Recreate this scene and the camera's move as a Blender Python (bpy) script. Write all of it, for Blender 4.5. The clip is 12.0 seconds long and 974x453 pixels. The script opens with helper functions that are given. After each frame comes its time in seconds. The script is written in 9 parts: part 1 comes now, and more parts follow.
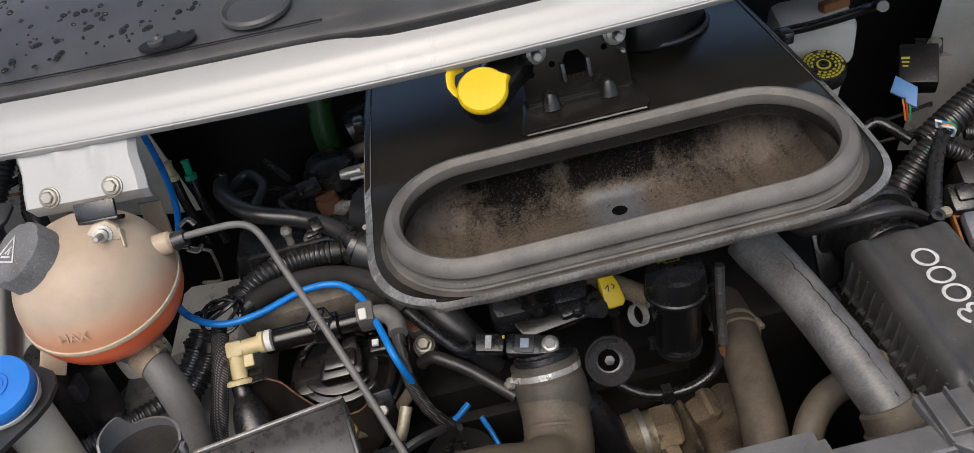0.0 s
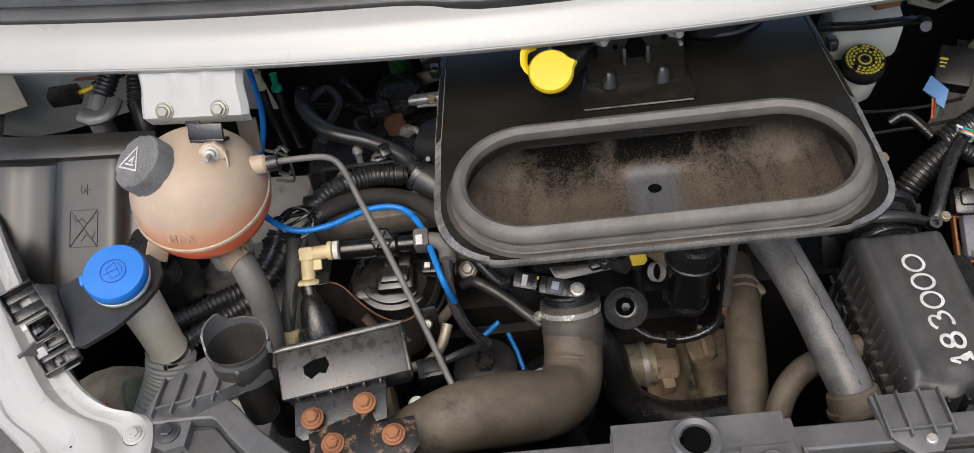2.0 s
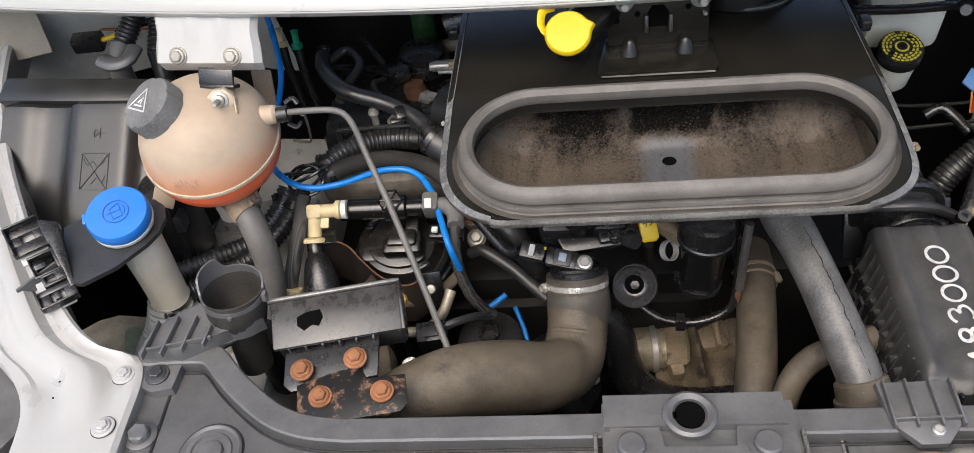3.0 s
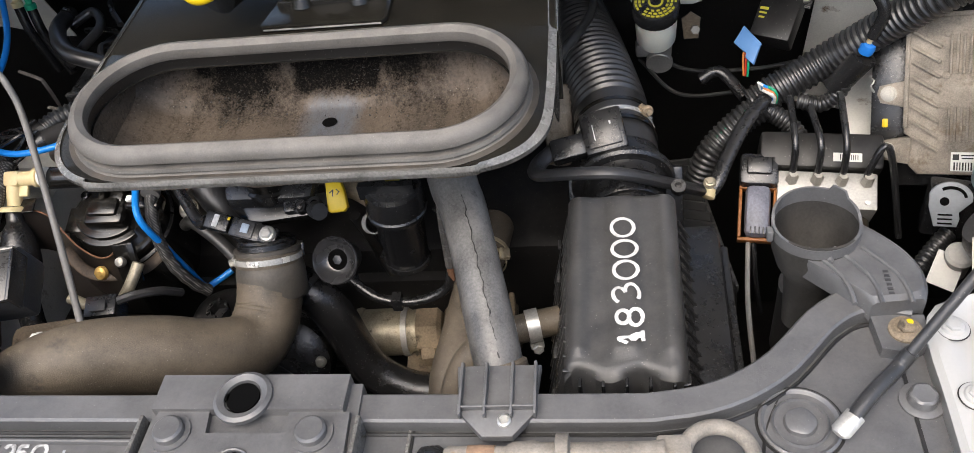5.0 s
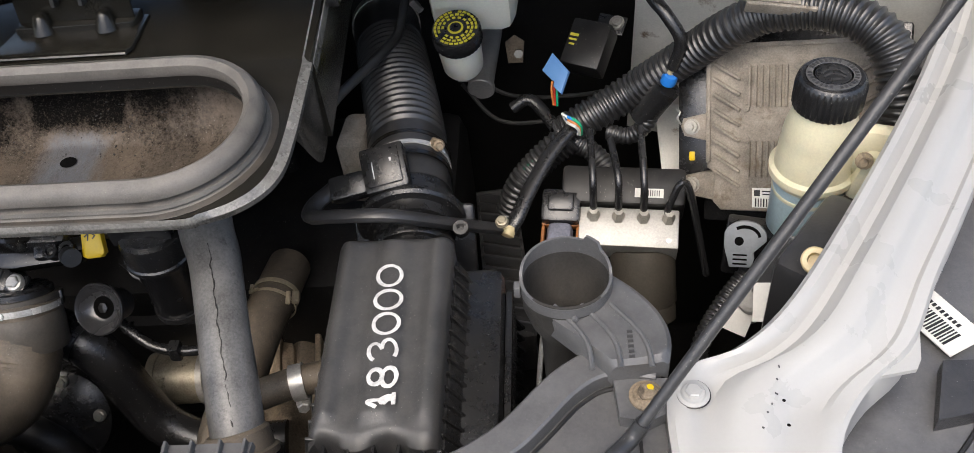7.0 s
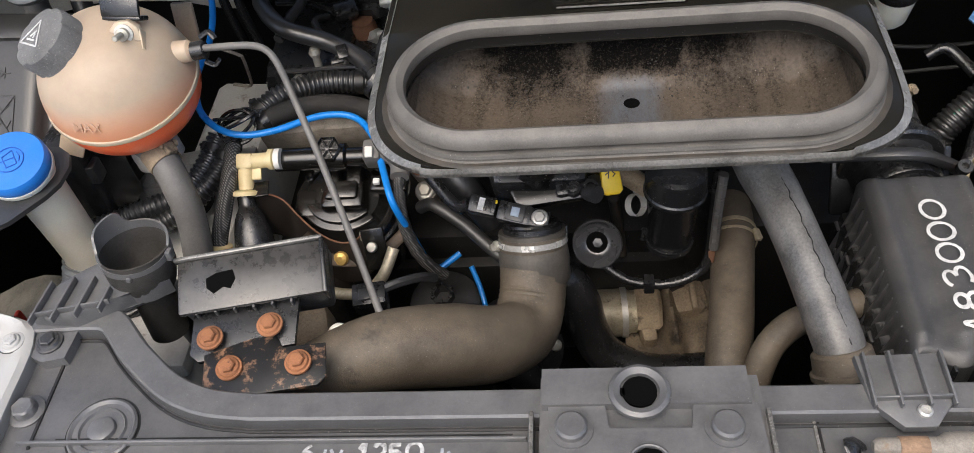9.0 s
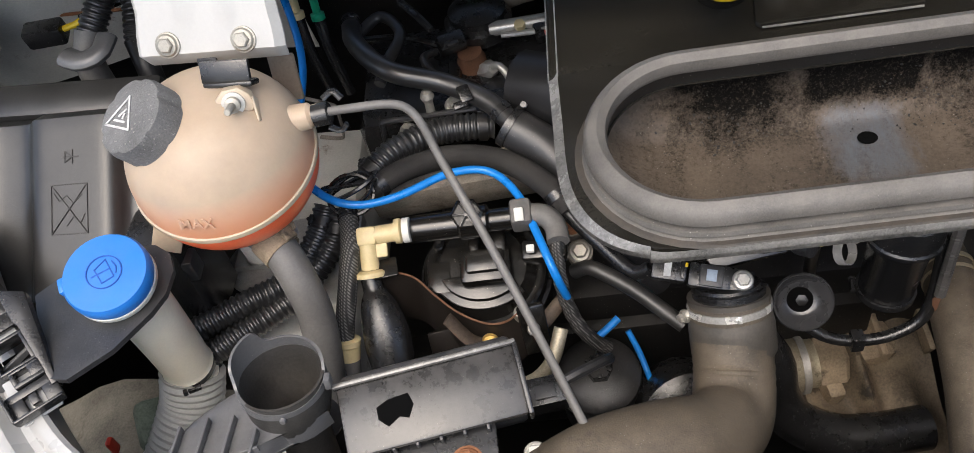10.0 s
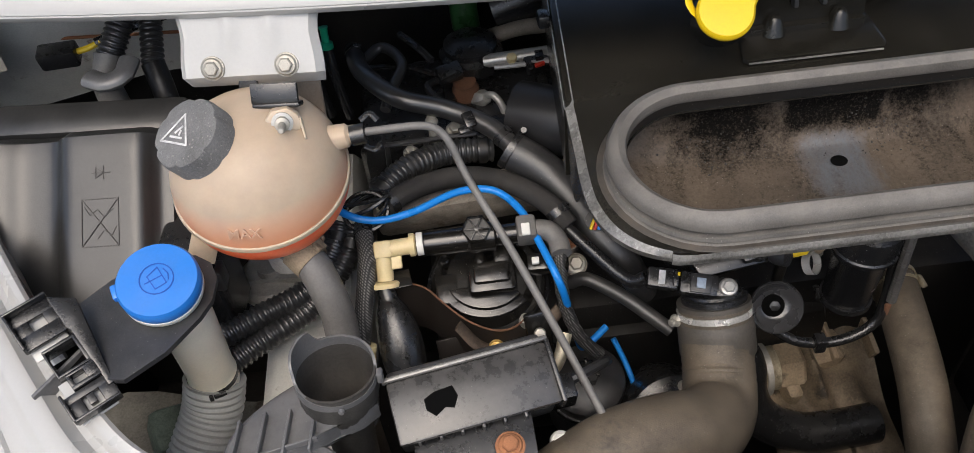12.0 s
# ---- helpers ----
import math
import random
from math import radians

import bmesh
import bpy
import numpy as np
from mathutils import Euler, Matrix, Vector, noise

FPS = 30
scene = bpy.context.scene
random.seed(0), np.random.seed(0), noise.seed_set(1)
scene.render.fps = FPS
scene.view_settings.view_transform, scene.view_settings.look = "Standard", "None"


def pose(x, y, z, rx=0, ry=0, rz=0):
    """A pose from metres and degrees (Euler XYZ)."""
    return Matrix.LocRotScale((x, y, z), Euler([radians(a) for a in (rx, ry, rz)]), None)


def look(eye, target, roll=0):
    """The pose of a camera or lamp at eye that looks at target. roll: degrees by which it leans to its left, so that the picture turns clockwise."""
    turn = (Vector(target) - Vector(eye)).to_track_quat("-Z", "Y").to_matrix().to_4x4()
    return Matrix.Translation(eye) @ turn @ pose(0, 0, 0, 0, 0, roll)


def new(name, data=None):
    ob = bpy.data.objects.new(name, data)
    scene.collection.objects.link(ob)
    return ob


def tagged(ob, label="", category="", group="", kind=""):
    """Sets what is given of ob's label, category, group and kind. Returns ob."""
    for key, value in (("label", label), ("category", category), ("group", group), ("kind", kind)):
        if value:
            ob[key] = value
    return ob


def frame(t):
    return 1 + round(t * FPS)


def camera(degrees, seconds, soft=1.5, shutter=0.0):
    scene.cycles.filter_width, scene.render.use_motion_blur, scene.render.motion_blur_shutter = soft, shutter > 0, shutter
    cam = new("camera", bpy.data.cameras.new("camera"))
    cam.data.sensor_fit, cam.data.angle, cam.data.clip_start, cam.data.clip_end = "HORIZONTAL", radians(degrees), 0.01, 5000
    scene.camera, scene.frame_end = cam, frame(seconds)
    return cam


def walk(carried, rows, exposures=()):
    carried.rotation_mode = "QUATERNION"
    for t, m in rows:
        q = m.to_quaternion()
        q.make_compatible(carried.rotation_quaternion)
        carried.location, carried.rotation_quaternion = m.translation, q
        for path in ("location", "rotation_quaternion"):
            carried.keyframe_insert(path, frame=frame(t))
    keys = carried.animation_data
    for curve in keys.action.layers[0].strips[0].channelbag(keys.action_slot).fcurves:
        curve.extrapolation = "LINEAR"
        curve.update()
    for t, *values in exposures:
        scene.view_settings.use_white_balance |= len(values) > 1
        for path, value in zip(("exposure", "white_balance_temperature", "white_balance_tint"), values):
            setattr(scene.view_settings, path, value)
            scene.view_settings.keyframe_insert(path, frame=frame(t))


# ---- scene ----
cam = camera(57.8, 12.0, 0.45)
PATH = [
    (0, (-0.09, -0.011, 1.535), (-0.09, 1.601, 0.351), -13.7),
    (0.5, (-0.099, -0.016, 1.608), (-0.176, 1.496, 0.301), -13.4),
    (1, (-0.118, -0.03, 1.628), (-0.231, 1.37, 0.204), -11.3),
    (1.5, (-0.109, -0.043, 1.66), (-0.215, 1.369, 0.247), -9.8),
    (2, (-0.095, -0.038, 1.667), (-0.206, 1.372, 0.253), -9.1),
    (2.5, (-0.086, -0.035, 1.647), (-0.214, 1.383, 0.243), -8.0),
    (2.7, (-0.081, -0.048, 1.641), (-0.232, 1.365, 0.233), -7.8),
    (4.3, (0.089, 0.0, 1.559), (-0.26, 1.392, 0.167), -11.0),
    (4.5, (0.138, 0.014, 1.549), (-0.2, 1.405, 0.153), -11.1),
    (5, (0.241, 0.006, 1.534), (-0.074, 1.391, 0.125), -11.0),
    (5.5, (0.307, 0.026, 1.532), (0.015, 1.409, 0.117), -10.8),
    (6, (0.348, 0.045, 1.529), (0.107, 1.437, 0.114), -9.6),
    (6.5, (0.368, 0.073, 1.511), (0.179, 1.472, 0.095), -8.1),
    (6.7, (0.369, 0.079, 1.504), (0.202, 1.481, 0.087), -7.5),
    (8.3, (0.161, -0.027, 1.54), (-0.055, 1.336, 0.093), -5.8),
    (8.5, (0.109, -0.03, 1.544), (-0.101, 1.329, 0.092), -5.5),
    (9, (-0.027, 0.009, 1.563), (-0.244, 1.347, 0.092), -8.9),
    (9.5, (-0.104, 0.079, 1.55), (-0.305, 1.411, 0.072), -12.3),
    (10, (-0.173, 0.136, 1.523), (-0.366, 1.466, 0.042), -13.0),
    (10.5, (-0.24, 0.177, 1.504), (-0.385, 1.499, 0.011), -11.3),
    (11, (-0.277, 0.232, 1.47), (-0.337, 1.528, -0.053), -8.5),
    (11.5, (-0.284, 0.225, 1.495), (-0.273, 1.514, -0.034), -7.1),
    (12, (-0.249, 0.09, 1.564), (-0.227, 1.465, 0.112), -6.2),
]
walk(cam, [(t, look(eye, target, roll)) for t, eye, target, roll in PATH], [(0, 0.45), (2.0, 0.55), (2.7, 0.70), (4.5, 1.30), (5.0, 1.10), (5.5, 0.80), (6.5, 0.82), (8.5, 0.90), (9.0, 0.80), (9.5, 0.92), (10.0, 0.88), (10.5, 0.80), (11.5, 0.92), (12, 0.58)])

# ---------------------------------------------------------------- light
world = bpy.data.worlds.new("sky")
scene.world = world
world.use_nodes = True
wn, wl = world.node_tree.nodes, world.node_tree.links
sky = wn.new("ShaderNodeTexSky")
sky.sky_type, sky.sun_disc = "NISHITA", False
sky.sun_elevation, sky.sun_rotation = radians(61), radians(197)
sky.dust_density, sky.air_density = 4.0, 1.0
wl.new(sky.outputs[0], wn["Background"].inputs[0])
wn["Background"].inputs[1].default_value = 0.15
sun = new("sun", bpy.data.lights.new("sun", "SUN"))
sun.data.energy, sun.data.angle, sun.data.color = 1.15, radians(60), (1.0, 0.95, 0.87)
sun.matrix_world = look((-0.5, -1.1, 4.0), (0, 0.5, 1.0))

# ---------------------------------------------------------------- materials
def ramp(nodes, lo, hi, p0, p1):
    r = nodes.new("ShaderNodeValToRGB")
    r.color_ramp.elements[0].position, r.color_ramp.elements[1].position = p0, p1
    r.color_ramp.elements[0].color, r.color_ramp.elements[1].color = (*lo, 1), (*hi, 1)
    return r


def mat(name, col, rough=0.5, metal=0.0, var=0.25, scale=25.0, grain=500.0, bump=0.15, dust=None, dusty=0.0, coat=0.0,
        sss=0.0, stain=None, stains=0.0, stain_scale=18.0, spec=0.5, specks=0.0):
    """Principled surface: broad and fine variation of colour, fine relief, dust on upward faces, stains."""
    m = bpy.data.materials.new(name)
    m.use_nodes = True
    n, l = m.node_tree.nodes, m.node_tree.links
    b = n["Principled BSDF"]
    tc = n.new("ShaderNodeTexCoord")
    big, fine = n.new("ShaderNodeTexNoise"), n.new("ShaderNodeTexNoise")
    big.inputs["Scale"].default_value, big.inputs["Detail"].default_value = scale, 6
    fine.inputs["Scale"].default_value, fine.inputs["Detail"].default_value, fine.inputs["Roughness"].default_value = grain, 5, 0.75
    for t in (big, fine):
        l.new(tc.outputs["Object"], t.inputs["Vector"])
    lo = tuple(c * (1 - var) for c in col)
    hi = tuple(min(1, c * (1 + var)) for c in col)
    r = ramp(n, lo, hi, 0.36, 0.64)
    mixn = n.new("ShaderNodeMath")
    mixn.operation = "MULTIPLY_ADD"
    l.new(fine.outputs["Fac"], mixn.inputs[0])
    mixn.inputs[1].default_value = 0.45
    half = n.new("ShaderNodeMath")
    half.operation = "MULTIPLY_ADD"
    half.inputs[1].default_value, half.inputs[2].default_value = 0.55, 0.0
    l.new(big.outputs["Fac"], half.inputs[0])
    l.new(half.outputs[0], mixn.inputs[2])
    l.new(mixn.outputs[0], r.inputs["Fac"])
    out = r.outputs["Color"]
    rough_out = None
    if dust:
        geo, sep = n.new("ShaderNodeNewGeometry"), n.new("ShaderNodeSeparateXYZ")
        l.new(geo.outputs["Normal"], sep.inputs[0])
        up = n.new("ShaderNodeMapRange")
        up.inputs["From Min"].default_value, up.inputs["From Max"].default_value = 0.1, 0.95
        l.new(sep.outputs["Z"], up.inputs["Value"])
        patch = n.new("ShaderNodeTexNoise")
        patch.inputs["Scale"].default_value, patch.inputs["Detail"].default_value = scale * 2.2, 12
        patch.inputs["Roughness"].default_value = 0.72
        l.new(tc.outputs["Object"], patch.inputs["Vector"])
        pr = n.new("ShaderNodeMapRange")
        pr.inputs["From Min"].default_value, pr.inputs["From Max"].default_value = 0.38, 0.68
        l.new(patch.outputs["Fac"], pr.inputs["Value"])
        k = n.new("ShaderNodeMath")
        k.operation = "MULTIPLY"
        l.new(up.outputs[0], k.inputs[0])
        l.new(pr.outputs[0], k.inputs[1])
        k2 = n.new("ShaderNodeMath")
        k2.operation, k2.inputs[1].default_value = "MULTIPLY", dusty
        l.new(k.outputs[0], k2.inputs[0])
        mx = n.new("ShaderNodeMixRGB")
        mx.inputs["Color2"].default_value = (*dust, 1)
        l.new(k2.outputs[0], mx.inputs["Fac"])
        l.new(out, mx.inputs["Color1"])
        out = mx.outputs[0]
        ra = n.new("ShaderNodeMath")
        ra.operation = "MULTIPLY_ADD"
        ra.inputs[1].default_value, ra.inputs[2].default_value = 0.4, rough
        ra.use_clamp = True
        l.new(k2.outputs[0], ra.inputs[0])
        rough_out = ra.outputs[0]
    if stain:
        sn = n.new("ShaderNodeTexNoise")
        sn.inputs["Scale"].default_value, sn.inputs["Detail"].default_value = stain_scale, 9
        sn.inputs["Roughness"].default_value = 0.7
        l.new(tc.outputs["Object"], sn.inputs["Vector"])
        sr = n.new("ShaderNodeMapRange")
        sr.inputs["From Min"].default_value, sr.inputs["From Max"].default_value = 0.72 - stains * 0.35, 0.8 - stains * 0.3
        l.new(sn.outputs["Fac"], sr.inputs["Value"])
        mx = n.new("ShaderNodeMixRGB")
        mx.inputs["Color2"].default_value = (*stain, 1)
        l.new(sr.outputs[0], mx.inputs["Fac"])
        l.new(out, mx.inputs["Color1"])
        out = mx.outputs[0]
    if specks:
        sp = n.new("ShaderNodeTexVoronoi")
        sp.inputs["Scale"].default_value = 300
        l.new(tc.outputs["Object"], sp.inputs["Vector"])
        thin = n.new("ShaderNodeTexNoise")
        thin.inputs["Scale"].default_value = 60
        l.new(tc.outputs["Object"], thin.inputs["Vector"])
        lim = n.new("ShaderNodeMath")
        lim.operation, lim.inputs[1].default_value = "MULTIPLY", 0.34 * specks
        l.new(thin.outputs["Fac"], lim.inputs[0])
        less = n.new("ShaderNodeMath")
        less.operation = "LESS_THAN"
        l.new(sp.outputs["Distance"], less.inputs[0])
        l.new(lim.outputs[0], less.inputs[1])
        mx = n.new("ShaderNodeMixRGB")
        mx.inputs["Color2"].default_value = (0.42, 0.40, 0.36, 1)
        soft = n.new("ShaderNodeMath")
        soft.operation, soft.inputs[1].default_value = "MULTIPLY", 0.45
        l.new(less.outputs[0], soft.inputs[0])
        l.new(soft.outputs[0], mx.inputs["Fac"])
        l.new(out, mx.inputs["Color1"])
        out = mx.outputs[0]
    l.new(out, b.inputs["Base Color"])
    if rough_out:
        l.new(rough_out, b.inputs["Roughness"])
    else:
        rr = n.new("ShaderNodeMapRange")
        rr.inputs["To Min"].default_value, rr.inputs["To Max"].default_value = max(0.03, rough - 0.12), min(1, rough + 0.12)
        l.new(big.outputs["Fac"], rr.inputs["Value"])
        l.new(rr.outputs[0], b.inputs["Roughness"])
    b.inputs["Metallic"].default_value = metal
    b.inputs["Specular IOR Level"].default_value = spec
    if coat:
        b.inputs["Coat Weight"].default_value, b.inputs["Coat Roughness"].default_value = coat, 0.06
    if sss:
        b.inputs["Subsurface Weight"].default_value = sss
        b.inputs["Subsurface Radius"].default_value = (1.0, 0.75, 0.55)
        b.inputs["Subsurface Scale"].default_value = 0.012
    if bump:
        bp = n.new("ShaderNodeBump")
        bp.inputs["Strength"].default_value, bp.inputs["Distance"].default_value = bump, 0.0008
        l.new(fine.outputs["Fac"], bp.inputs["Height"])
        l.new(bp.outputs["Normal"], b.inputs["Normal"])
    return m


DUST = (0.20, 0.17, 0.13)
VOID = mat("black_void", (0.003, 0.003, 0.003), 0.9, bump=0.0, spec=0.05)
BLACK = mat("black_plastic", (0.014, 0.014, 0.0145), 0.26, spec=0.8, dust=(0.10, 0.095, 0.09), dusty=0.12, specks=0.5, bump=0.25)
DARK = mat("grimy_black", (0.011, 0.0105, 0.0100), 0.4, dust=(0.08, 0.073, 0.066), dusty=0.25, specks=0.5)
GLOSS = mat("glossy_black", (0.008, 0.0075, 0.0068), 0.2, spec=0.7, dust=(0.05, 0.043, 0.033), dusty=0.2, bump=0.05, specks=0.45)
BHOSE = mat("black_rubber_hose", (0.030, 0.0295, 0.029), 0.36, var=0.4, spec=0.8, dust=(0.13, 0.12, 0.105), dusty=0.3, bump=0.3)
PANEL = mat("grey_black_plastic", (0.095, 0.095, 0.096), 0.30, var=0.22, spec=0.8, dust=(0.21, 0.205, 0.198), dusty=0.38, stain=(0.17, 0.168, 0.163), stains=0.22, stain_scale=26, specks=0.35, bump=0.25)
GREY = mat("charcoal_plastic", (0.030, 0.030, 0.031), 0.3, spec=0.7, dust=(0.15, 0.14, 0.13), dusty=0.2, specks=0.45, bump=0.4)
RUBBER = mat("gasket_rubber", (0.112, 0.104, 0.094), 0.38, var=0.35, dust=(0.24, 0.22, 0.19), dusty=0.5, grain=900, specks=0.25, bump=0.4, stain=(0.085, 0.08, 0.072), stains=0.3, stain_scale=30)
HOSE = mat("dusty_rubber_hose", (0.100, 0.082, 0.060), 0.48, var=0.45, dust=(0.25, 0.20, 0.145), dusty=0.5, grain=800, specks=0.5, bump=0.5, stain=(0.06, 0.052, 0.043), stains=0.35, stain_scale=25)
HOSE2 = mat("grey_rubber_hose", (0.13, 0.125, 0.118), 0.45, dust=(0.25, 0.24, 0.22), dusty=0.45)
CORR = mat("black_conduit", (0.020, 0.020, 0.0205), 0.3, spec=0.9, dust=(0.13, 0.125, 0.12), dusty=0.25)
PIPE = mat("grey_metal_pipe", (0.105, 0.102, 0.097), 0.33, var=0.7, scale=28, spec=0.6, dust=(0.18, 0.175, 0.165), dusty=0.35, bump=0.1, stain=(0.035, 0.033, 0.031), stains=0.35, stain_scale=40)
WHITE = mat("white_paint", (0.435, 0.43, 0.412), 0.3, var=0.03, coat=0.4, bump=0.0, stain=(0.22, 0.19, 0.15), stains=0.03, stain_scale=140)
DECK = mat("satin_black_deck", (0.013, 0.012, 0.0095), 0.24, var=0.4, spec=0.5, dust=(0.065, 0.056, 0.042), dusty=0.08, bump=0.12, specks=0.15)
FIN = mat("ribbed_black_plastic", (0.040, 0.040, 0.0405), 0.3, spec=0.9, dust=(0.09, 0.085, 0.08), dusty=0.3)
WHITE_DIRTY = mat("dirty_white_paint", (0.66, 0.65, 0.60), 0.45, var=0.15, bump=0.05, stain=(0.17, 0.10, 0.055), stains=0.36, stain_scale=22)
STEEL = mat("zinc_steel", (0.52, 0.51, 0.48), 0.36, metal=0.55, var=0.25)
BOLTS = mat("dull_bolt", (0.42, 0.40, 0.35), 0.5, metal=0.6, var=0.3, grain=900)
CHROME = mat("bright_band", (0.66, 0.65, 0.62), 0.25, metal=0.45, var=0.12)
ALU = mat("cast_aluminium", (0.45, 0.44, 0.41), 0.5, metal=0.6, var=0.25, bump=0.3, stain=(0.15, 0.12, 0.09), stains=0.2)
ALU_DIRTY = mat("dirty_aluminium", (0.30, 0.265, 0.22), 0.8, scale=60, metal=0.25, var=0.45, bump=1.0, grain=700, stain=(0.19, 0.15, 0.11), stains=0.45, stain_scale=40)
RUST_DARK = mat("dark_rust", (0.16, 0.075, 0.04), 0.8, var=0.4, grain=1000, bump=0.4, stain=(0.05, 0.03, 0.02), stains=0.4, stain_scale=70)
# pale grey base stands in for sky glint on the plenum chamfers
PALE_EDGE = mat("pale_edge", (0.14, 0.135, 0.125), 0.22, var=0.6, scale=30, spec=1.0, dust=(0.26, 0.25, 0.225), dusty=0.3)
FUSE = mat("fuse_box_plastic", (0.022, 0.022, 0.0215), 0.30, spec=0.6, dust=(0.08, 0.077, 0.073), dusty=0.15)
RUST = mat("rust", (0.31, 0.13, 0.058), 0.85, var=0.35, grain=1200, bump=0.5, stain=(0.10, 0.045, 0.03), stains=0.3, stain_scale=90)
BROWN = mat("brown_casting", (0.30, 0.235, 0.16), 0.7, metal=0.2, var=0.45, bump=0.6, stain=(0.03, 0.024, 0.018), stains=0.4, stain_scale=30)
BLUE = mat("blue_plastic", (0.018, 0.18, 0.60), 0.35, var=0.08, bump=0.03, dust=(0.15, 0.25, 0.5), dusty=0.15)
BLUE_PIPE = mat("blue_nylon", (0.01, 0.23, 0.72), 0.3, var=0.08, bump=0.0)
PALE_BLUE = mat("pale_blue_plastic", (0.13, 0.30, 0.60), 0.45, var=0.06, bump=0.02)
YELLOW = mat("yellow_plastic", (0.74, 0.51, 0.008), 0.4, var=0.08, bump=0.02, stain=(0.35, 0.25, 0.02), stains=0.06, stain_scale=60)
CREAM = mat("cream_nylon", (0.66, 0.54, 0.30), 0.4, var=0.1, bump=0.03, sss=0.15)
IVORY = mat("ivory_plastic", (0.80, 0.74, 0.60), 0.45, var=0.08, bump=0.03, sss=0.2, stain=(0.45, 0.38, 0.28), stains=0.12, stain_scale=30)
MILK = mat("milky_plastic", (0.72, 0.72, 0.64), 0.35, var=0.08, bump=0.02, sss=0.3)
CAPGREY = mat("weathered_cap", (0.16, 0.161, 0.16), 0.75, var=0.45, grain=900, bump=1.0, specks=0.9, stain=(0.30, 0.30, 0.30), stains=0.36, stain_scale=260)
INK = mat("white_ink", (0.60, 0.60, 0.59), 0.6, var=0.3, scale=90, bump=0.0)
PEN = mat("worn_paint_pen", (0.42, 0.42, 0.415), 0.6, var=0.6, scale=160, bump=0.0)
YINK = mat("yellow_ink", (0.62, 0.55, 0.05), 0.6, var=0.05, bump=0.0)
PAPER = mat("label_paper", (0.72, 0.71, 0.66), 0.7, var=0.08, bump=0.02)
RED = mat("red_plastic", (0.55, 0.04, 0.02), 0.4, var=0.1)
GREEN = mat("green_wire", (0.01, 0.35, 0.18), 0.4, var=0.1)
ORANGE = mat("orange_plastic", (0.6, 0.2, 0.05), 0.5, var=0.15)


def weave(m, size):
    """Fine woven relief and tone on a hose."""
    n, l = m.node_tree.nodes, m.node_tree.links
    b, tc, w, w2 = n["Principled BSDF"], n.new("ShaderNodeTexCoord"), n.new("ShaderNodeTexWave"), n.new("ShaderNodeTexWave")
    w.bands_direction, w2.bands_direction = "DIAGONAL", "Z"
    for t in (w, w2):
        t.inputs["Scale"].default_value, t.inputs["Distortion"].default_value = size, 1.5
        l.new(tc.outputs["Object"], t.inputs["Vector"])
    add, bp = n.new("ShaderNodeMath"), n.new("ShaderNodeBump")
    l.new(w.outputs["Fac"], add.inputs[0])
    l.new(w2.outputs["Fac"], add.inputs[1])
    bp.inputs["Strength"].default_value, bp.inputs["Distance"].default_value = 0.07, 0.0004
    l.new(add.outputs[0], bp.inputs["Height"])
    l.new(b.inputs["Normal"].links[0].from_socket, bp.inputs["Normal"])
    l.new(bp.outputs[0], b.inputs["Normal"])


weave(HOSE, 300)


def threads(m, size, light):
    """Crossed light threads of a braided sleeve."""
    n, l = m.node_tree.nodes, m.node_tree.links
    b, tc, last = n["Principled BSDF"], n.new("ShaderNodeTexCoord"), None
    for k in (-1, 1):
        mp, w = n.new("ShaderNodeMapping"), n.new("ShaderNodeTexWave")
        mp.inputs["Rotation"].default_value = (radians(20 * k), radians(15), radians(38 * k))
        w.inputs["Scale"].default_value, w.inputs["Distortion"].default_value = size, 0.6
        l.new(tc.outputs["Object"], mp.inputs["Vector"])
        l.new(mp.outputs[0], w.inputs["Vector"])
        last = [w.outputs["Fac"]] if last is None else last + [w.outputs["Fac"]]
    mul, mx = n.new("ShaderNodeMath"), n.new("ShaderNodeMixRGB")
    mul.operation = "MULTIPLY"
    l.new(last[0], mul.inputs[0])
    l.new(last[1], mul.inputs[1])
    l.new(mul.outputs[0], mx.inputs["Fac"])
    l.new(b.inputs["Base Color"].links[0].from_socket, mx.inputs["Color1"])
    mx.inputs["Color2"].default_value = (*light, 1)
    l.new(mx.outputs[0], b.inputs["Base Color"])
ASPHALT = mat("asphalt", (0.05, 0.05, 0.05), 0.85, var=0.3, scale=3, grain=120, bump=0.5)

# ---------------------------------------------------------------- geometry helpers
class G:
    """Plain polygons: places and faces."""
    def __init__(self):
        self.v, self.f = [], []

    def add(self, v, f):
        k = len(self.v)
        self.v += [tuple(p) for p in v]
        self.f += [tuple(i + k for i in q) for q in f]
        return self

    def __add__(self, o):
        g = G()
        g.add(self.v, self.f)
        return g.add(o.v, o.f)

    def moved(self, m):
        g = G()
        return g.add([m @ Vector(p) for p in self.v], self.f)


def from_bm(bm):
    g = G()
    bm.verts.index_update()
    g.add([v.co.copy() for v in bm.verts], [[v.index for v in f.verts] for f in bm.faces])
    bm.free()
    return g


def turn(rx=0, ry=0, rz=0):
    return pose(0, 0, 0, rx, ry, rz)


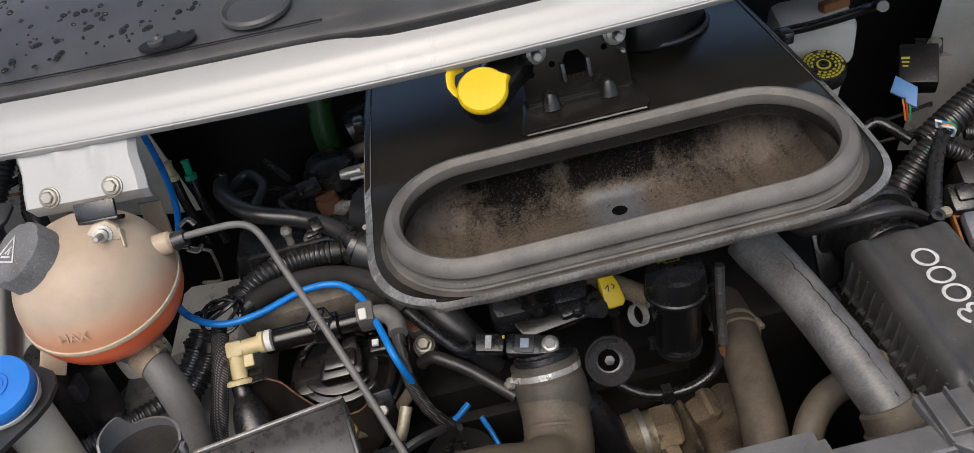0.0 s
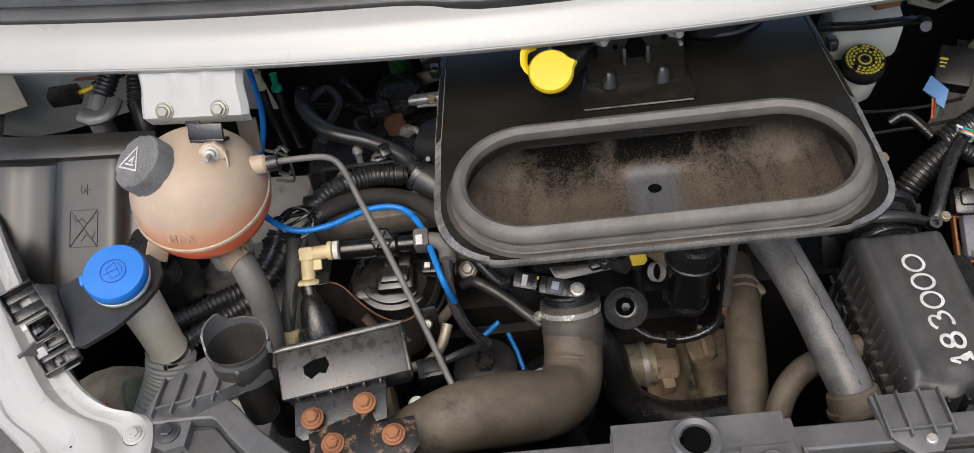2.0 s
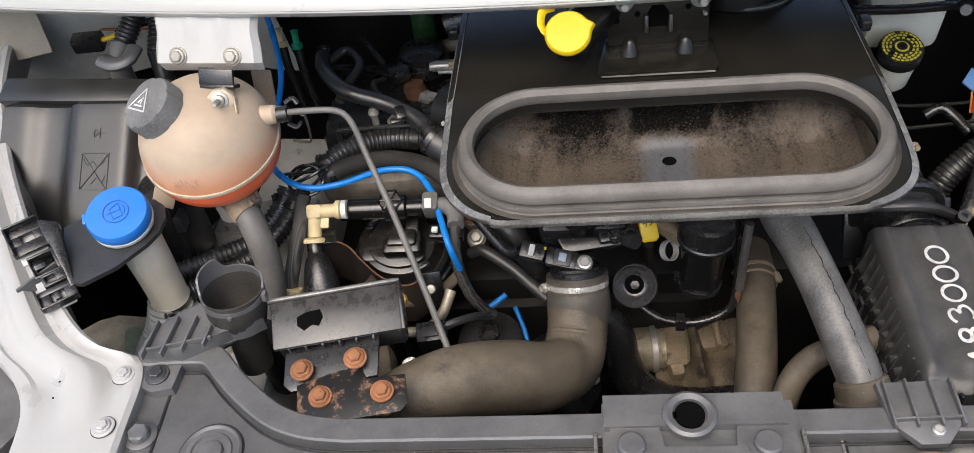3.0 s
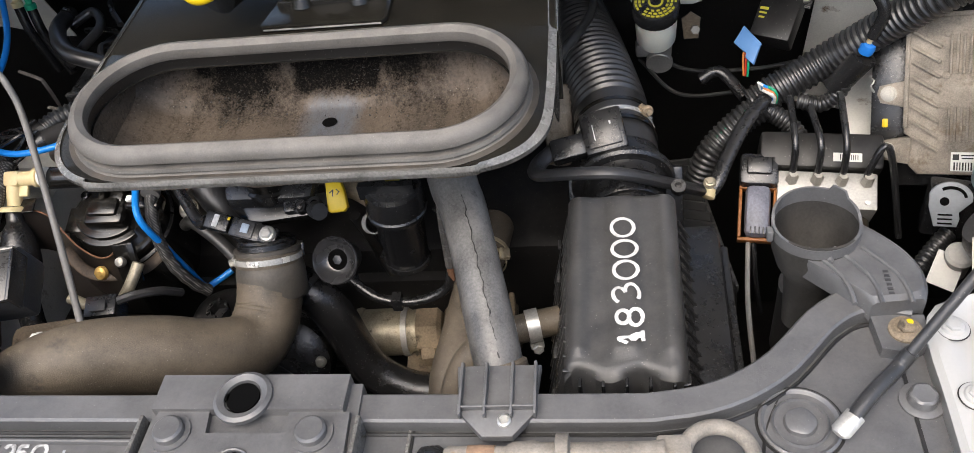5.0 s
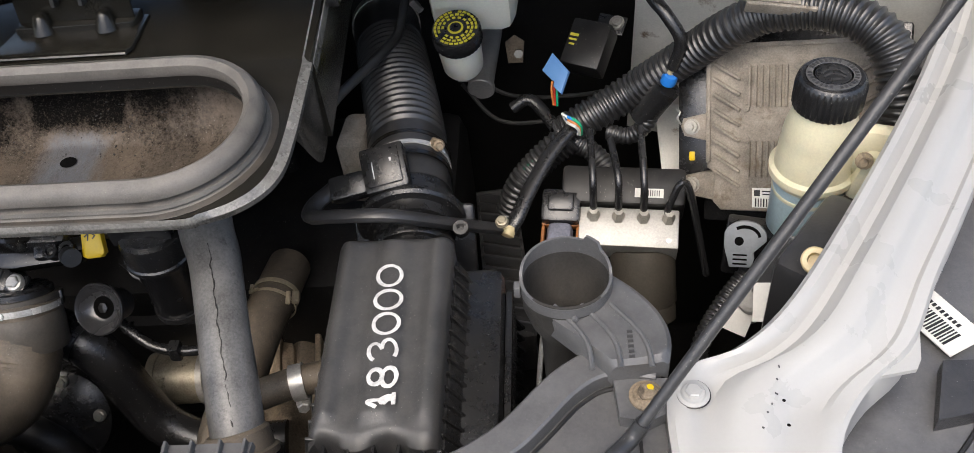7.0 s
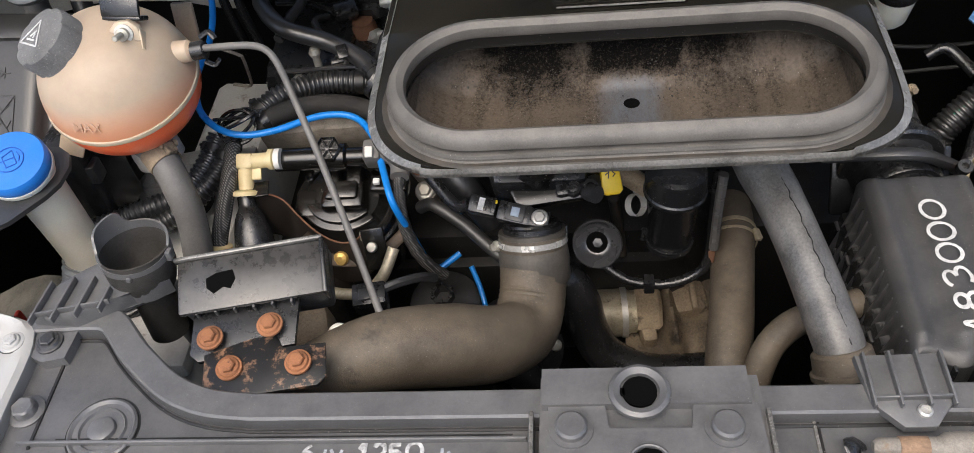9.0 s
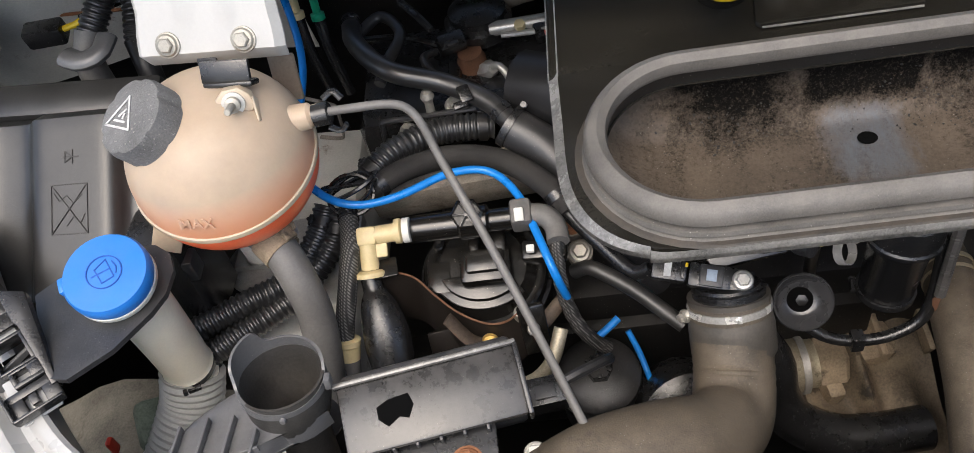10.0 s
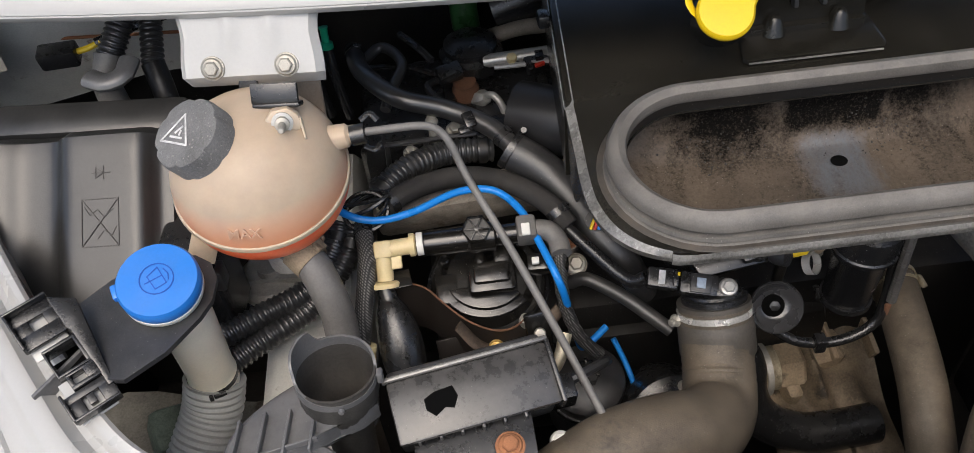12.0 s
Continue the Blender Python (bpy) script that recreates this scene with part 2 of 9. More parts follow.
def aim(p, d, spin=0):
    """A pose at p whose local z points along d."""
    return Matrix.Translation(p) @ Vector(d).to_track_quat("Z", "Y").to_matrix().to_4x4() @ turn(0, 0, spin)


def at(p):
    return Matrix.Translation(p)


def box(c, s, b=0.003, m=None, seg=2):
    bm = bmesh.new()
    bmesh.ops.create_cube(bm, size=1.0)
    for v in bm.verts:
        v.co = Vector((v.co.x * s[0], v.co.y * s[1], v.co.z * s[2]))
    if b:
        bmesh.ops.bevel(bm, geom=bm.edges[:], offset=min(b, 0.45 * min(s)), segments=seg, profile=0.5, affect="EDGES")
    return from_bm(bm).moved((at(c) if m is None else at(c) @ m))


def prism(poly, z0, z1, b=0.0, m=None, seg=2):
    """A plan polygon drawn out from z0 to z1, its upper rim rounded."""
    bm = bmesh.new()
    lo = [bm.verts.new((x, y, z0)) for x, y in poly]
    hi = [bm.verts.new((x, y, z1)) for x, y in poly]
    k = len(poly)
    bm.faces.new(lo[::-1])
    bm.faces.new(hi)
    for i in range(k):
        bm.faces.new((lo[i], lo[(i + 1) % k], hi[(i + 1) % k], hi[i]))
    bmesh.ops.recalc_face_normals(bm, faces=bm.faces[:])
    if b:
        rim = [e for e in bm.edges if all(abs(v.co.z - z1) < 1e-9 for v in e.verts)]
        bmesh.ops.bevel(bm, geom=rim, offset=b, segments=seg, profile=0.5, affect="EDGES")
    g = from_bm(bm)
    return g if m is None else g.moved(m)


def lathe(prof, m=None, seg=32, wob=None):
    """A profile of (radius, height) turned about local z. wob(angle, height): a factor on the radius."""
    g = G()
    v, f = [], []
    for r, z in prof:
        for i in range(seg):
            a = 2 * math.pi * i / seg
            q = r * (wob(a, z) if wob else 1)
            v.append((q * math.cos(a), q * math.sin(a), z))
    for j in range(len(prof) - 1):
        for i in range(seg):
            k = (i + 1) % seg
            f.append((j * seg + i, j * seg + k, (j + 1) * seg + k, (j + 1) * seg + i))
    if prof[0][0] > 1e-6:
        f.append(tuple(range(seg))[::-1])
    if prof[-1][0] > 1e-6:
        f.append(tuple((len(prof) - 1) * seg + i for i in range(seg)))
    g.add(v, f)
    return g if m is None else g.moved(m)


def shell(prof, m=None, seg=32):
    """A turned wall without end caps."""
    g = lathe(prof, m, seg)
    g.f = [q for q in g.f if len(q) == 4]
    return g


def spline(pts, n):
    """n places along a smooth line through pts, evenly spaced."""
    p = [np.array(q, float) for q in pts]
    p = [2 * p[0] - p[1]] + p + [2 * p[-1] - p[-2]]
    out = []
    for i in range(1, len(p) - 2):
        for s in np.linspace(0, 1, 24, endpoint=False):
            a, b, c, d = p[i - 1], p[i], p[i + 1], p[i + 2]
            out.append(0.5 * (2 * b + (c - a) * s + (2 * a - 5 * b + 4 * c - d) * s * s + (3 * b - a - 3 * c + d) * s ** 3))
    out.append(p[-2])
    out = np.array(out)
    along = np.concatenate([[0], np.cumsum(np.linalg.norm(np.diff(out, axis=0), axis=1))])
    want = np.linspace(0, along[-1], n)
    return np.stack([np.interp(want, along, out[:, k]) for k in range(3)], 1), along[-1]


def length(pts):
    return spline(pts, 10)[1]


def sweep(pts, r, seg=12, n=None, rf=None, flat=1.0):
    """A hose of radius r through pts; rf(metres along, share along) scales the radius."""
    total = length(pts)
    n = n or max(8, int(total / max(r * 0.6, 0.004)))
    line, total = spline(pts, n)
    tan = np.gradient(line, axis=0)
    tan /= np.linalg.norm(tan, axis=1)[:, None]
    up = np.array([0, 0, 1.0]) if abs(tan[0][2]) < 0.9 else np.array([0, 1.0, 0])
    v, f = [], []
    for i in range(n):
        up = up - tan[i] * np.dot(up, tan[i])
        up /= np.linalg.norm(up)
        side = np.cross(tan[i], up)
        k = r * (rf(total * i / (n - 1), i / (n - 1)) if rf else 1)
        for j in range(seg):
            a = 2 * math.pi * j / seg
            v.append(tuple(line[i] + k * (math.cos(a) * side + flat * math.sin(a) * up)))
    for i in range(n - 1):
        for j in range(seg):
            q = (j + 1) % seg
            f.append((i * seg + j, i * seg + q, (i + 1) * seg + q, (i + 1) * seg + j))
    f += [tuple(range(seg))[::-1], tuple((n - 1) * seg + j for j in range(seg))]
    return G().add(v, f)


def conduit(pts, r, pitch=0.005, depth=0.14, seg=16):
    """A corrugated tube."""
    total = length(pts)
    return sweep(pts, r, seg, int(total / pitch * 6), lambda s, k: 1 - depth * (0.5 + 0.5 * math.tanh(2.5 * math.cos(2 * math.pi * s / pitch))))


def track(cx, cy, hx, hy, n=12):
    """A stadium outline in plan, anticlockwise: half length hx, half depth hy."""
    out = []
    for c, a0, s in ((hx - hy, -90, 1), (-(hx - hy), 90, -1)):
        for i in range(n + 1):
            a = radians(a0 + 180 * i / n)
            out.append((cx + c + hy * math.cos(a), cy + hy * math.sin(a)))
        for i in range(1, 12):
            out.append((cx + c * (1 - i / 6), cy + s * hy))
    return out


def rings(loops, closed=False):
    """A skin over loops of equal length."""
    v, f = [], []
    k = len(loops[0])
    for q in loops:
        v += q
    for i in range(len(loops) - (0 if closed else 1)):
        for j in range(k):
            a, b = i * k, ((i + 1) % len(loops)) * k
            f.append((a + j, a + (j + 1) % k, b + (j + 1) % k, b + j))
    return G().add(v, f)


def mesh_of(name, g, material, inv):
    me = bpy.data.meshes.new(name)
    me.from_pydata([inv @ Vector(p) for p in g.v], [], g.f)
    me.validate()
    bm = bmesh.new()
    bm.from_mesh(me)
    bmesh.ops.recalc_face_normals(bm, faces=bm.faces[:])
    bm.to_mesh(me)
    bm.free()
    me.materials.append(material)
    me.shade_smooth()
    me.set_sharp_from_angle(angle=radians(38))
    return me


WORLD = {}


def thing(name, base, label, category, group="", kind=""):
    ob = new(name)
    ob.empty_display_size = 0.02
    ob.matrix_world = at(base)
    WORLD[ob] = at(base)
    return tagged(ob, label, category, group, kind)


def part(name, g, material, parent, label=""):
    ob = new(name, mesh_of(name, g, material, WORLD[parent].inverted()))
    ob.parent = parent
    WORLD[ob] = WORLD[parent]
    return tagged(ob, label)


def solo(name, g, material, label, category, group="", kind=""):
    z = min(p[2] for p in g.v)
    c = (sum(p[0] for p in g.v) / len(g.v), sum(p[1] for p in g.v) / len(g.v), z)
    ob = new(name, mesh_of(name, g, material, at(c).inverted()))
    ob.matrix_world = at(c)
    WORLD[ob] = at(c)
    return tagged(ob, label, category, group, kind)


def nudge(ob, x, y, z):
    """Shift a finished thing as a whole."""
    ob.location = ob.location + Vector((x, y, z))


def hexbolt(p, d, r=0.0075, h=0.006, washer=0.0):
    """A flanged hexagon head; washer: radius of a washer under it."""
    m = aim(p, d)
    g = lathe([(r * 1.45, -0.001), (r * 1.45, 0.0008), (r * 1.25, 0.0022), (r * 0.9, 0.0026)], m, 24)
    g = g + lathe([(r, 0.002), (r, h * 0.85), (r * 0.82, h)], m, 6) + lathe([(r * 0.55, h - 0.0012), (r * 0.5, h + 0.0001)], m, 12)
    if washer:
        g = g + lathe([(washer, -0.0015), (washer, 0.0003), (washer * 0.9, 0.0008)], m, 24)
    return g


def band(p, d, r, w=0.009, t=0.0012, screw=0.0, size=1.0):
    """A hose clamp's band round an axis, with its worm screw at the angle screw."""
    m = aim(p, d)
    g = shell([(r, -w / 2), (r + t, -w / 2), (r + t, w / 2), (r, w / 2), (r, -w / 2)], m, 40)
    k = m @ turn(0, 0, screw) @ at((r + t + 0.003 * size, 0, 0))
    g = g + box((0, 0, 0), (0.007 * size, 0.016 * size, w * 1.1), 0.001).moved(k)
    g = g + lathe([(0.0042 * size, -0.011 * size), (0.0042 * size, 0.006 * size)], k @ turn(90, 0, 0), 12)
    g = g + lathe([(0.0058 * size, 0.009 * size), (0.0058 * size, 0.014 * size), (0.0045 * size, 0.015 * size)], k @ turn(90, 0, 0), 6)
    return g


def letters(text, size, m, depth=0.0003):
    """Lettering in the built-in font as a mesh."""
    c = bpy.data.curves.new("letters", "FONT")
    c.offset = size * 0.008
    c.body, c.size, c.extrude, c.align_x, c.align_y, c.resolution_u = text, size, depth, "CENTER", "CENTER", 3
    ob = new("letters", c)
    me = ob.to_mesh()
    g = G().add([v.co.copy() for v in me.vertices], [tuple(p.vertices) for p in me.polygons])
    ob.to_mesh_clear()
    bpy.data.objects.remove(ob)
    bpy.data.curves.remove(c)
    return g.moved(m)


def strokes(lines, w, m, h=0.0004):
    """Flat pen strokes along plan polylines."""
    g = G()
    for line in lines:
        for (x0, y0), (x1, y1) in zip(line, line[1:]):
            d = math.hypot(x1 - x0, y1 - y0)
            g = g + box(((x0 + x1) / 2, (y0 + y1) / 2, h / 2), (d + w * 0.7, w, h), 0, turn(0, 0, math.degrees(math.atan2(y1 - y0, x1 - x0))))
    return g.moved(m)


def hand_digit(ch, h, w, pen, m):
    """A digit written by hand with a round paint pen."""
    arc = lambda cx, cy, rx, ry, a0, a1, n=12: [(cx + rx * math.cos(radians(a)), cy + ry * math.sin(radians(a))) for a in np.linspace(a0, a1, n)]
    shapes = {"0": [arc(0, 0, 0.5, 0.5, 80, 450, 20)], "1": [[(-0.45, 0.20), (0.05, 0.5), (-0.05, -0.45)], [(-0.45, -0.45), (0.4, -0.5)]],
              "2": [arc(0, 0.22, 0.42, 0.28, 160, -30) + [(-0.45, -0.5), (0.45, -0.48)]],
              "3": [arc(-0.05, 0.25, 0.42, 0.25, 150, -80), arc(-0.05, -0.25, 0.48, 0.26, 80, -150)],
              "5": [[(0.4, 0.5), (-0.3, 0.46), (-0.35, 0.08)] + arc(-0.05, -0.18, 0.45, 0.32, 110, -150)],
              "6": [[(0.3, 0.5), (-0.2, 0.25), (-0.42, -0.15)] + arc(0, -0.2, 0.42, 0.3, 180, 540, 16)],
              "7": [[(-0.4, 0.45), (0.4, 0.5), (0.1, 0.0), (-0.15, -0.5)]],
              "8": [arc(0, 0.25, 0.36, 0.25, -90, 270, 16), arc(0, -0.25, 0.45, 0.27, 90, 450, 16)]}
    g = G()
    for line in shapes[ch]:
        pts = [(x * w, y * h, 0.0) for x, y in line]
        g = g + sweep(pts, pen / 2, 8, 40, lambda s_, k: 1 + 0.12 * math.sin(s_ * 310) + 0.05 * math.sin(s_ * 1300), flat=0.12)
    return g.moved(m)

# ---------------------------------------------------------------- setting
def plate(x0, x1, y0, y1, z0, z1, b=0.004):
    return box(((x0 + x1) / 2, (y0 + y1) / 2, (z0 + z1) / 2), (x1 - x0, y1 - y0, z1 - z0), b)


solo("ground", plate(-60, 60, -60, 60, -0.1, 0.0, 0), ASPHALT, "dark asphalt ground under the van", "ground", kind="structure")
solo("wall_firewall", plate(-0.80, 0.80, 0.93, 0.95, 0.40, 1.24), DARK, "black bulkhead at the back of the engine bay", "bulkhead", kind="structure")
solo("wall_floor_tray", plate(-0.80, 0.80, 0.20, 0.95, 0.38, 0.40), DARK, "dark undertray below the engine", "undertray", kind="structure")
solo("wall_front", plate(-0.80, 0.80, 0.20, 0.215, 0.40, 1.03), DARK, "dark inner face of the radiator carrier", "panel", kind="structure")
solo("wall_side_left", plate(-0.80, -0.785, 0.215, 0.93, 0.40, 1.10), DARK, "dark side of the engine bay", "panel", kind="structure")
solo("wall_side_right", plate(0.785, 0.80, 0.215, 0.93, 0.40, 1.10), DARK, "dark side of the engine bay", "panel", kind="structure")


def skin(rows, t=0.002):
    """A sheet over a net of places, with thickness downwards."""
    a, b = len(rows), len(rows[0])
    g = G()
    v = [p for r in rows for p in r] + [(p[0], p[1], p[2] - t) for r in rows for p in r]
    f = []
    k = a * b
    for i in range(a - 1):
        for j in range(b - 1):
            q = (i * b + j, i * b + j + 1, (i + 1) * b + j + 1, (i + 1) * b + j)
            f.append(q)
            f.append(tuple(x + k for x in q[::-1]))
    for i in range(a - 1):
        f.append((i * b, (i + 1) * b, (i + 1) * b + k, i * b + k))
        f.append((i * b + b - 1, i * b + b - 1 + k, (i + 1) * b + b - 1 + k, (i + 1) * b + b - 1))
    for j in range(b - 1):
        f.append((j, j + k, j + 1 + k, j + 1))
        f.append(((a - 1) * b + j, (a - 1) * b + j + 1, (a - 1) * b + j + 1 + k, (a - 1) * b + j + k))
    return g.add(v, f)


# white flange of the windscreen panel, the black cowl behind it and the windscreen
def cowl_line(y, z, bow=0.03):
    return [(x, y + 0.17 * x * x, z) for x in np.linspace(-0.85, 0.85, 35)]


PROFILE = [(0.608, 1.234), (0.5950, 1.2405), (0.5925, 1.2455), (0.5945, 1.2495), (0.6000, 1.2545), (0.6060, 1.2590), (0.6075, 1.2610), (0.6150, 1.2660), (0.6230, 1.2705), (0.640, 1.272)]
flange = solo("trim_cowl_flange", skin([cowl_line(y, z) for y, z in PROFILE]), WHITE,
              "white painted flange below the windscreen", "body panel", kind="structure")

cowl = thing("windscreen_cowl", (0, 0.76, 1.27), "black plastic windscreen cowl wet with rain drops", "cowl", kind="structure")


def cowl_net():
    rows = []
    for y, z in ((0.617, 1.2690), (0.617, 1.2755), (0.622, 1.2800), (0.629, 1.2815), (0.638, 1.2840), (0.66, 1.290), (0.70, 1.296), (0.76, 1.310), (0.90, 1.350)):
        row = []
        for x in np.linspace(-0.85, 0.85, 69):
            s = 1 / (1 + math.exp(-(x + 0.16) / 0.012))
            row.append((x, y + 0.17 * x * x + (0.012 * (1 - s) if y < 0.635 else 0), z + (0.012 * s if y > 0.65 else 0)))
        rows.append(row)
    return skin(rows)


COWL = mat("cowl_plastic", (0.070, 0.070, 0.071), 0.34, dust=(0.09, 0.09, 0.09), dusty=0.4)
part("cover", cowl_net(), COWL, cowl)
disc = aim((-0.226, 0.673, 1.2925), (0, -0.15, 1))
part("round_cover", lathe([(0.0285, 0), (0.0285, 0.003), (0.026, 0.005), (0.0235, 0.002), (0.001, 0.002)], disc, 48), COWL, cowl)
solo("windscreen", skin([[(x, 0.90 + 0.17 * x * x, 1.342) for x in np.linspace(-0.85, 0.85, 24)], [(x, 1.55, 1.93) for x in np.linspace(-0.85, 0.85, 24)]], 0.005), GLOSS,
     "dark glass windscreen above the cowl", "windscreen", kind="structure")
drops = G()
rnd = random.Random(4)
for _ in range(230):
    x, y = rnd.uniform(-0.66, -0.27), rnd.uniform(0.645, 0.78)
    r = rnd.choice((0.0012, 0.0016, 0.002, 0.0026, 0.0035))
    z = np.interp(y, (0.62, 0.66, 0.70, 0.76, 0.90), (1.288, 1.290, 1.296, 1.310, 1.350)) + 0.0002
    y += 0.17 * x * x
    drops = drops + lathe([(r, 0), (r * 0.85, r * 0.3), (r * 0.4, r * 0.5), (0, r * 0.52)], aim((x, y, z), (0, -0.33, 1), rnd.uniform(0, 360)) @ Matrix.Diagonal((1, rnd.uniform(0.5, 1.6), 1, 1)), 8)
WATER = mat("water_drops", (0.02, 0.02, 0.02), 0.06, var=0.0, bump=0.0)
solo("rain_drops", drops, WATER, "rain drops lying on the black cowl", "water", kind="stuff")


# raised bonnet that closes the place above
bon = thing("bonnet", (0, 0.70, 1.40), "raised white bonnet with a dark grey lining", "bonnet", kind="structure")
part("panel", skin([[(x, 0.74 - 0.36 * s + 0.03 * x * x, 1.43 + 0.76 * s - 0.06 * x * x) for x in np.linspace(-0.74, 0.74, 24)] for s in np.linspace(0, 1, 10)], 0.015), WHITE, bon)
LINER = mat("bonnet_lining", (0.07, 0.07, 0.068), 0.8, var=0.2)
part("liner", skin([[(x, 0.74 - 0.36 * s + 0.03 * x * x, 1.405 + 0.76 * s - 0.06 * x * x + 0.012 * math.cos(x * 30) * math.cos(s * 15)) for x in np.linspace(-0.66, 0.66, 60)] for s in np.linspace(0.04, 0.96, 30)], 0.004), LINER, bon, "dark grey lining")

# white wings, mirror images of one another
def wing(side):
    inner = [(0.4125, 0.12, 1.084), (0.413, 0.20, 1.085), (0.413, 0.250, 1.086), (0.4135, 0.300, 1.087), (0.414, 0.345, 1.088), (0.424, 0.366, 1.090), (0.455, 0.374, 1.096), (0.487, 0.399, 1.104), (0.533, 0.460, 1.113),
             (0.593, 0.552, 1.118), (0.640, 0.635, 1.120), (0.675, 0.71, 1.122), (0.70, 0.80, 1.13), (0.72, 0.90, 1.14)]
    outer = [(0.495, 0.10, 1.084), (0.4935, 0.20, 1.086), (0.4935, 0.262, 1.088), (0.500, 0.312, 1.090), (0.522, 0.346, 1.092), (0.552, 0.372, 1.096), (0.575, 0.412, 1.104), (0.601, 0.4525, 1.108), (0.650, 0.530, 1.113),
             (0.700, 0.610, 1.116), (0.738, 0.69, 1.118), (0.765, 0.78, 1.124), (0.785, 0.88, 1.13)]
    fine, far = spline(inner, 90)[0], spline(outer, 90)[0]
    rows = []
    for k, off, dz in ((0, 0, -0.04), (0, 0.000, -0.003), (0, 0.003, 0), (1, 0.0080, 0.0), (1, 0.0110, -0.0025), (1, 0.0140, -0.0055), (1, 0.0190, -0.0055), (1, 0.0225, -0.001), (1, 0.0265, 0.0045), (1, 0.0295, 0.0056), (1, 0.0385, 0.0056),
                       (1, 0.0420, 0.0040), (1, 0.0465, -0.0015), (1, 0.0500, -0.0025), (1, 0.0590, -0.0025), (1, 0.0615, 0.0002), (1, 0.068, 0.0005), (1, 0.070, -0.002), (1, 0.0705, -0.03)):
        row = []
        for p, q in zip(fine, far):
            f = off / 0.0705
            up = min(1, max(0, p[1] - 0.315) / 0.04) if abs(dz) < 0.01 and k else 1
            row.append((side * (p[0] + (q[0] - p[0]) * f), p[1] + (q[1] - p[1]) * f, p[2] + (q[2] - p[2]) * f + dz * up))
        rows.append(row)
    return skin(rows, 0.0015)


for side, word in ((-1, "left"), (1, "right")):
    w = thing("wing_" + word, (side * 0.48, 0.36, 1.05), "white painted steel wing edge with a flange bolt", "wing", kind="structure")
    part("panel", wing(side), WHITE, w)
    if side < 0:
        seat = Matrix(((0.809, -0.556, 0.188, -0.517), (0.587, 0.767, -0.259, 0.440), (0.0, 0.320, 0.947, 1.1237), (0, 0, 0, 1)))
        part("clip_seat", box((-0.004, 0.026, -0.0065), (0.024, 0.036, 0.002), 0.0008).moved(seat) + box((-0.002, -0.029, -0.0065), (0.024, 0.032, 0.002), 0.0008).moved(seat), WHITE, w, "white flange tab under the clip")
    for y in (0.3475, 0.300):
        part("bolt", hexbolt((side * 0.4285, y, 1.0885), (0, 0, 1), 0.0048, 0.0045, 0.0090), WHITE, w, "flanged bolt painted white")
        part("washer_gap", shell([(0.0090, -0.0008), (0.0097, -0.0006), (0.0090, -0.0002)], at((side * 0.4285, y, 1.0885)), 28), DARK, w)
    if side > 0:
        part("label_tab", prism([(0.520, 0.352), (0.5495, 0.3575), (0.5535, 0.3640), (0.566, 0.412), (0.552, 0.398)], 1.0885, 1.0915, 0.0008), WHITE, w, "bent white sheet tab")
        for k_, (x, y, h_) in enumerate(((0.475, 0.357, 0.003), (0.4725, 0.349, 0.002), (0.4705, 0.340, 0.003), (0.467, 0.334, 0.0016), (0.464, 0.329, 0.0016), (0.460, 0.320, 0.0022))):
            part("worn_print", box((x, y, 1.0978 + 0.03 * (y - 0.34)), (0.0007, h_ * 0.6, 0.0006), 0, turn(0, 0, 25 * (k_ % 3))), GREY, w, "worn black print")
    for x, y in ((0.474, 0.337), (0.4735, 0.322)):
        part("pin_hole", lathe([(0.0010, 0), (0.0001, 0.0002)], at((side * x, y, 1.0958)), 10), VOID, w)

# front carrier panel over the radiator
BACK = [(-0.425, 0.378), (-0.37, 0.379), (-0.352, 0.371), (-0.335, 0.352), (-0.318, 0.336), (-0.298, 0.320), (-0.276, 0.310), (-0.25, 0.306), (-0.20, 0.305),
        (0.20, 0.305), (0.26, 0.307), (0.292, 0.315), (0.318, 0.331), (0.335, 0.349), (0.350, 0.366), (0.370, 0.380), (0.392, 0.384), (0.414, 0.380)]
carrier = thing("front_carrier", (0, 0.25, 1.03), "dark grey plastic front carrier panel, dusty and scuffed", "front panel", kind="structure")
outline = [(x, y) for x, y in BACK] + [(0.414, 0.05), (-0.425, 0.05)]
part("deck", prism(outline[::-1], 1.02, 1.074, 0.002), PANEL, carrier)


def rim(off0, off1, z0, z1):
    """A raised rim that follows the back edge."""
    line, _ = spline([(x, y, 0) for x, y in BACK], 90)
    tg = np.gradient(line, axis=0)
    nrm = np.stack([tg[:, 1], -tg[:, 0]], 1)
    nrm /= np.linalg.norm(nrm, axis=1)[:, None]
    a, b = line[:, :2] + nrm * off0, line[:, :2] + nrm * off1
    c, d = line[:, :2] + nrm * (off0 + 0.0015), line[:, :2] + nrm * (off1 - 0.0015)
    loops = [[(*p, z0) for p in a], [(*p, z1 - 0.0015) for p in a], [(*p, z1) for p in c], [(*p, z1) for p in d], [(*p, z1 - 0.0015) for p in b], [(*p, z0) for p in b]]
    g = rings(loops)
    k = len(line)
    g.f = [q for q in g.f if not ({q[0] % k, q[1] % k} == {0, k - 1})]
    return g


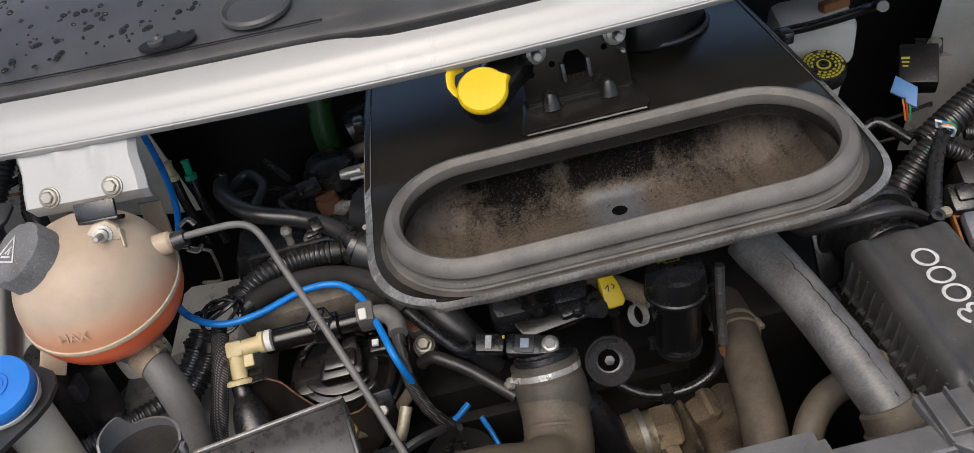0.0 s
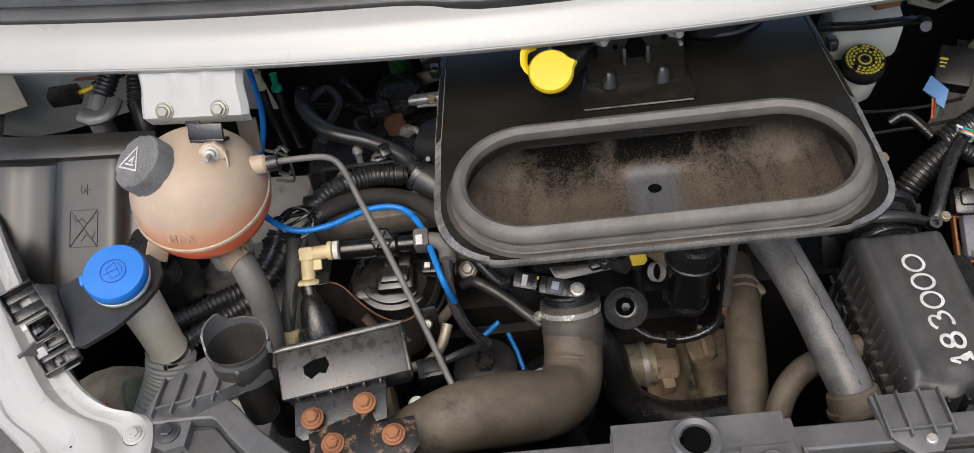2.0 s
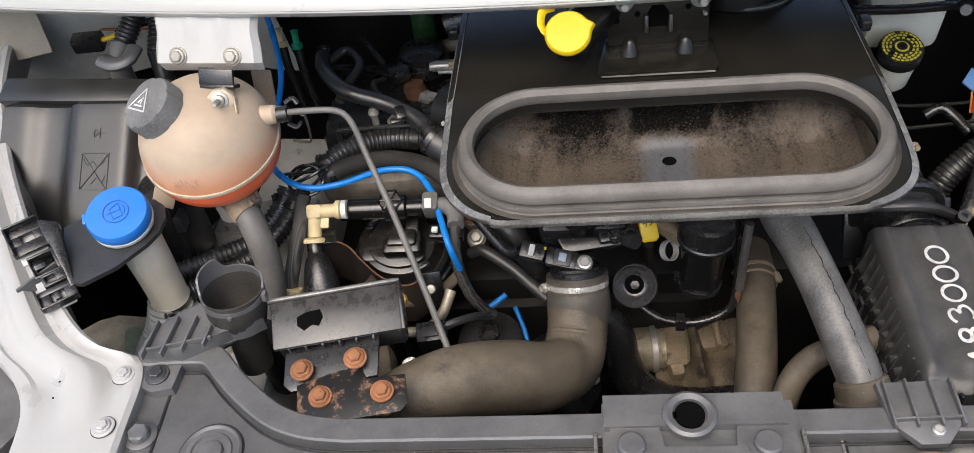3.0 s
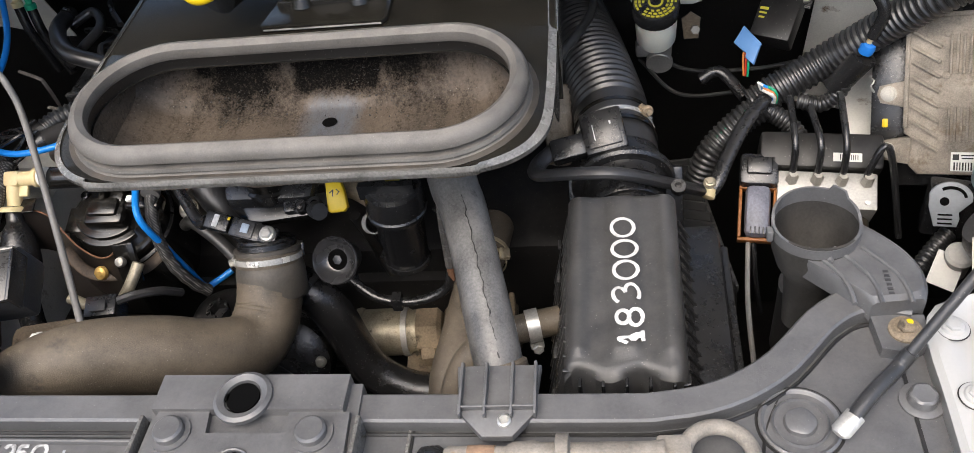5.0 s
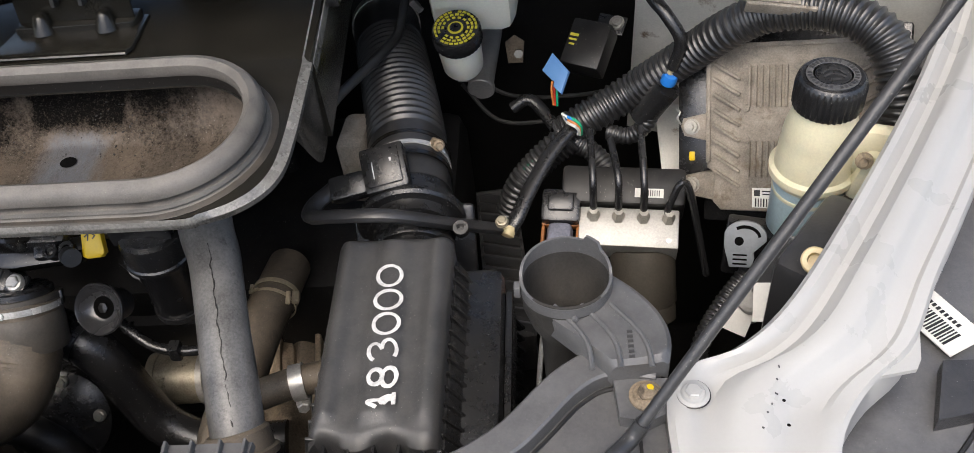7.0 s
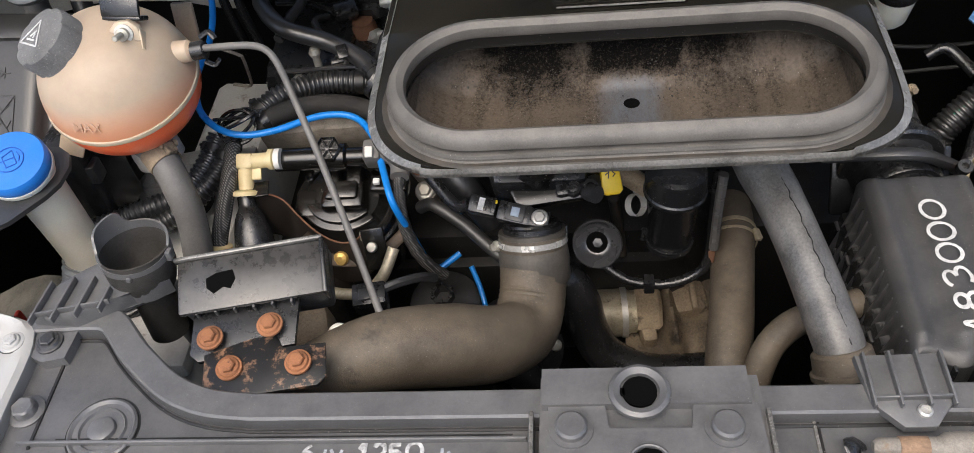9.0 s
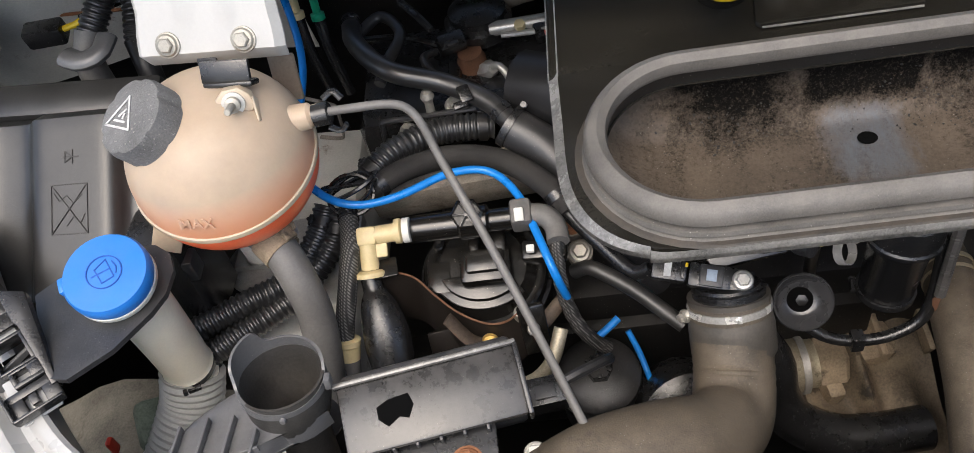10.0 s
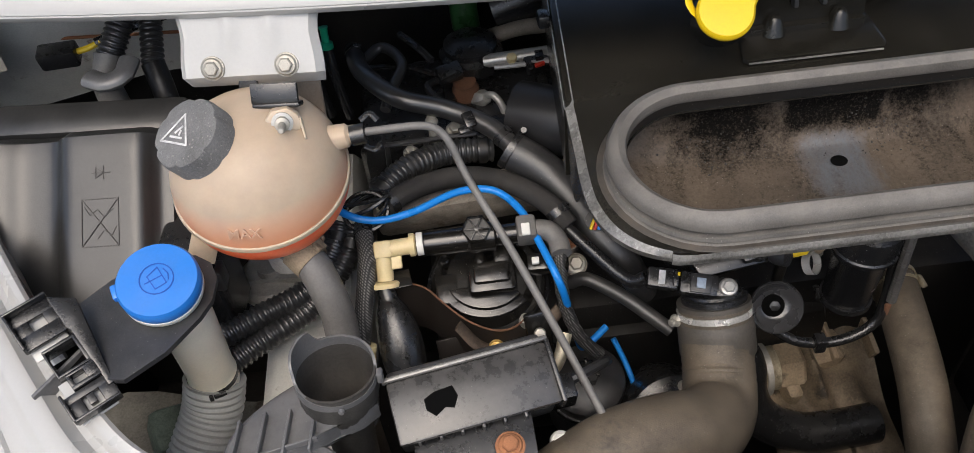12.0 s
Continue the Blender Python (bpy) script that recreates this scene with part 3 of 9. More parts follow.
part("back_rim", rim(0.0, 0.020, 1.03, 1.086), PANEL, carrier)
part("seam", rim(0.0215, 0.0235, 1.06, 1.0765), DARK, carrier)
part("front_lip", plate(-0.40, -0.066, 0.274, 0.2765, 1.070, 1.0785, 0.001), PANEL, carrier)
for x, y in ((-0.404, 0.300), (0.404, 0.306)):
    part("plug", lathe([(0.0125, 0), (0.0125, 0.002), (0.010, 0.003), (0.0085, 0.003), (0.0075, 0.008), (0.0062, 0.009), (0.003, 0.0085), (0.0001, 0.0085)], at((x, y, 1.0735)), 32, lambda a, z: 1 + (0.05 * math.cos(6 * a) if z > 0.005 else 0)), PANEL, carrier, "round plastic plug")
for x, y in ((-0.345, 0.285), (0.335, 0.291)):
    part("disc_plug", lathe([(0.0235, 0), (0.0235, 0.002), (0.022, 0.003), (0.020, 0.0012), (0.0165, 0.0012), (0.0155, 0.0028), (0.0145, 0.0012), (0.0095, 0.0012), (0.0088, 0.004), (0.0075, 0.0048), (0.0001, 0.0048)], at((x, y, 1.0735)), 40,
                            lambda a, z: 1 + (0.03 * math.cos(5 * a) if z > 0.0035 else 0)), PANEL, carrier, "round moulded disc plug")
    part("disc_gap", shell([(0.0235, 0.0004), (0.0250, 0.0005), (0.0252, 0.0003)], at((x, y, 1.0738)), 40), DARK, carrier)
part("corner_seam", box((0.3985, 0.312, 1.0745), (0.002, 0.080, 0.0012), 0) + box((-0.392, 0.312, 1.0745), (0.002, 0.080, 0.0012), 0), DARK, carrier)
latch = thing("bonnet_latch_cover", (0.01, 0.26, 1.04), "dark grey plastic bonnet latch cover with two bolts", "latch cover")
part("base", prism([(-0.057, 0.310), (-0.059, 0.205), (0.080, 0.205), (0.075, 0.310)], 1.0445, 1.0885, 0.003), PANEL, latch)
part("back_block", prism([(-0.056, 0.3125), (-0.056, 0.287), (0.068, 0.287), (0.068, 0.3125)], 1.0545, 1.0955, 0.002), PANEL, latch)
part("raised_plate", prism([(-0.052, 0.287), (-0.055, 0.222), (-0.010, 0.221), (-0.0085, 0.246), (-0.004, 0.256), (0.004, 0.261), (0.012, 0.260), (0.0185, 0.252), (0.021, 0.221), (0.076, 0.222), (0.072, 0.287), (0.034, 0.287),
                            (0.032, 0.272), (-0.016, 0.272), (-0.018, 0.287)], 1.0745, 1.0930, 0.0015), PANEL, latch)
arch = [(0.006 + 0.0125 * math.cos(a), 0.248 + 0.013 * math.sin(a)) for a in np.linspace(0, math.pi, 14)]
part("slot", prism(arch + [(-0.008, 0.222), (0.020, 0.222)], 1.0795, 1.0897, 0.001), VOID, latch)
part("slot_tongue", sweep([(0.008, 0.247, 1.0885), (0.007, 0.235, 1.0905), (0.006, 0.222, 1.0885)], 0.007, 14, flat=0.4), GLOSS, latch, "glossy black tongue in the slot")
part("slot_rim", sweep([(x, y, 1.0930) for x, y in [(0.0205, 0.222)] + arch + [(-0.0085, 0.222)]], 0.0012, 8, 60), PANEL, latch)
part("hole_ring", shell([(0.0185, 0), (0.0185, 0.003), (0.016, 0.0045), (0.012, 0.003), (0.0115, -0.002), (0.0105, -0.002)], at((0.003, 0.2945, 1.0950)), 32), PANEL, latch)
part("hole", lathe([(0.0105, 0), (0.0105, 0.0022), (0.0001, 0.0022)], at((0.003, 0.2945, 1.0951)), 20) + box((-0.009, 0.2945, 1.0964), (0.006, 0.005, 0.0018), 0), VOID, latch, "dark latch hole")
for x in (-0.0385, 0.0520):
    part("bolt", lathe([(0.013, 0), (0.013, 0.002), (0.0095, 0.002), (0.0095, 0.006), (0.008, 0.0075), (0.0001, 0.0075)], at((x, 0.2715, 1.0925)), 24), PANEL, latch, "round plastic-capped bolt")
GREASY = mat("greasy_steel", (0.34, 0.29, 0.21), 0.4, metal=0.6, var=0.5, scale=80, stain=(0.05, 0.035, 0.02), stains=0.4, stain_scale=80)
part("striker_lock", box((0.004, 0.2135, 1.0845), (0.018, 0.008, 0.010), 0.002), GREASY, latch, "greasy metal lock")
part("lock_case", box((0.012, 0.208, 1.0745), (0.064, 0.024, 0.012), 0.002), DARK, latch)
for x in (-0.016, 0.022, 0.040):
    part("lock_spring", sweep([(x - 0.006, 0.2145, 1.0845), (x, 0.2155, 1.0855), (x + 0.006, 0.2145, 1.0845)], 0.0045, 12, 40, lambda s_, k: 1 + 0.15 * math.cos(s_ * 2600)), GREASY, latch, "greasy coil spring")

# writing on the carrier panel, partly worn away
for ch, x, y, h, w_, pen in (("6", -0.2035, 0.2675, 0.0105, 0.0075, 0.0018), ("1", -0.1675, 0.267, 0.013, 0.006, 0.0030), ("2", -0.1575, 0.267, 0.013, 0.008, 0.0028), ("5", -0.1475, 0.267, 0.012, 0.008, 0.0028),
                             ("0", -0.1355, 0.2685, 0.011, 0.0095, 0.0024), ("7", -0.1400, 0.2495, 0.010, 0.007, 0.0018), ("0", -0.1175, 0.2455, 0.009, 0.007, 0.0016), ("0", -0.1065, 0.2450, 0.0105, 0.0085, 0.0022)):
    part("painted_digit", hand_digit(ch, h, w_, pen, at((x, y, 1.0745)) @ turn(0, 0, 2)), PEN, carrier, "worn white paint-pen digit")
WORN = mat("worn_white_ink", (0.38, 0.40, 0.43), 0.6, var=0.4, scale=200, bump=0.0)
for k_, (x, y, w_, lean_) in enumerate(((-0.193, 0.2675, 0.005, 70), (-0.188, 0.2675, 0.005, 110), (-0.183, 0.267, 0.006, 60), (-0.119, 0.2665, 0.007, 80), (-0.114, 0.2655, 0.005, 100), (-0.106, 0.264, 0.006, 40), (-0.100, 0.2635, 0.005, 90), (-0.093, 0.263, 0.006, 70), (-0.086, 0.262, 0.006, 110),
                                         (-0.209, 0.2500, 0.008, 80), (-0.206, 0.2535, 0.006, 5), (-0.197, 0.2495, 0.006, 85), (-0.193, 0.2505, 0.004, 120), (-0.187, 0.2495, 0.006, 65), (-0.182, 0.2500, 0.006, 100), (-0.160, 0.248, 0.008, 85), (-0.155, 0.2485, 0.008, 75), (-0.131, 0.2475, 0.005, 50))):
    part("worn_mark", sweep([(x - 0.5 * w_ * math.cos(radians(lean_)), y - 0.5 * w_ * math.sin(radians(lean_)), 1.0745), (x + 0.0006, y, 1.0745), (x + 0.5 * w_ * math.cos(radians(lean_)), y + 0.5 * w_ * math.sin(radians(lean_)), 1.0745)], 0.0010, 6, 10, flat=0.15), WORN, carrier, "worn white paint-pen mark")
part("crack", sweep([(-0.219, 0.2403, 1.0743), (-0.216, 0.232, 1.0743), (-0.214, 0.212, 1.0743)], 0.0014, 6, flat=0.2), VOID, carrier, "dark split in the panel")
part("small_hole", box((-0.158, 0.222, 1.0741), (0.007, 0.004, 0.001), 0), VOID, carrier)
RECESS = [(0.1085, 0.2965), (0.1085, 0.262), (0.112, 0.2405), (0.118, 0.2375), (0.30, 0.2375), (0.3075, 0.240), (0.311, 0.262), (0.316, 0.288), (0.330, 0.3175)]
part("recess_line", sweep([(x, y, 1.0743) for x, y in RECESS], 0.0009, 6, 120, flat=0.6), DARK, carrier)
part("recess_ridge", sweep([(x - 0.0022 if i < 3 else x, y - (0.0024 if i >= 2 else 0), 1.0746) for i, (x, y) in enumerate(RECESS[:6])], 0.0013, 8, 120), PALE_EDGE, carrier, "paler ridge round the recess")
part("edge_ridge", box((0.0775, 0.245, 1.083), (0.003, 0.080, 0.020), 0.001) + box((-0.0625, 0.245, 1.083), (0.003, 0.080, 0.020), 0.001), PALE_EDGE, carrier)
part("floor_line", box((0.0945, 0.2935, 1.0748), (0.026, 0.0016, 0.001), 0) + box((-0.225, 0.2785, 1.0747), (0.30, 0.0012, 0.001), 0), DARK, carrier)

# towing eye clipped to the panel
EYE_STEEL = mat("flaked_zinc_steel", (0.26, 0.235, 0.20), 0.7, metal=0.2, var=0.35, scale=70, grain=700, bump=0.5, stain=(0.22, 0.16, 0.11), stains=0.3, stain_scale=90)
eye_ = thing("towing_eye", (0.2, 0.262, 1.0745), "rusty steel towing eye clipped on the front panel", "towing eye")
m = aim((0.132, 0.262, 1.087), (1, 0, 0))
part("shank", lathe([(0.003, 0), (0.005, 0.003), (0.0052, 0.036), (0.0075, 0.040), (0.0085, 0.052), (0.0075, 0.056), (0.0075, 0.064), (0.0125, 0.065), (0.0125, 0.072), (0.0075, 0.073),
                     (0.0085, 0.118), (0.0095, 0.125)], m, 20), EYE_STEEL, eye_)
part("loop", sweep([(0.2865 + 0.0190 * math.cos(a), 0.2625 + 0.0190 * math.sin(a), 1.086) for a in np.linspace(-2.9, 2.9, 19)], 0.0046, 12, 60) + box((0.2625, 0.2625, 1.086), (0.020, 0.024, 0.010), 0.003), EYE_STEEL, eye_)
part("threaded_end", lathe([(0.0056, 0.014), (0.0058, 0.022), (0.0056, 0.030)], m, 16), mat("light_rust", (0.25, 0.16, 0.10), 0.8, var=0.4, scale=120), eye_, "rusty threaded end")
for x in (0.193, 0.255):
    part("clip_hole", lathe([(0.0095, 0), (0.0001, 0.0003)], at((x + 0.004, 0.2505, 1.0742)), 20), VOID, eye_)
    part("clip", sweep([(x, 0.247, 1.076), (x, 0.245, 1.086), (x, 0.249, 1.093)], 0.005, 8, flat=0.4), BLACK, eye_, "black plastic clip")
part("hook", sweep([(0.128, 0.27, 1.076), (0.121, 0.262, 1.086), (0.125, 0.252, 1.08)], 0.006, 8, flat=0.4), BLACK, eye_, "black plastic hook")

pipe_br = thing("pipe_bracket", (0.165, 0.30, 1.074), "ribbed grey plastic pipe bracket screwed to the carrier", "bracket")
mb = at((0.1605, 0.2995, 1.0895)) @ turn(4, 0, 1)
part("plate", prism([(-0.026, 0.022), (-0.023, -0.010), (-0.008, -0.026), (0.010, -0.026), (0.022, -0.012), (0.026, 0.022)], -0.006, 0.0, 0.001, mb), PANEL, pipe_br)
for x in (-0.022, -0.007, 0.009, 0.023):
    part("rib", box((x, 0.004, 0.002), (0.0018, 0.036, 0.006), 0.0006).moved(mb), PANEL, pipe_br)
part("rib", box((0, -0.008, 0.002), (0.046, 0.0018, 0.005), 0.0006).moved(mb), PANEL, pipe_br)
part("screw", lathe([(0.0042, 0), (0.0042, 0.002), (0.003, 0.003), (0.0022, 0.001), (0.0001, 0.001)], mb @ at((0.005, -0.0165, 0.0)), 16), STEEL, pipe_br, "bright screw")

slot_c = aim((-0.297, 0.658, 1.2890), (0, -0.1, 1))
part("slot", prism([(0.017 * math.cos(a) + 0.006 * math.copysign(1, math.cos(a)), 0.010 * math.sin(a)) for a in np.linspace(0.05, 6.33, 26)][:-1], -0.001, 0.0012, 0, slot_c), DARK, cowl, "recessed oval slot")
part("slot_screw", lathe([(0.0065, 0), (0.0065, 0.003), (0.004, 0.004), (0.0025, 0.002), (0.0001, 0.002)], slot_c @ at((-0.008, 0, 0.001)), 18), COWL, cowl)

# ---------------------------------------------------------------- air plenum in the middle
TILT = 0.055


def pl(x, y, dz):
    """A place dz above the plenum's top plane."""
    return (x, y, 1.163 + TILT * (y - 0.5) + dz)


CX, CY = 0.008, 0.4985
plen = thing("air_plenum", (CX, 0.55, 1.06), "black plastic air intake plenum with a long rubber seal, dusty inside", "air plenum")


def loop(hx, hy, dz, cy=CY):
    return [pl(x, y, dz) for x, y in track(CX, cy, hx, hy, 20)]


top_out = [(-0.178, 0.53), (-0.1785, 0.50), (-0.1765, 0.478), (-0.169, 0.458), (-0.154, 0.441), (-0.134, 0.4315), (-0.11, 0.4275), (0.12, 0.4275), (0.146, 0.430), (0.168, 0.438), (0.184, 0.452), (0.192, 0.471), (0.194, 0.50), (0.194, 0.53), (0.1935, 0.575), (-0.1775, 0.575)]


def inset(x, y):
    """The inner border of the pale chamfer round the top plate."""
    s = min(1, max(0, (abs(x - CX) - 0.13) / 0.05))
    w = 0.0012 + 0.0048 * s
    d = Vector((-math.copysign(s, x - CX), 1 - s)).normalized()
    return x + d.x * w, y + d.y * w


def top_sheet():
    """The top plate: a ring between its outline and the opening."""
    inner = track(CX, CY, 0.158, 0.053, 20)
    ring = []
    for x, y in inner:
        d = Vector((x - CX, (y - CY) * 1.0))
        best = None
        for (ax, ay), (bx, by) in zip(top_out, top_out[1:] + top_out[:1]):
            e = Vector((bx - ax, by - ay))
            den = d.x * e.y - d.y * e.x
            if abs(den) < 1e-12:
                continue
            s = ((ax - CX) * e.y - (ay - CY) * e.x) / den
            u = ((ax - CX) * d.y - (ay - CY) * d.x) / den
            if s > 0 and -1e-9 <= u <= 1 + 1e-9 and (best is None or s < best):
                best = s
        ring.append((CX + d.x * best, CY + d.y * best))
    a = [pl(x, y, 0) for x, y in inner]
    b = [pl(*inset(x, y), 0.0) for x, y in ring]
    c = [pl(x, y, -0.0035) for x, y in ring]
    def deep(y):
        s = min(1, max(0, (y - 0.49) / 0.06))
        return s * s * (3 - 2 * s)
    q = [pl(CX + (x - CX) * (0.965 + 0.02 * deep(y)), y + 0.010 * (1 - deep(y)), -0.008 - 0.06 * deep(y)) for x, y in ring]
    return rings([a, b, c, q])


part("body", top_sheet(), DECK, plen)
deck = prism([(-0.1775, 0.574), (0.1935, 0.574), (0.190, 0.66), (0.184, 0.80), (-0.165, 0.80), (-0.172, 0.69)], -0.068, 0.0, 0.004)
part("rear_deck", deck.moved(Matrix(((1, 0, 0, 0), (0, 1, 0, 0), (0, TILT, 1, 1.163 - TILT * 0.5), (0, 0, 0, 1)))), DECK, plen, "satin black rear deck")
for line in ([(-0.1775, 0.574), (-0.172, 0.69), (-0.165, 0.80)], [(0.1935, 0.574), (0.190, 0.66), (0.184, 0.80)]):
    sg = -1 if line[0][0] < 0 else 1
    part("edge", skin([[pl(x - sg * 0.0065, y, 0.0007) for x, y in line], [pl(x + sg * 0.0006, y, -0.0042) for x, y in line], [pl(x + sg * 0.0012, y, -0.012) for x, y in line]], 0.0004), PALE_EDGE, plen, "chamfered edge with a painted pale sky glint")
for x, y in ((-0.178, 0.68), (0.197, 0.654)):
    part("clip", box(pl(x, y, -0.004), (0.010, 0.014, 0.012), 0.003), BLACK, plen)
# lip under the seal
rim_line, _ = spline([(x, y, 0) for x, y in [(-0.1775, 0.574)] + top_out[:14] + [(0.1935, 0.574)]], 120)
# pale strip paints the sky's glint onto the chamfer
part("edge", skin([[pl(*inset(x, y), 0.0006) for x, y, z in rim_line], [pl(x, y, -0.0028) for x, y, z in rim_line], [pl(x, y, -0.006) for x, y, z in rim_line]], 0.0004), PALE_EDGE, plen, "chamfered edge with a painted pale sky glint")
part("shelf", rings([loop(0.166, 0.0615, 0.0015), loop(0.1745, 0.0692, 0.0012), loop(0.1758, 0.0703, 0.0002)]), mat("dusty_shelf", (0.030, 0.026, 0.021), 0.5, var=0.5, grain=600, dust=(0.10, 0.08, 0.06), dusty=0.6, bump=0.5), plen, "dusty shelf under the seal")
part("throat", rings([loop(0.1582, 0.0532, 0.010), loop(0.1588, 0.0538, 0.004), loop(0.1600, 0.0550, -0.001)]), DARK, plen, "dark inner throat")
seal = [(0.1590, 0.0540, 0.0095), (0.1575, 0.0525, 0.0098), (0.1563, 0.0513, 0.013), (0.1575, 0.0525, 0.018), (0.162, 0.057, 0.0212), (0.167, 0.062, 0.0192), (0.1698, 0.0648, 0.0145), (0.1700, 0.0650, 0.0110),
        (0.1640, 0.0590, 0.0088), (0.1636, 0.0586, 0.0068)]
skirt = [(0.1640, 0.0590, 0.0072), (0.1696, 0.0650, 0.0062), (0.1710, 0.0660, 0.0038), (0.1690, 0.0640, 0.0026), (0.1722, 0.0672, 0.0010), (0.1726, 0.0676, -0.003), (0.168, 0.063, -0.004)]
# same rubber darkened, so the skirt's shading sits in its colour
part("seal_skirt", rings([loop(*q) for q in skirt]), mat("seal_skirt_rubber", (0.095, 0.089, 0.080), 0.48, var=0.4, dust=(0.20, 0.18, 0.155), dusty=0.5, grain=900, specks=0.5, bump=0.4), plen, "lower skirt of the seal, shaded by a darker rubber tone")
part("rubber_seal", rings([loop(*q) for q in seal]), RUBBER, plen, "dusty grey rubber seal")
FLOOR = mat("dusty_floor", (0.092, 0.071, 0.051), 0.55, var=0.5, scale=16, grain=420, bump=0.5, specks=0.5)


def soot(m):
    """Soot lies thickest at the back and left, streaked; shade and a glossy sky reflection are painted in."""
    n, l = m.node_tree.nodes, m.node_tree.links
    b = n["Principled BSDF"]
    base = b.inputs["Base Color"].links[0].from_socket
    tc, sep = n.new("ShaderNodeTexCoord"), n.new("ShaderNodeSeparateXYZ")
    l.new(tc.outputs["Object"], sep.inputs[0])

    def noise(scale, detail, rough, stretch=(1, 1, 1)):
        mp, t = n.new("ShaderNodeMapping"), n.new("ShaderNodeTexNoise")
        mp.inputs["Scale"].default_value = stretch
        t.inputs["Scale"].default_value, t.inputs["Detail"].default_value, t.inputs["Roughness"].default_value = scale, detail, rough
        l.new(tc.outputs["Object"], mp.inputs["Vector"])
        l.new(mp.outputs[0], t.inputs["Vector"])
        return t.outputs["Fac"]

    def ranged(v, a, b_, c=0.0, d=1.0):
        r = n.new("ShaderNodeMapRange")
        for k, q in (("From Min", a), ("From Max", b_), ("To Min", c), ("To Max", d)):
            r.inputs[k].default_value = q
        l.new(v, r.inputs["Value"])
        return r.outputs[0]

    def op(kind, p, q):
        o = n.new("ShaderNodeMath")
        o.operation = kind
        for i, v in enumerate((p, q)):
            if isinstance(v, (int, float)):
                o.inputs[i].default_value = v
            else:
                l.new(v, o.inputs[i])
        return o.outputs[0]

    X = sep.outputs["X"]
    Y = op("ADD", sep.outputs["Y"], op("MULTIPLY", op("SUBTRACT", sep.outputs["Z"], 0.0605), 0.9))
    wob = op("MULTIPLY", op("SUBTRACT", noise(70, 4, 0.6, (1.0, 0.3, 1.0)), 0.5), 0.030)
    xw = op("ADD", X, wob)

    def between(v, lo, hi, soft):
        return op("MULTIPLY", ranged(v, lo, lo + soft), ranged(v, hi - soft, hi, 1.0, 0.0))

    streak = op("MULTIPLY", noise(60, 4, 0.65, (1.0, 0.10, 1.0)), 0.75)
    dots = op("MULTIPLY", noise(330, 5, 0.95), 1.5)
    patchy = op("MULTIPLY", noise(30, 5, 0.7), 0.55)
    grit = op("ADD", op("ADD", streak, dots), patchy)
    left = op("MULTIPLY", between(xw, -0.120, -0.022, 0.035), ranged(Y, -0.022, 0.030, 0.0, 0.62))
    right = op("MULTIPLY", between(xw, 0.028, 0.100, 0.030), ranged(Y, -0.014, 0.045, 0.0, 0.52))
    # black middle band: shade of the channel painted in with the soot
    middle = op("MULTIPLY", between(X, -0.030, 0.046, 0.010), ranged(Y, 0.010, 0.030, 0.0, 0.75))
    far = op("MULTIPLY", ranged(Y, 0.040, 0.085, 0.0, 0.40), between(xw, -0.150, 0.125, 0.05))
    amount = op("ADD", op("ADD", op("ADD", left, right), op("ADD", middle, far)), grit)
    black = ranged(amount, 1.40, 1.86)
    # bluish patch round the drain: sky reflection painted into the colour
    edge = op("MULTIPLY", noise(90, 7, 0.85, (1.0, 0.35, 1.0)), 1.7)
    inside = op("MULTIPLY", between(X, -0.034, 0.044, 0.022), between(Y, -0.075, 0.034, 0.030))
    sky_sheen = ranged(op("ADD", inside, edge), 1.35, 2.05)
    flecks = ranged(noise(430, 5, 0.9), 0.53, 0.66, 0.0, 0.62)
    black = op("MULTIPLY", op("MULTIPLY", black, op("SUBTRACT", 1.0, flecks)), op("SUBTRACT", 1.0, op("MULTIPLY", sky_sheen, 0.75)))
    mx, mw = n.new("ShaderNodeMixRGB"), n.new("ShaderNodeMixRGB")
    mw.inputs["Color2"].default_value = (0.105, 0.117, 0.135, 1)
    mx.inputs["Color2"].default_value = (0.006, 0.0055, 0.005, 1)
    l.new(op("MULTIPLY", sky_sheen, 0.85), mw.inputs["Fac"])
    l.new(base, mw.inputs["Color1"])
    l.new(mw.outputs[0], mx.inputs["Color1"])
    l.new(black, mx.inputs["Fac"])
    l.new(mx.outputs[0], b.inputs["Base Color"])
    l.new(op("ADD", ranged(sky_sheen, 0, 1, 0.55, 0.40), op("MULTIPLY", black, 0.40)), b.inputs["Roughness"])
    l.new(ranged(black, 0, 1, 0.45, 0.06), b.inputs["Specular IOR Level"])
    l.new(op("MULTIPLY", sky_sheen, 0.06), b.inputs["Coat Weight"])
    b.inputs["Coat Roughness"].default_value, b.inputs["Coat IOR"].default_value = 0.14, 1.9
    lump = n.new("ShaderNodeBump")
    lump.inputs["Strength"].default_value, lump.inputs["Distance"].default_value = 0.6, 0.0012
    l.new(op("MULTIPLY", black, noise(260, 4, 0.8)), lump.inputs["Height"])
    l.new(b.inputs["Normal"].links[0].from_socket, lump.inputs["Normal"])
    l.new(lump.outputs[0], b.inputs["Normal"])


soot(FLOOR)


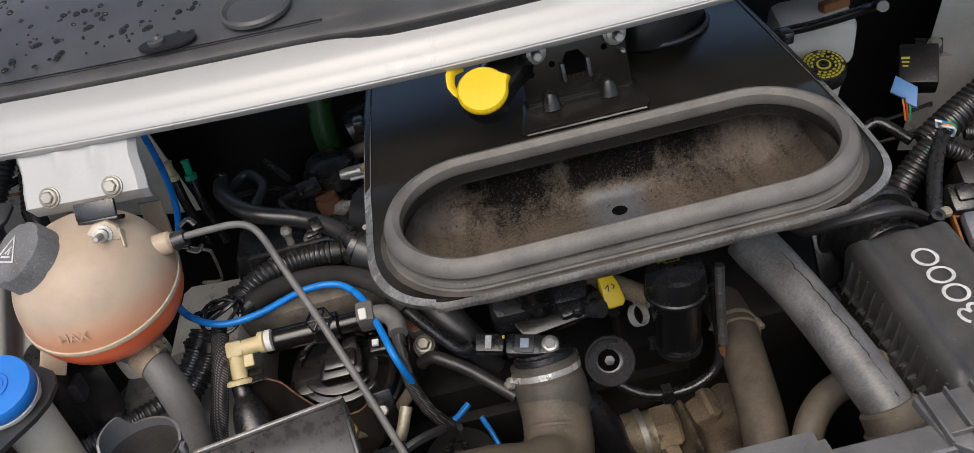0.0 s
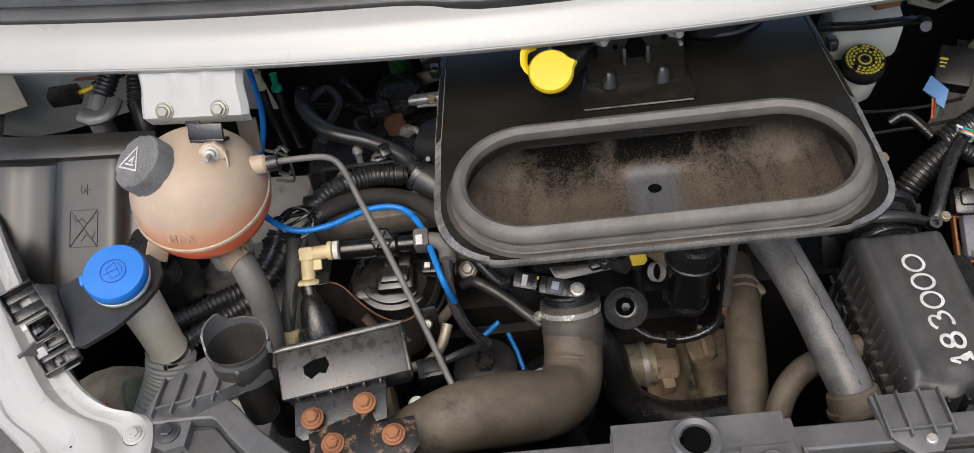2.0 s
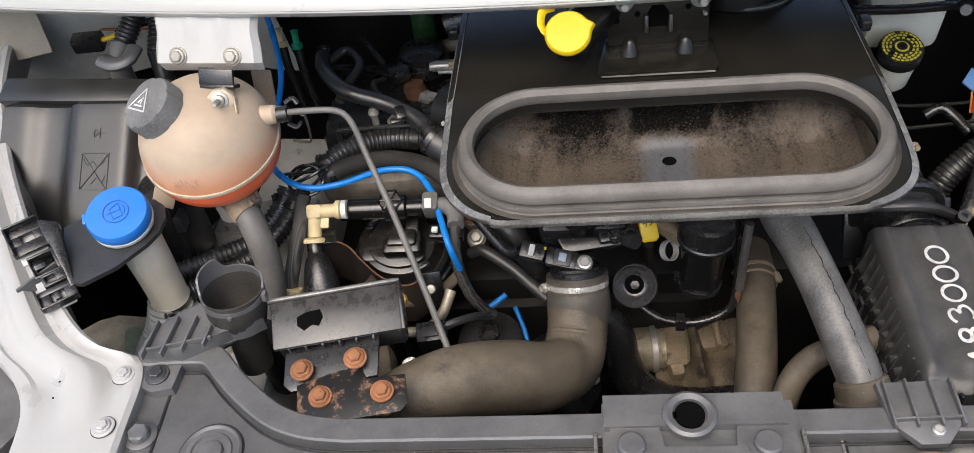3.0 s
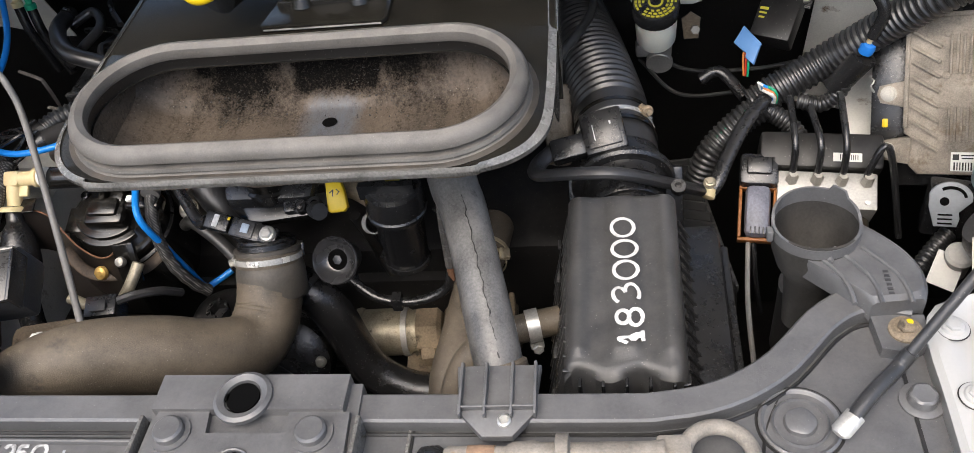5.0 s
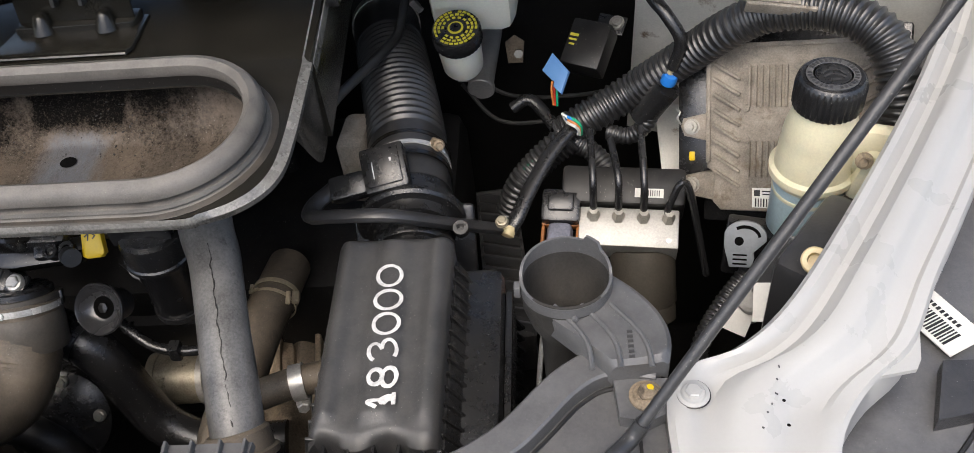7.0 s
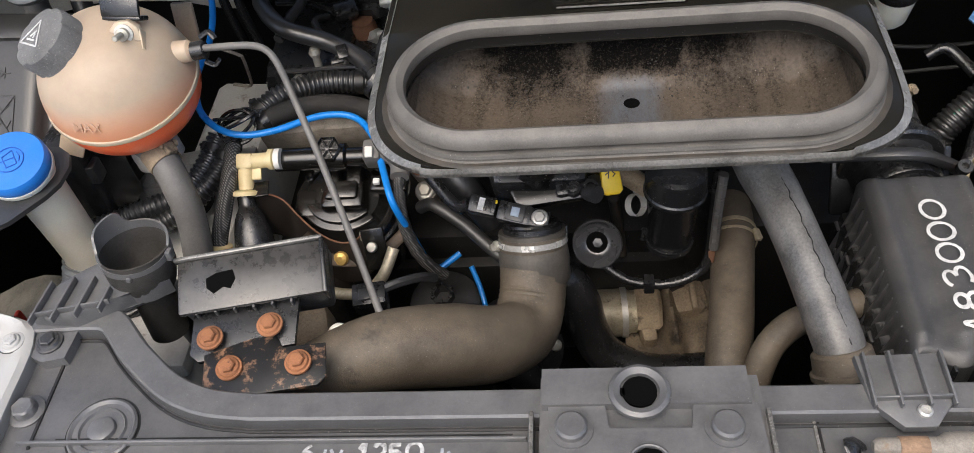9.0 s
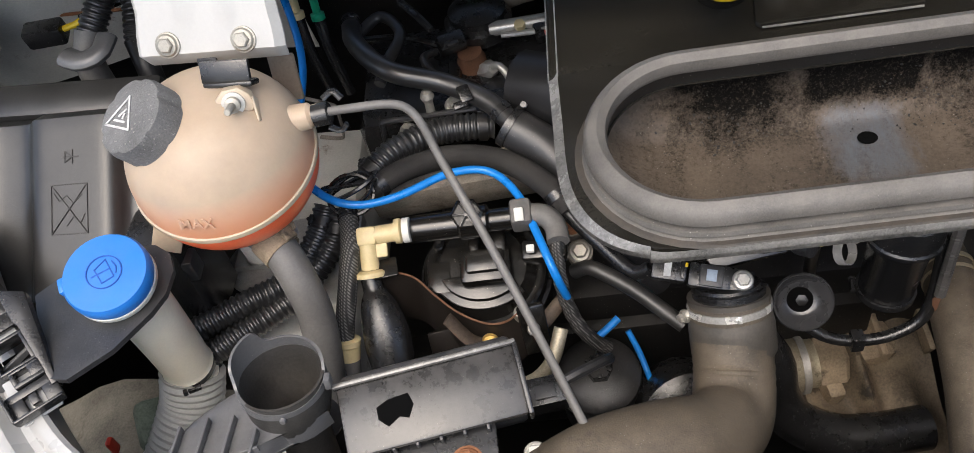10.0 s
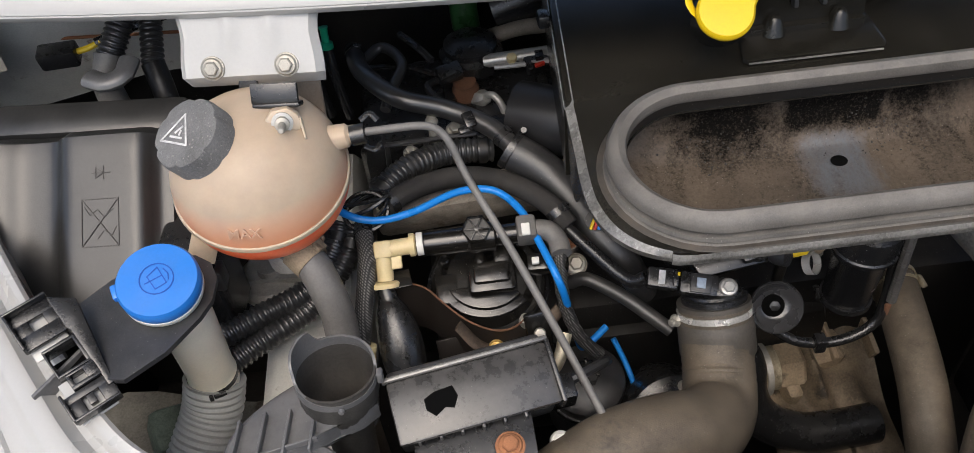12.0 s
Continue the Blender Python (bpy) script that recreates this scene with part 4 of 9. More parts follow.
def floor_z(x, y):
    rise = 1.1195 + 0.06 * (y - 0.533) + 9.0 * max(0, 0.497 - y) ** 2 + 0.0010 * math.sin(x * 90)
    groove = 0.0012 * (math.tanh((x + 0.024) / 0.002) - math.tanh((x - 0.034) / 0.002)) / 2
    return rise + 52.0 * max(0, y - 0.546) ** 2 - groove


def well():
    """Inner walls and floor of the plenum."""
    rows = []
    for y in np.linspace(0.447, 0.5725, 44):
        top = pl(0, y, -0.0015)[2]
        row = [(-0.151, y, top)]
        for x in np.linspace(-0.149, 0.165, 90):
            row.append((x, y, min(top, floor_z(x, y) + 14.0 * max(0, abs(x - CX) - 0.118) ** 2)))
        rows.append(row + [(0.167, y, top)])
    rows = [[(p[0], p[1], 1.156) for p in rows[0]]] + rows + [[(p[0], p[1], 1.16) for p in rows[-1]]]
    return skin(rows, 0.002)


part("inner_floor", well(), FLOOR, plen, "floor with brown dust, soot specks, painted shade and sky sheen")
part("drain_hole", lathe([(0.0062, 0), (0.0001, 0.0003)], aim((0.013, 0.533, floor_z(0.013, 0.533) + 0.0012), (0, -0.16, 1)) @ Matrix.Diagonal((1.0, 0.8, 1, 1)), 16), VOID, plen, "dark drain hole")
lit = G()
rnd = random.Random(9)
for _ in range(240):
    x = rnd.gauss(-0.07, 0.028) if rnd.random() < 0.6 else rnd.gauss(0.055, 0.022)
    y = rnd.triangular(0.53, 0.571, 0.56)
    r = rnd.choice((0.0004, 0.0005, 0.0006, 0.0009))
    lit = lit + lathe([(r, 0), (r * 0.6, r * 0.6), (0.0, r * 0.7)], aim((x, y, floor_z(x, y)), (0, -0.16, 1), rnd.uniform(0, 360)) @ Matrix.Diagonal((1, rnd.uniform(0.6, 1.8), 1, 1)), 6)
specks_ = part("soot_specks", lit, DARK, plen, "black soot specks")
tagged(specks_, "black soot specks", kind="stuff")

# bracket with studs on the plenum
brk = thing("stud_bracket", pl(0.01, 0.60, 0), "black steel bracket with two studs on the plenum", "bracket")
part("foot", prism([(-0.042, -0.0245), (0.0565, -0.025), (0.060, -0.020), (0.060, 0.022), (-0.037, 0.022), (-0.045, -0.021)], 0, 0.0035, 0.0012, at(pl(0.0, 0.616, 0))), DECK, brk)
part("bright_edge", sweep([pl(-0.0415, 0.5912, 0.0022), pl(0.0, 0.5909, 0.0022), pl(0.056, 0.5906, 0.0022)], 0.0008, 6), PALE_EDGE, brk, "thin pale front edge")
part("step", prism([(-0.036, -0.004), (0.052, -0.004), (0.055, 0.0), (0.055, 0.016), (-0.036, 0.016)], 0.003, 0.008, 0.002, at(pl(0.0, 0.624, 0))), DECK, brk)
face = at((0.010, 0.634, 1.203)) @ turn(76, 0, 0)
part("plate", prism([(-0.044, -0.026), (0.044, -0.026), (0.044, 0.045), (-0.044, 0.045)], 0, 0.002, 0.0005, face), DECK, brk)
for x in (-0.0150, 0.0335):
    part("gusset", lathe([(0.0090, -0.002), (0.0075, 0.004), (0.0062, 0.009), (0.0045, 0.0125), (0.002, 0.014), (0.0001, 0.0143)], at(pl(x, 0.6215, 0.004)) @ turn(-14, 0, 0), 14), DECK, brk)
part("slot", prism([(-0.008, -0.009), (0.008, -0.009), (0.009, 0.004), (0.005, 0.010), (-0.005, 0.010), (-0.009, 0.004)], 0.0, 0.0024, 0, face @ at((0.0, -0.001, 0))), VOID, brk, "dark slotted hole")
for x in (-0.0105, 0.0105):
    part("tongue", box((x, -0.006, 0.005), (0.0035, 0.016, 0.008), 0.001).moved(face), GREY, brk)
for x, y in ((-0.036, -0.003), (-0.018, 0.002), (0.026, 0.006)):
    part("hole", lathe([(0.0026, 0), (0.0026, 0.0022), (0.0001, 0.0023)], face @ at((x, y, 0.0003)), 12), VOID, brk)
part("pin", lathe([(0.002, 0), (0.002, 0.006), (0.0012, 0.007)], face @ at((0.040, 0.0, 0.002)), 10), STEEL, brk)
for x in (-0.030, 0.036):
    part("stud", lathe([(0.0095, 0), (0.0095, 0.002), (0.0075, 0.003), (0.0075, 0.007), (0.004, 0.008), (0.004, 0.020), (0.003, 0.021)], face @ at((x, 0.0145, 0.002)), 12), STEEL, brk, "zinc-plated stud with a nut")

# yellow filler cap with strap on its black neck
fil = thing("washer_jet_cap", (-0.07, 0.60, 1.175), "yellow plastic filler cap with strap on a black neck", "filler cap")
ax = Vector((-0.05, -0.55, 0.83))
mc = aim((-0.069, 0.580, 1.2225), ax) @ Matrix.Diagonal((0.86, 0.86, 0.9, 1))
part("cap", lathe([(0.021, 0), (0.0225, 0.002), (0.0225, 0.0055), (0.0205, 0.008), (0.0001, 0.0085)], mc, 40, lambda a, z: 1 + 0.22 * math.exp(-((a - 0.35) / 0.16) ** 2)), YELLOW, fil)
part("strap", sweep([(-0.086, 0.584, 1.222), (-0.091, 0.588, 1.228), (-0.089, 0.598, 1.236), (-0.080, 0.604, 1.236)], 0.0042, 8, flat=0.3), YELLOW, fil)
part("neck", sweep([(-0.069, 0.590, 1.208), (-0.062, 0.608, 1.208), (-0.045, 0.63, 1.212), (-0.03, 0.66, 1.20)], 0.0185, 20), GLOSS, fil, "glossy black plastic neck")
hump = lathe([(0.038, 0), (0.040, 0.010), (0.035, 0.026), (0.020, 0.038), (0.0001, 0.042)], at(pl(0.100, 0.712, -0.004)) @ turn(-8, 0, 20) @ Matrix.Diagonal((1.2, 0.9, 1.3, 1)), 40, lambda a, z: 1 + 0.05 * math.cos(3 * a + 0.6))
blower = thing("blower_cover", pl(0.096, 0.690, 0), "rounded black plastic cover on the plenum", "cover")
part("shell", hump, DARK, blower)
part("rim", sweep([pl(0.100 + 0.046 * math.cos(a), 0.712 + 0.034 * math.sin(a), 0.002) for a in np.linspace(-3.0, 0.4, 14)], 0.003, 8), GREY, blower, "raised rim")

# ---------------------------------------------------------------- left side
# coolant expansion tank
TC = Vector((-0.398, 0.567, 1.141))
TAX = Vector((0.02, -0.20, 0.975)).normalized()
mt = aim(TC, TAX)
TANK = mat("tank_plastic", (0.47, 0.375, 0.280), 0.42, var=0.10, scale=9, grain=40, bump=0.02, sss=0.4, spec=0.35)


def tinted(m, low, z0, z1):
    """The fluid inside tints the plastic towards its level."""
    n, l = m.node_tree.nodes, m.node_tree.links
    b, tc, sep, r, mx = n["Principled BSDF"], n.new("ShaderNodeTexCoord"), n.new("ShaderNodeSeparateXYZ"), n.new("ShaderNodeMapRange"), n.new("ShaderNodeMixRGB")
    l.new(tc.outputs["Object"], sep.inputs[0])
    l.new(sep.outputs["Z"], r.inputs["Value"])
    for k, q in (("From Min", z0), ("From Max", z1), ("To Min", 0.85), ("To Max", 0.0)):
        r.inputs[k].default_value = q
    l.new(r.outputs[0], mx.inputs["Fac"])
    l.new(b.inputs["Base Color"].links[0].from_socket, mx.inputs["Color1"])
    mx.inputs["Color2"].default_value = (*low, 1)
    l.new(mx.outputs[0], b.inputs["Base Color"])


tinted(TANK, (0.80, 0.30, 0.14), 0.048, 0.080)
TANK_RIB = mat("tank_rib_plastic", (0.52, 0.42, 0.31), 0.4, var=0.1, bump=0.03, sss=0.4)
COOLANT = mat("coolant_seen_through_plastic", (1.0, 0.17, 0.065), 0.3, var=0.12, scale=18, bump=0.03, sss=0.6)
tank = thing("coolant_expansion_tank", tuple(TC + Vector((0, 0, -0.06))), "round amber plastic coolant tank with orange coolant", "coolant tank")
R = 0.0622
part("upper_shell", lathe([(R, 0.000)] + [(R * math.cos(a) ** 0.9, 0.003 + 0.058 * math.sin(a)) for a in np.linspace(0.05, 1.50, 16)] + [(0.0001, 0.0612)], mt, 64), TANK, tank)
part("lower_shell", lathe([(0.0001, -0.050)] + [(R * math.cos(a) ** 0.8, -0.002 - 0.046 * math.sin(a)) for a in np.linspace(1.5, 0.0, 18)], mt, 64), COOLANT, tank, "lower half full of orange coolant")
part("seam_flange", lathe([(R - 0.001, -0.002), (R + 0.0012, -0.0015), (R + 0.0018, 0.0), (R + 0.0012, 0.0025), (R - 0.001, 0.003)], mt, 64), TANK_RIB, tank)
cap_p, cap_d = Vector((-0.4200, 0.5535, 1.1815)), Vector((-0.36, -0.30, 0.87)).normalized()
mcap = aim(cap_p, cap_d)
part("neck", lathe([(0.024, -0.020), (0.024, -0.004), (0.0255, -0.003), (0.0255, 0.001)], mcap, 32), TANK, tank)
knob = lambda a, z: 1 - (0.075 if z > 0.015 else 0.03) * max(0, math.cos(6 * a)) ** 5
cap = part("cap", lathe([(0.0255, 0.0), (0.0272, 0.002), (0.0272, 0.006), (0.0262, 0.009), (0.0262, 0.022), (0.0248, 0.0265), (0.020, 0.029), (0.0001, 0.0295)], mcap, 72,
                        lambda a, z: knob(a, z) if z > 0.004 else 1), CAPGREY, tank, "weathered dark grey screw cap")
tri_m = mcap @ at((-0.002, -0.002, 0.0297)) @ turn(0, 0, 20)
tr = [(-0.0115, -0.008), (0.0115, -0.008), (0.0, 0.0125)]
part("warning_sign", strokes([tr + tr[:1], [(-0.005, -0.004), (0.005, -0.004)], [(-0.002, -0.001), (0.002, 0.004)], [(0.002, -0.002), (0.002, 0.001)]], 0.0014, tri_m), INK, cap, "white warning triangle")
ms = aim((-0.369, 0.5545, 1.1965), (0.10, -0.84, 0.36))
part("mount_lug", prism([(-0.0125, -0.004), (-0.0105, 0.004), (-0.005, 0.009), (0.005, 0.009), (0.0105, 0.004), (0.0125, -0.004), (0.010, -0.007), (-0.010, -0.007)], -0.008, 0.0, 0.0015, ms), TANK_RIB, tank, "moulded mounting lug")
for x_ in (-0.0115, 0.0115):
    part("lug_rib", prism([(-0.0008, 0.002), (0.0008, 0.002), (0.0006, -0.013), (-0.0006, -0.013)], -0.014, -0.001, 0.0004, ms @ at((x_, 0.0, 0.0)) @ turn(-26, 0, 6 if x_ > 0 else -6)), TANK_RIB, tank)
part("lug_washer", lathe([(0.0072, 0.0), (0.0072, 0.0015), (0.0050, 0.0018)], ms, 24), STEEL, tank)
part("lug_stud", lathe([(0.0050, 0.0015), (0.0050, 0.006), (0.0026, 0.007), (0.0024, 0.019), (0.0016, 0.020), (0.0001, 0.020)], ms, 12), BOLTS, tank, "steel stud with a nut")
part("fin", box((-0.3655, 0.645, 1.143), (0.020, 0.005, 0.036), 0.002, turn(-15, 0, -6)), mat("aged_tank_fin", (0.34, 0.27, 0.20), 0.4, var=0.2), tank)
part("fin", box((-0.4470, 0.538, 1.106), (0.020, 0.003, 0.026), 0.001, turn(-20, 25, 0)), TANK_RIB, tank)
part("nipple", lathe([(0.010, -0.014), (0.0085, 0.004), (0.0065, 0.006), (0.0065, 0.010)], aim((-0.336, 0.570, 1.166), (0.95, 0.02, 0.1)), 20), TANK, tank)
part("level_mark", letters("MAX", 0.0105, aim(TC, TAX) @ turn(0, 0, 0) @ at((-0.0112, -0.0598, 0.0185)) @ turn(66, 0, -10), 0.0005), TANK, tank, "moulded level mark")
part("outlet", lathe([(0.021, -0.020), (0.021, -0.006), (0.016, 0.004)], aim((-0.392, 0.556, 1.088), (-0.15, 0.1, 0.9)), 24), ALU, tank)

# white steel bracket above the tank
hang = thing("tank_bracket", (-0.393, 0.61, 1.20), "white painted steel bracket with two bolts", "bracket")
mh = at((-0.393, 0.599, 1.197)) @ turn(58, 0, -6)


def hanger():
    rows = []
    for y in np.linspace(0, 0.062, 10):
        row = []
        for x in np.linspace(-0.051, 0.051, 41):
            rib = 0.003 * (math.exp(-((x + 0.012) / 0.006) ** 2) + math.exp(-((x - 0.018) / 0.006) ** 2)) * min(1, max(0, (y - 0.022) / 0.01))
            edge = -0.006 * max(0, (abs(x) - 0.046) / 0.005)
            roll = -0.010 * max(0, 1 - y / 0.006)
            wide = 1 - 0.05 * math.exp(-((y - 0.035) / 0.012) ** 2) - 0.05 * max(0, 1 - y / 0.006) ** 2
            row.append((x * wide, y, rib + edge + roll))
        rows.append(row)
    return skin(rows, 0.0015).moved(mh)


# copy of the white paint, its tone set to offset light on this plate
part("plate", hanger(), mat("bracket_white_paint", (0.48, 0.48, 0.465), 0.45, var=0.05, bump=0.0, stain=(0.25, 0.20, 0.14), stains=0.04, stain_scale=120), hang)
for x in (-0.026, 0.026):
    part("bolt", hexbolt(mh @ Vector((x, 0.013, 0.001)), mh.to_3x3() @ Vector((0, 0, 1)), 0.0052, 0.005, 0.0085), BOLTS, hang, "dull flanged steel bolt")
clipm = at((-0.3725, 0.5705, 1.2090)) @ turn(58, 0, -6)
clip = thing("tank_clip", (-0.371, 0.575, 1.19), "black steel retaining strap above the tank", "clip")
part("strap", box((0, 0, 0), (0.032, 0.014, 0.004), 0.0015).moved(clipm) + box((0, -0.008, -0.006), (0.032, 0.004, 0.014), 0.0015).moved(clipm), BLACK, clip)
part("hook", box((-0.028, 0.008, -0.036), (0.014, 0.022, 0.003), 0.0014).moved(clipm) + lathe([(0.006, 0), (0.006, 0.003), (0.0001, 0.0031)], clipm @ at((-0.024, 0.022, -0.036)), 14), BLACK, clip)

# overflow hose from the tank
ov = thing("overflow_hose", (-0.18, 0.405, 0.98), "thin grey rubber overflow hose from the coolant tank", "hose")
part("hose", sweep([(-0.318, 0.567, 1.170), (-0.300, 0.5655, 1.1715), (-0.280, 0.566, 1.1705), (-0.2685, 0.565, 1.166), (-0.2605, 0.559, 1.156), (-0.252, 0.546, 1.136), (-0.228, 0.500, 1.107), (-0.204, 0.450, 1.075), (-0.181, 0.400, 1.043), (-0.166, 0.368, 1.022)], 0.0029, 14, 90), HOSE2, ov)
part("clip", sweep([(-0.321, 0.572, 1.1765), (-0.314, 0.575, 1.1795), (-0.309, 0.572, 1.175)], 0.0026, 10, flat=0.6) + sweep([(-0.321, 0.566, 1.1585), (-0.314, 0.565, 1.155), (-0.309, 0.566, 1.159)], 0.0026, 10, flat=0.6) +
     lathe([(0.0074, -0.007), (0.0074, 0.003), (0.0060, 0.004)], aim((-0.322, 0.569, 1.167), (0.95, 0.02, 0.1)), 20), BLACK, ov, "black hose clip")

# lower tank hose and engine mount
th = thing("tank_outlet_hose", (-0.36, 0.48, 0.99), "grey rubber coolant hose below the tank", "hose")
part("hose", sweep([(-0.400, 0.554, 1.084), (-0.387, 0.545, 1.087), (-0.374, 0.532, 1.080), (-0.3655, 0.519, 1.060), (-0.3610, 0.509, 1.037), (-0.3625, 0.492, 1.0), (-0.37, 0.47, 0.95)], 0.0130, 20), HOSE2, th)
part("clamp", band((-0.3785, 0.537, 1.0835), (0.62, -0.62, -0.40), 0.0132, 0.016, 0.0012, 60, 0.6), BROWN, th, "tarnished spring clamp")
mount = thing("engine_mount", (-0.40, 0.575, 0.97), "black rubber engine mount with a metal plate", "engine mount")
part("rubber", lathe([(0.030, 0), (0.036, 0.01), (0.037, 0.030), (0.030, 0.040)], at((-0.4335, 0.611, 0.938)), 32), BLACK, mount)
part("ring", lathe([(0.0375, 0.004), (0.0385, 0.006), (0.0375, 0.009)], at((-0.4335, 0.611, 0.938)), 32), ALU, mount)
part("plate", lathe([(0.031, 0.040), (0.031, 0.046), (0.026, 0.050), (0.024, 0.047), (0.012, 0.050), (0.010, 0.060), (0.0001, 0.060)], at((-0.4335, 0.611, 0.938)), 32), ALU, mount)
part("arm", prism([(-0.030, -0.016), (0.030, -0.020), (0.075, 0.0), (0.075, 0.03), (0.02, 0.03), (-0.03, 0.02)], 0.040, 0.054, 0.004, at((-0.4235, 0.617, 0.938))), ALU, mount, "cast aluminium arm")
rail = thing("inner_wing_rail", (-0.44, 0.54, 0.93), "white painted inner wing rail with rust spots", "body panel", kind="structure")
part("top", skin([[(-0.445, y, 0.88), (-0.442, y, 0.948), (-0.43, y, 0.955), (-0.37, y, 0.950), (-0.362, y, 0.940), (-0.360, y, 0.86)] for y in np.linspace(0.36, 0.80, 20)], 0.003), WHITE_DIRTY, rail)
part("patch", plate(-0.44, -0.36, 0.40, 0.455, 0.955, 0.975, 0.006), WHITE_DIRTY, rail)
part("arch_floor", skin([[(x, y, 0.885 + 0.02 * math.sin(x * 30) + 0.03 * (y - 0.45)) for x in np.linspace(-0.66, -0.42, 10)] for y in np.linspace(0.36, 0.56, 8)], 0.003), mat("grimy_arch", (0.15, 0.14, 0.115), 0.8, var=0.5, scale=30, stain=(0.06, 0.045, 0.03), stains=0.45, stain_scale=22), rail, "grimy inner arch")

# fuse box behind
fuse = thing("fuse_box", (-0.58, 0.66, 0.98), "black plastic fuse box with moulded symbols", "fuse box")
mf = at((-0.542, 0.600, 1.108)) @ turn(37, 0, -4)


def lid():
    rows = []
    for y in np.linspace(-0.085, 0.060, 24):
        row = []
        for x in np.linspace(-0.095, 0.072, 48):
            pad = 0.013 / (1 + math.exp(-(x + 0.020) / 0.0025)) / (1 + math.exp((x - 0.050) / 0.0025))
            pad += 0.006 / (1 + math.exp((x + 0.060) / 0.004))
            roll = -0.035 * max(0, (y - 0.045) / 0.015) ** 2 - 0.02 * max(0, (x - 0.064) / 0.008) ** 2
            row.append((x, y, pad + roll))
        rows.append(row)
    return skin(rows, 0.03).moved(mf)


lidp = part("lid", lid(), FUSE, fuse)
zp = 0.0133
SYM = mf @ at((0.008, -0.020, zp))
part("symbol_box", strokes([[(-0.008, 0.018), (-0.008, -0.018), (0.020, -0.018), (0.020, 0.018), (-0.008, 0.018), (0.020, -0.018), (0.006, 0.0), (-0.008, -0.018), (0.020, 0.018)]], 0.0006, SYM), DARK, lidp, "moulded warning symbol")
part("symbol_diode", strokes([[(0.0, 0.038), (0.014, 0.038)],
                        [(0.009, 0.033), (0.009, 0.043)], [(0.009, 0.038), (0.003, 0.042), (0.003, 0.034), (0.009, 0.038)]], 0.0006, SYM), DARK, lidp, "moulded diode mark")
part("symbol_hand", strokes([[(-0.006, 0.012), (-0.002, 0.006), (0.004, 0.010), (0.009, 0.004), (0.016, 0.010)], [(0.004, -0.012), (0.009, -0.006), (0.015, -0.010), (0.018, -0.004)]], 0.0005, SYM), DARK, lidp)
part("body", box((-0.572, 0.640, 1.02), (0.15, 0.10, 0.12), 0.006), BLACK, fuse)
part("ledge", box((-0.560, 0.668, 1.132), (0.19, 0.030, 0.018), 0.005, turn(20, 0, -6)), FUSE, fuse)
part("hose_loop", sweep([(-0.548, 0.700, 1.150), (-0.535, 0.694, 1.148), (-0.520, 0.698, 1.150), (-0.515, 0.712, 1.155)], 0.0095, 12, flat=0.7), PANEL, fuse, "worn grey rubber loop")
side = thing("relay_holder", (-0.455, 0.545, 1.0), "black plastic relay holder with clips", "relay holder")
part("case", box((-0.468, 0.565, 1.045), (0.040, 0.055, 0.10), 0.004, turn(0, 0, -5)), BLACK, side)
part("clip", box((-0.449, 0.545, 1.065), (0.010, 0.016, 0.020), 0.002), GREY, side)

# corrugated conduits at the inner wing
for nm, pts, r in (("wiring_conduit", [(-0.515, 0.775, 1.185), (-0.527, 0.755, 1.165), (-0.540, 0.735, 1.145)], 0.0115), ("wiring_conduit", [(-0.505, 0.79, 1.18), (-0.507, 0.765, 1.155), (-0.508, 0.735, 1.13)], 0.010)):
    solo(nm, conduit(pts, r, 0.0048), CORR, "black corrugated wiring conduit", "conduit")
solo("conduit_sleeve", sweep([(-0.540, 0.736, 1.147), (-0.546, 0.722, 1.128), (-0.543, 0.715, 1.108)], 0.012, 14) , HOSE2, "grey rubber sleeve on a wiring conduit", "sleeve")
solo("conduit_sleeve", sweep([(-0.508, 0.737, 1.132), (-0.503, 0.725, 1.118), (-0.500, 0.715, 1.10)], 0.010, 14), DARK, "black rubber sleeve on a wiring conduit", "sleeve")
wallw = thing("inner_wing", (-0.60, 0.80, 1.05), "dirty white inner wing panel with a rust line", "body panel", kind="structure")
part("panel", skin([[(x, 0.84 + 0.02 * math.sin(x * 20) - 0.35 * (z - 1.12), z) for x in np.linspace(-0.78, -0.40, 12)] for z in np.linspace(1.02, 1.24, 14)][::-1], 0.003), WHITE_DIRTY, wallw)
part("seam_line", sweep([(-0.70, 0.852, 1.10), (-0.60, 0.846, 1.098), (-0.50, 0.832, 1.10)], 0.0016, 6), RUST, wallw, "rusty seam")
part("grommet", lathe([(0.012, 0), (0.010, 0.003), (0.0001, 0.004)], aim((-0.475, 0.815, 1.135), (0, -1, 0.35)), 20), PAPER, wallw)
con = thing("wiring_plug", (-0.585, 0.765, 1.125), "black plug with yellow wires", "plug")
part("housing", box((-0.594, 0.763, 1.134), (0.034, 0.018, 0.018), 0.003, turn(10, 0, 3)), BLACK, con)
part("wires", sweep([(-0.577, 0.763, 1.136), (-0.566, 0.764, 1.138), (-0.555, 0.766, 1.142)], 0.0028, 8), YELLOW, con, "yellow wires")
part("cable", sweep([(-0.56, 0.766, 1.141), (-0.53, 0.775, 1.146), (-0.48, 0.79, 1.15)], 0.004, 8), BLACK, con)
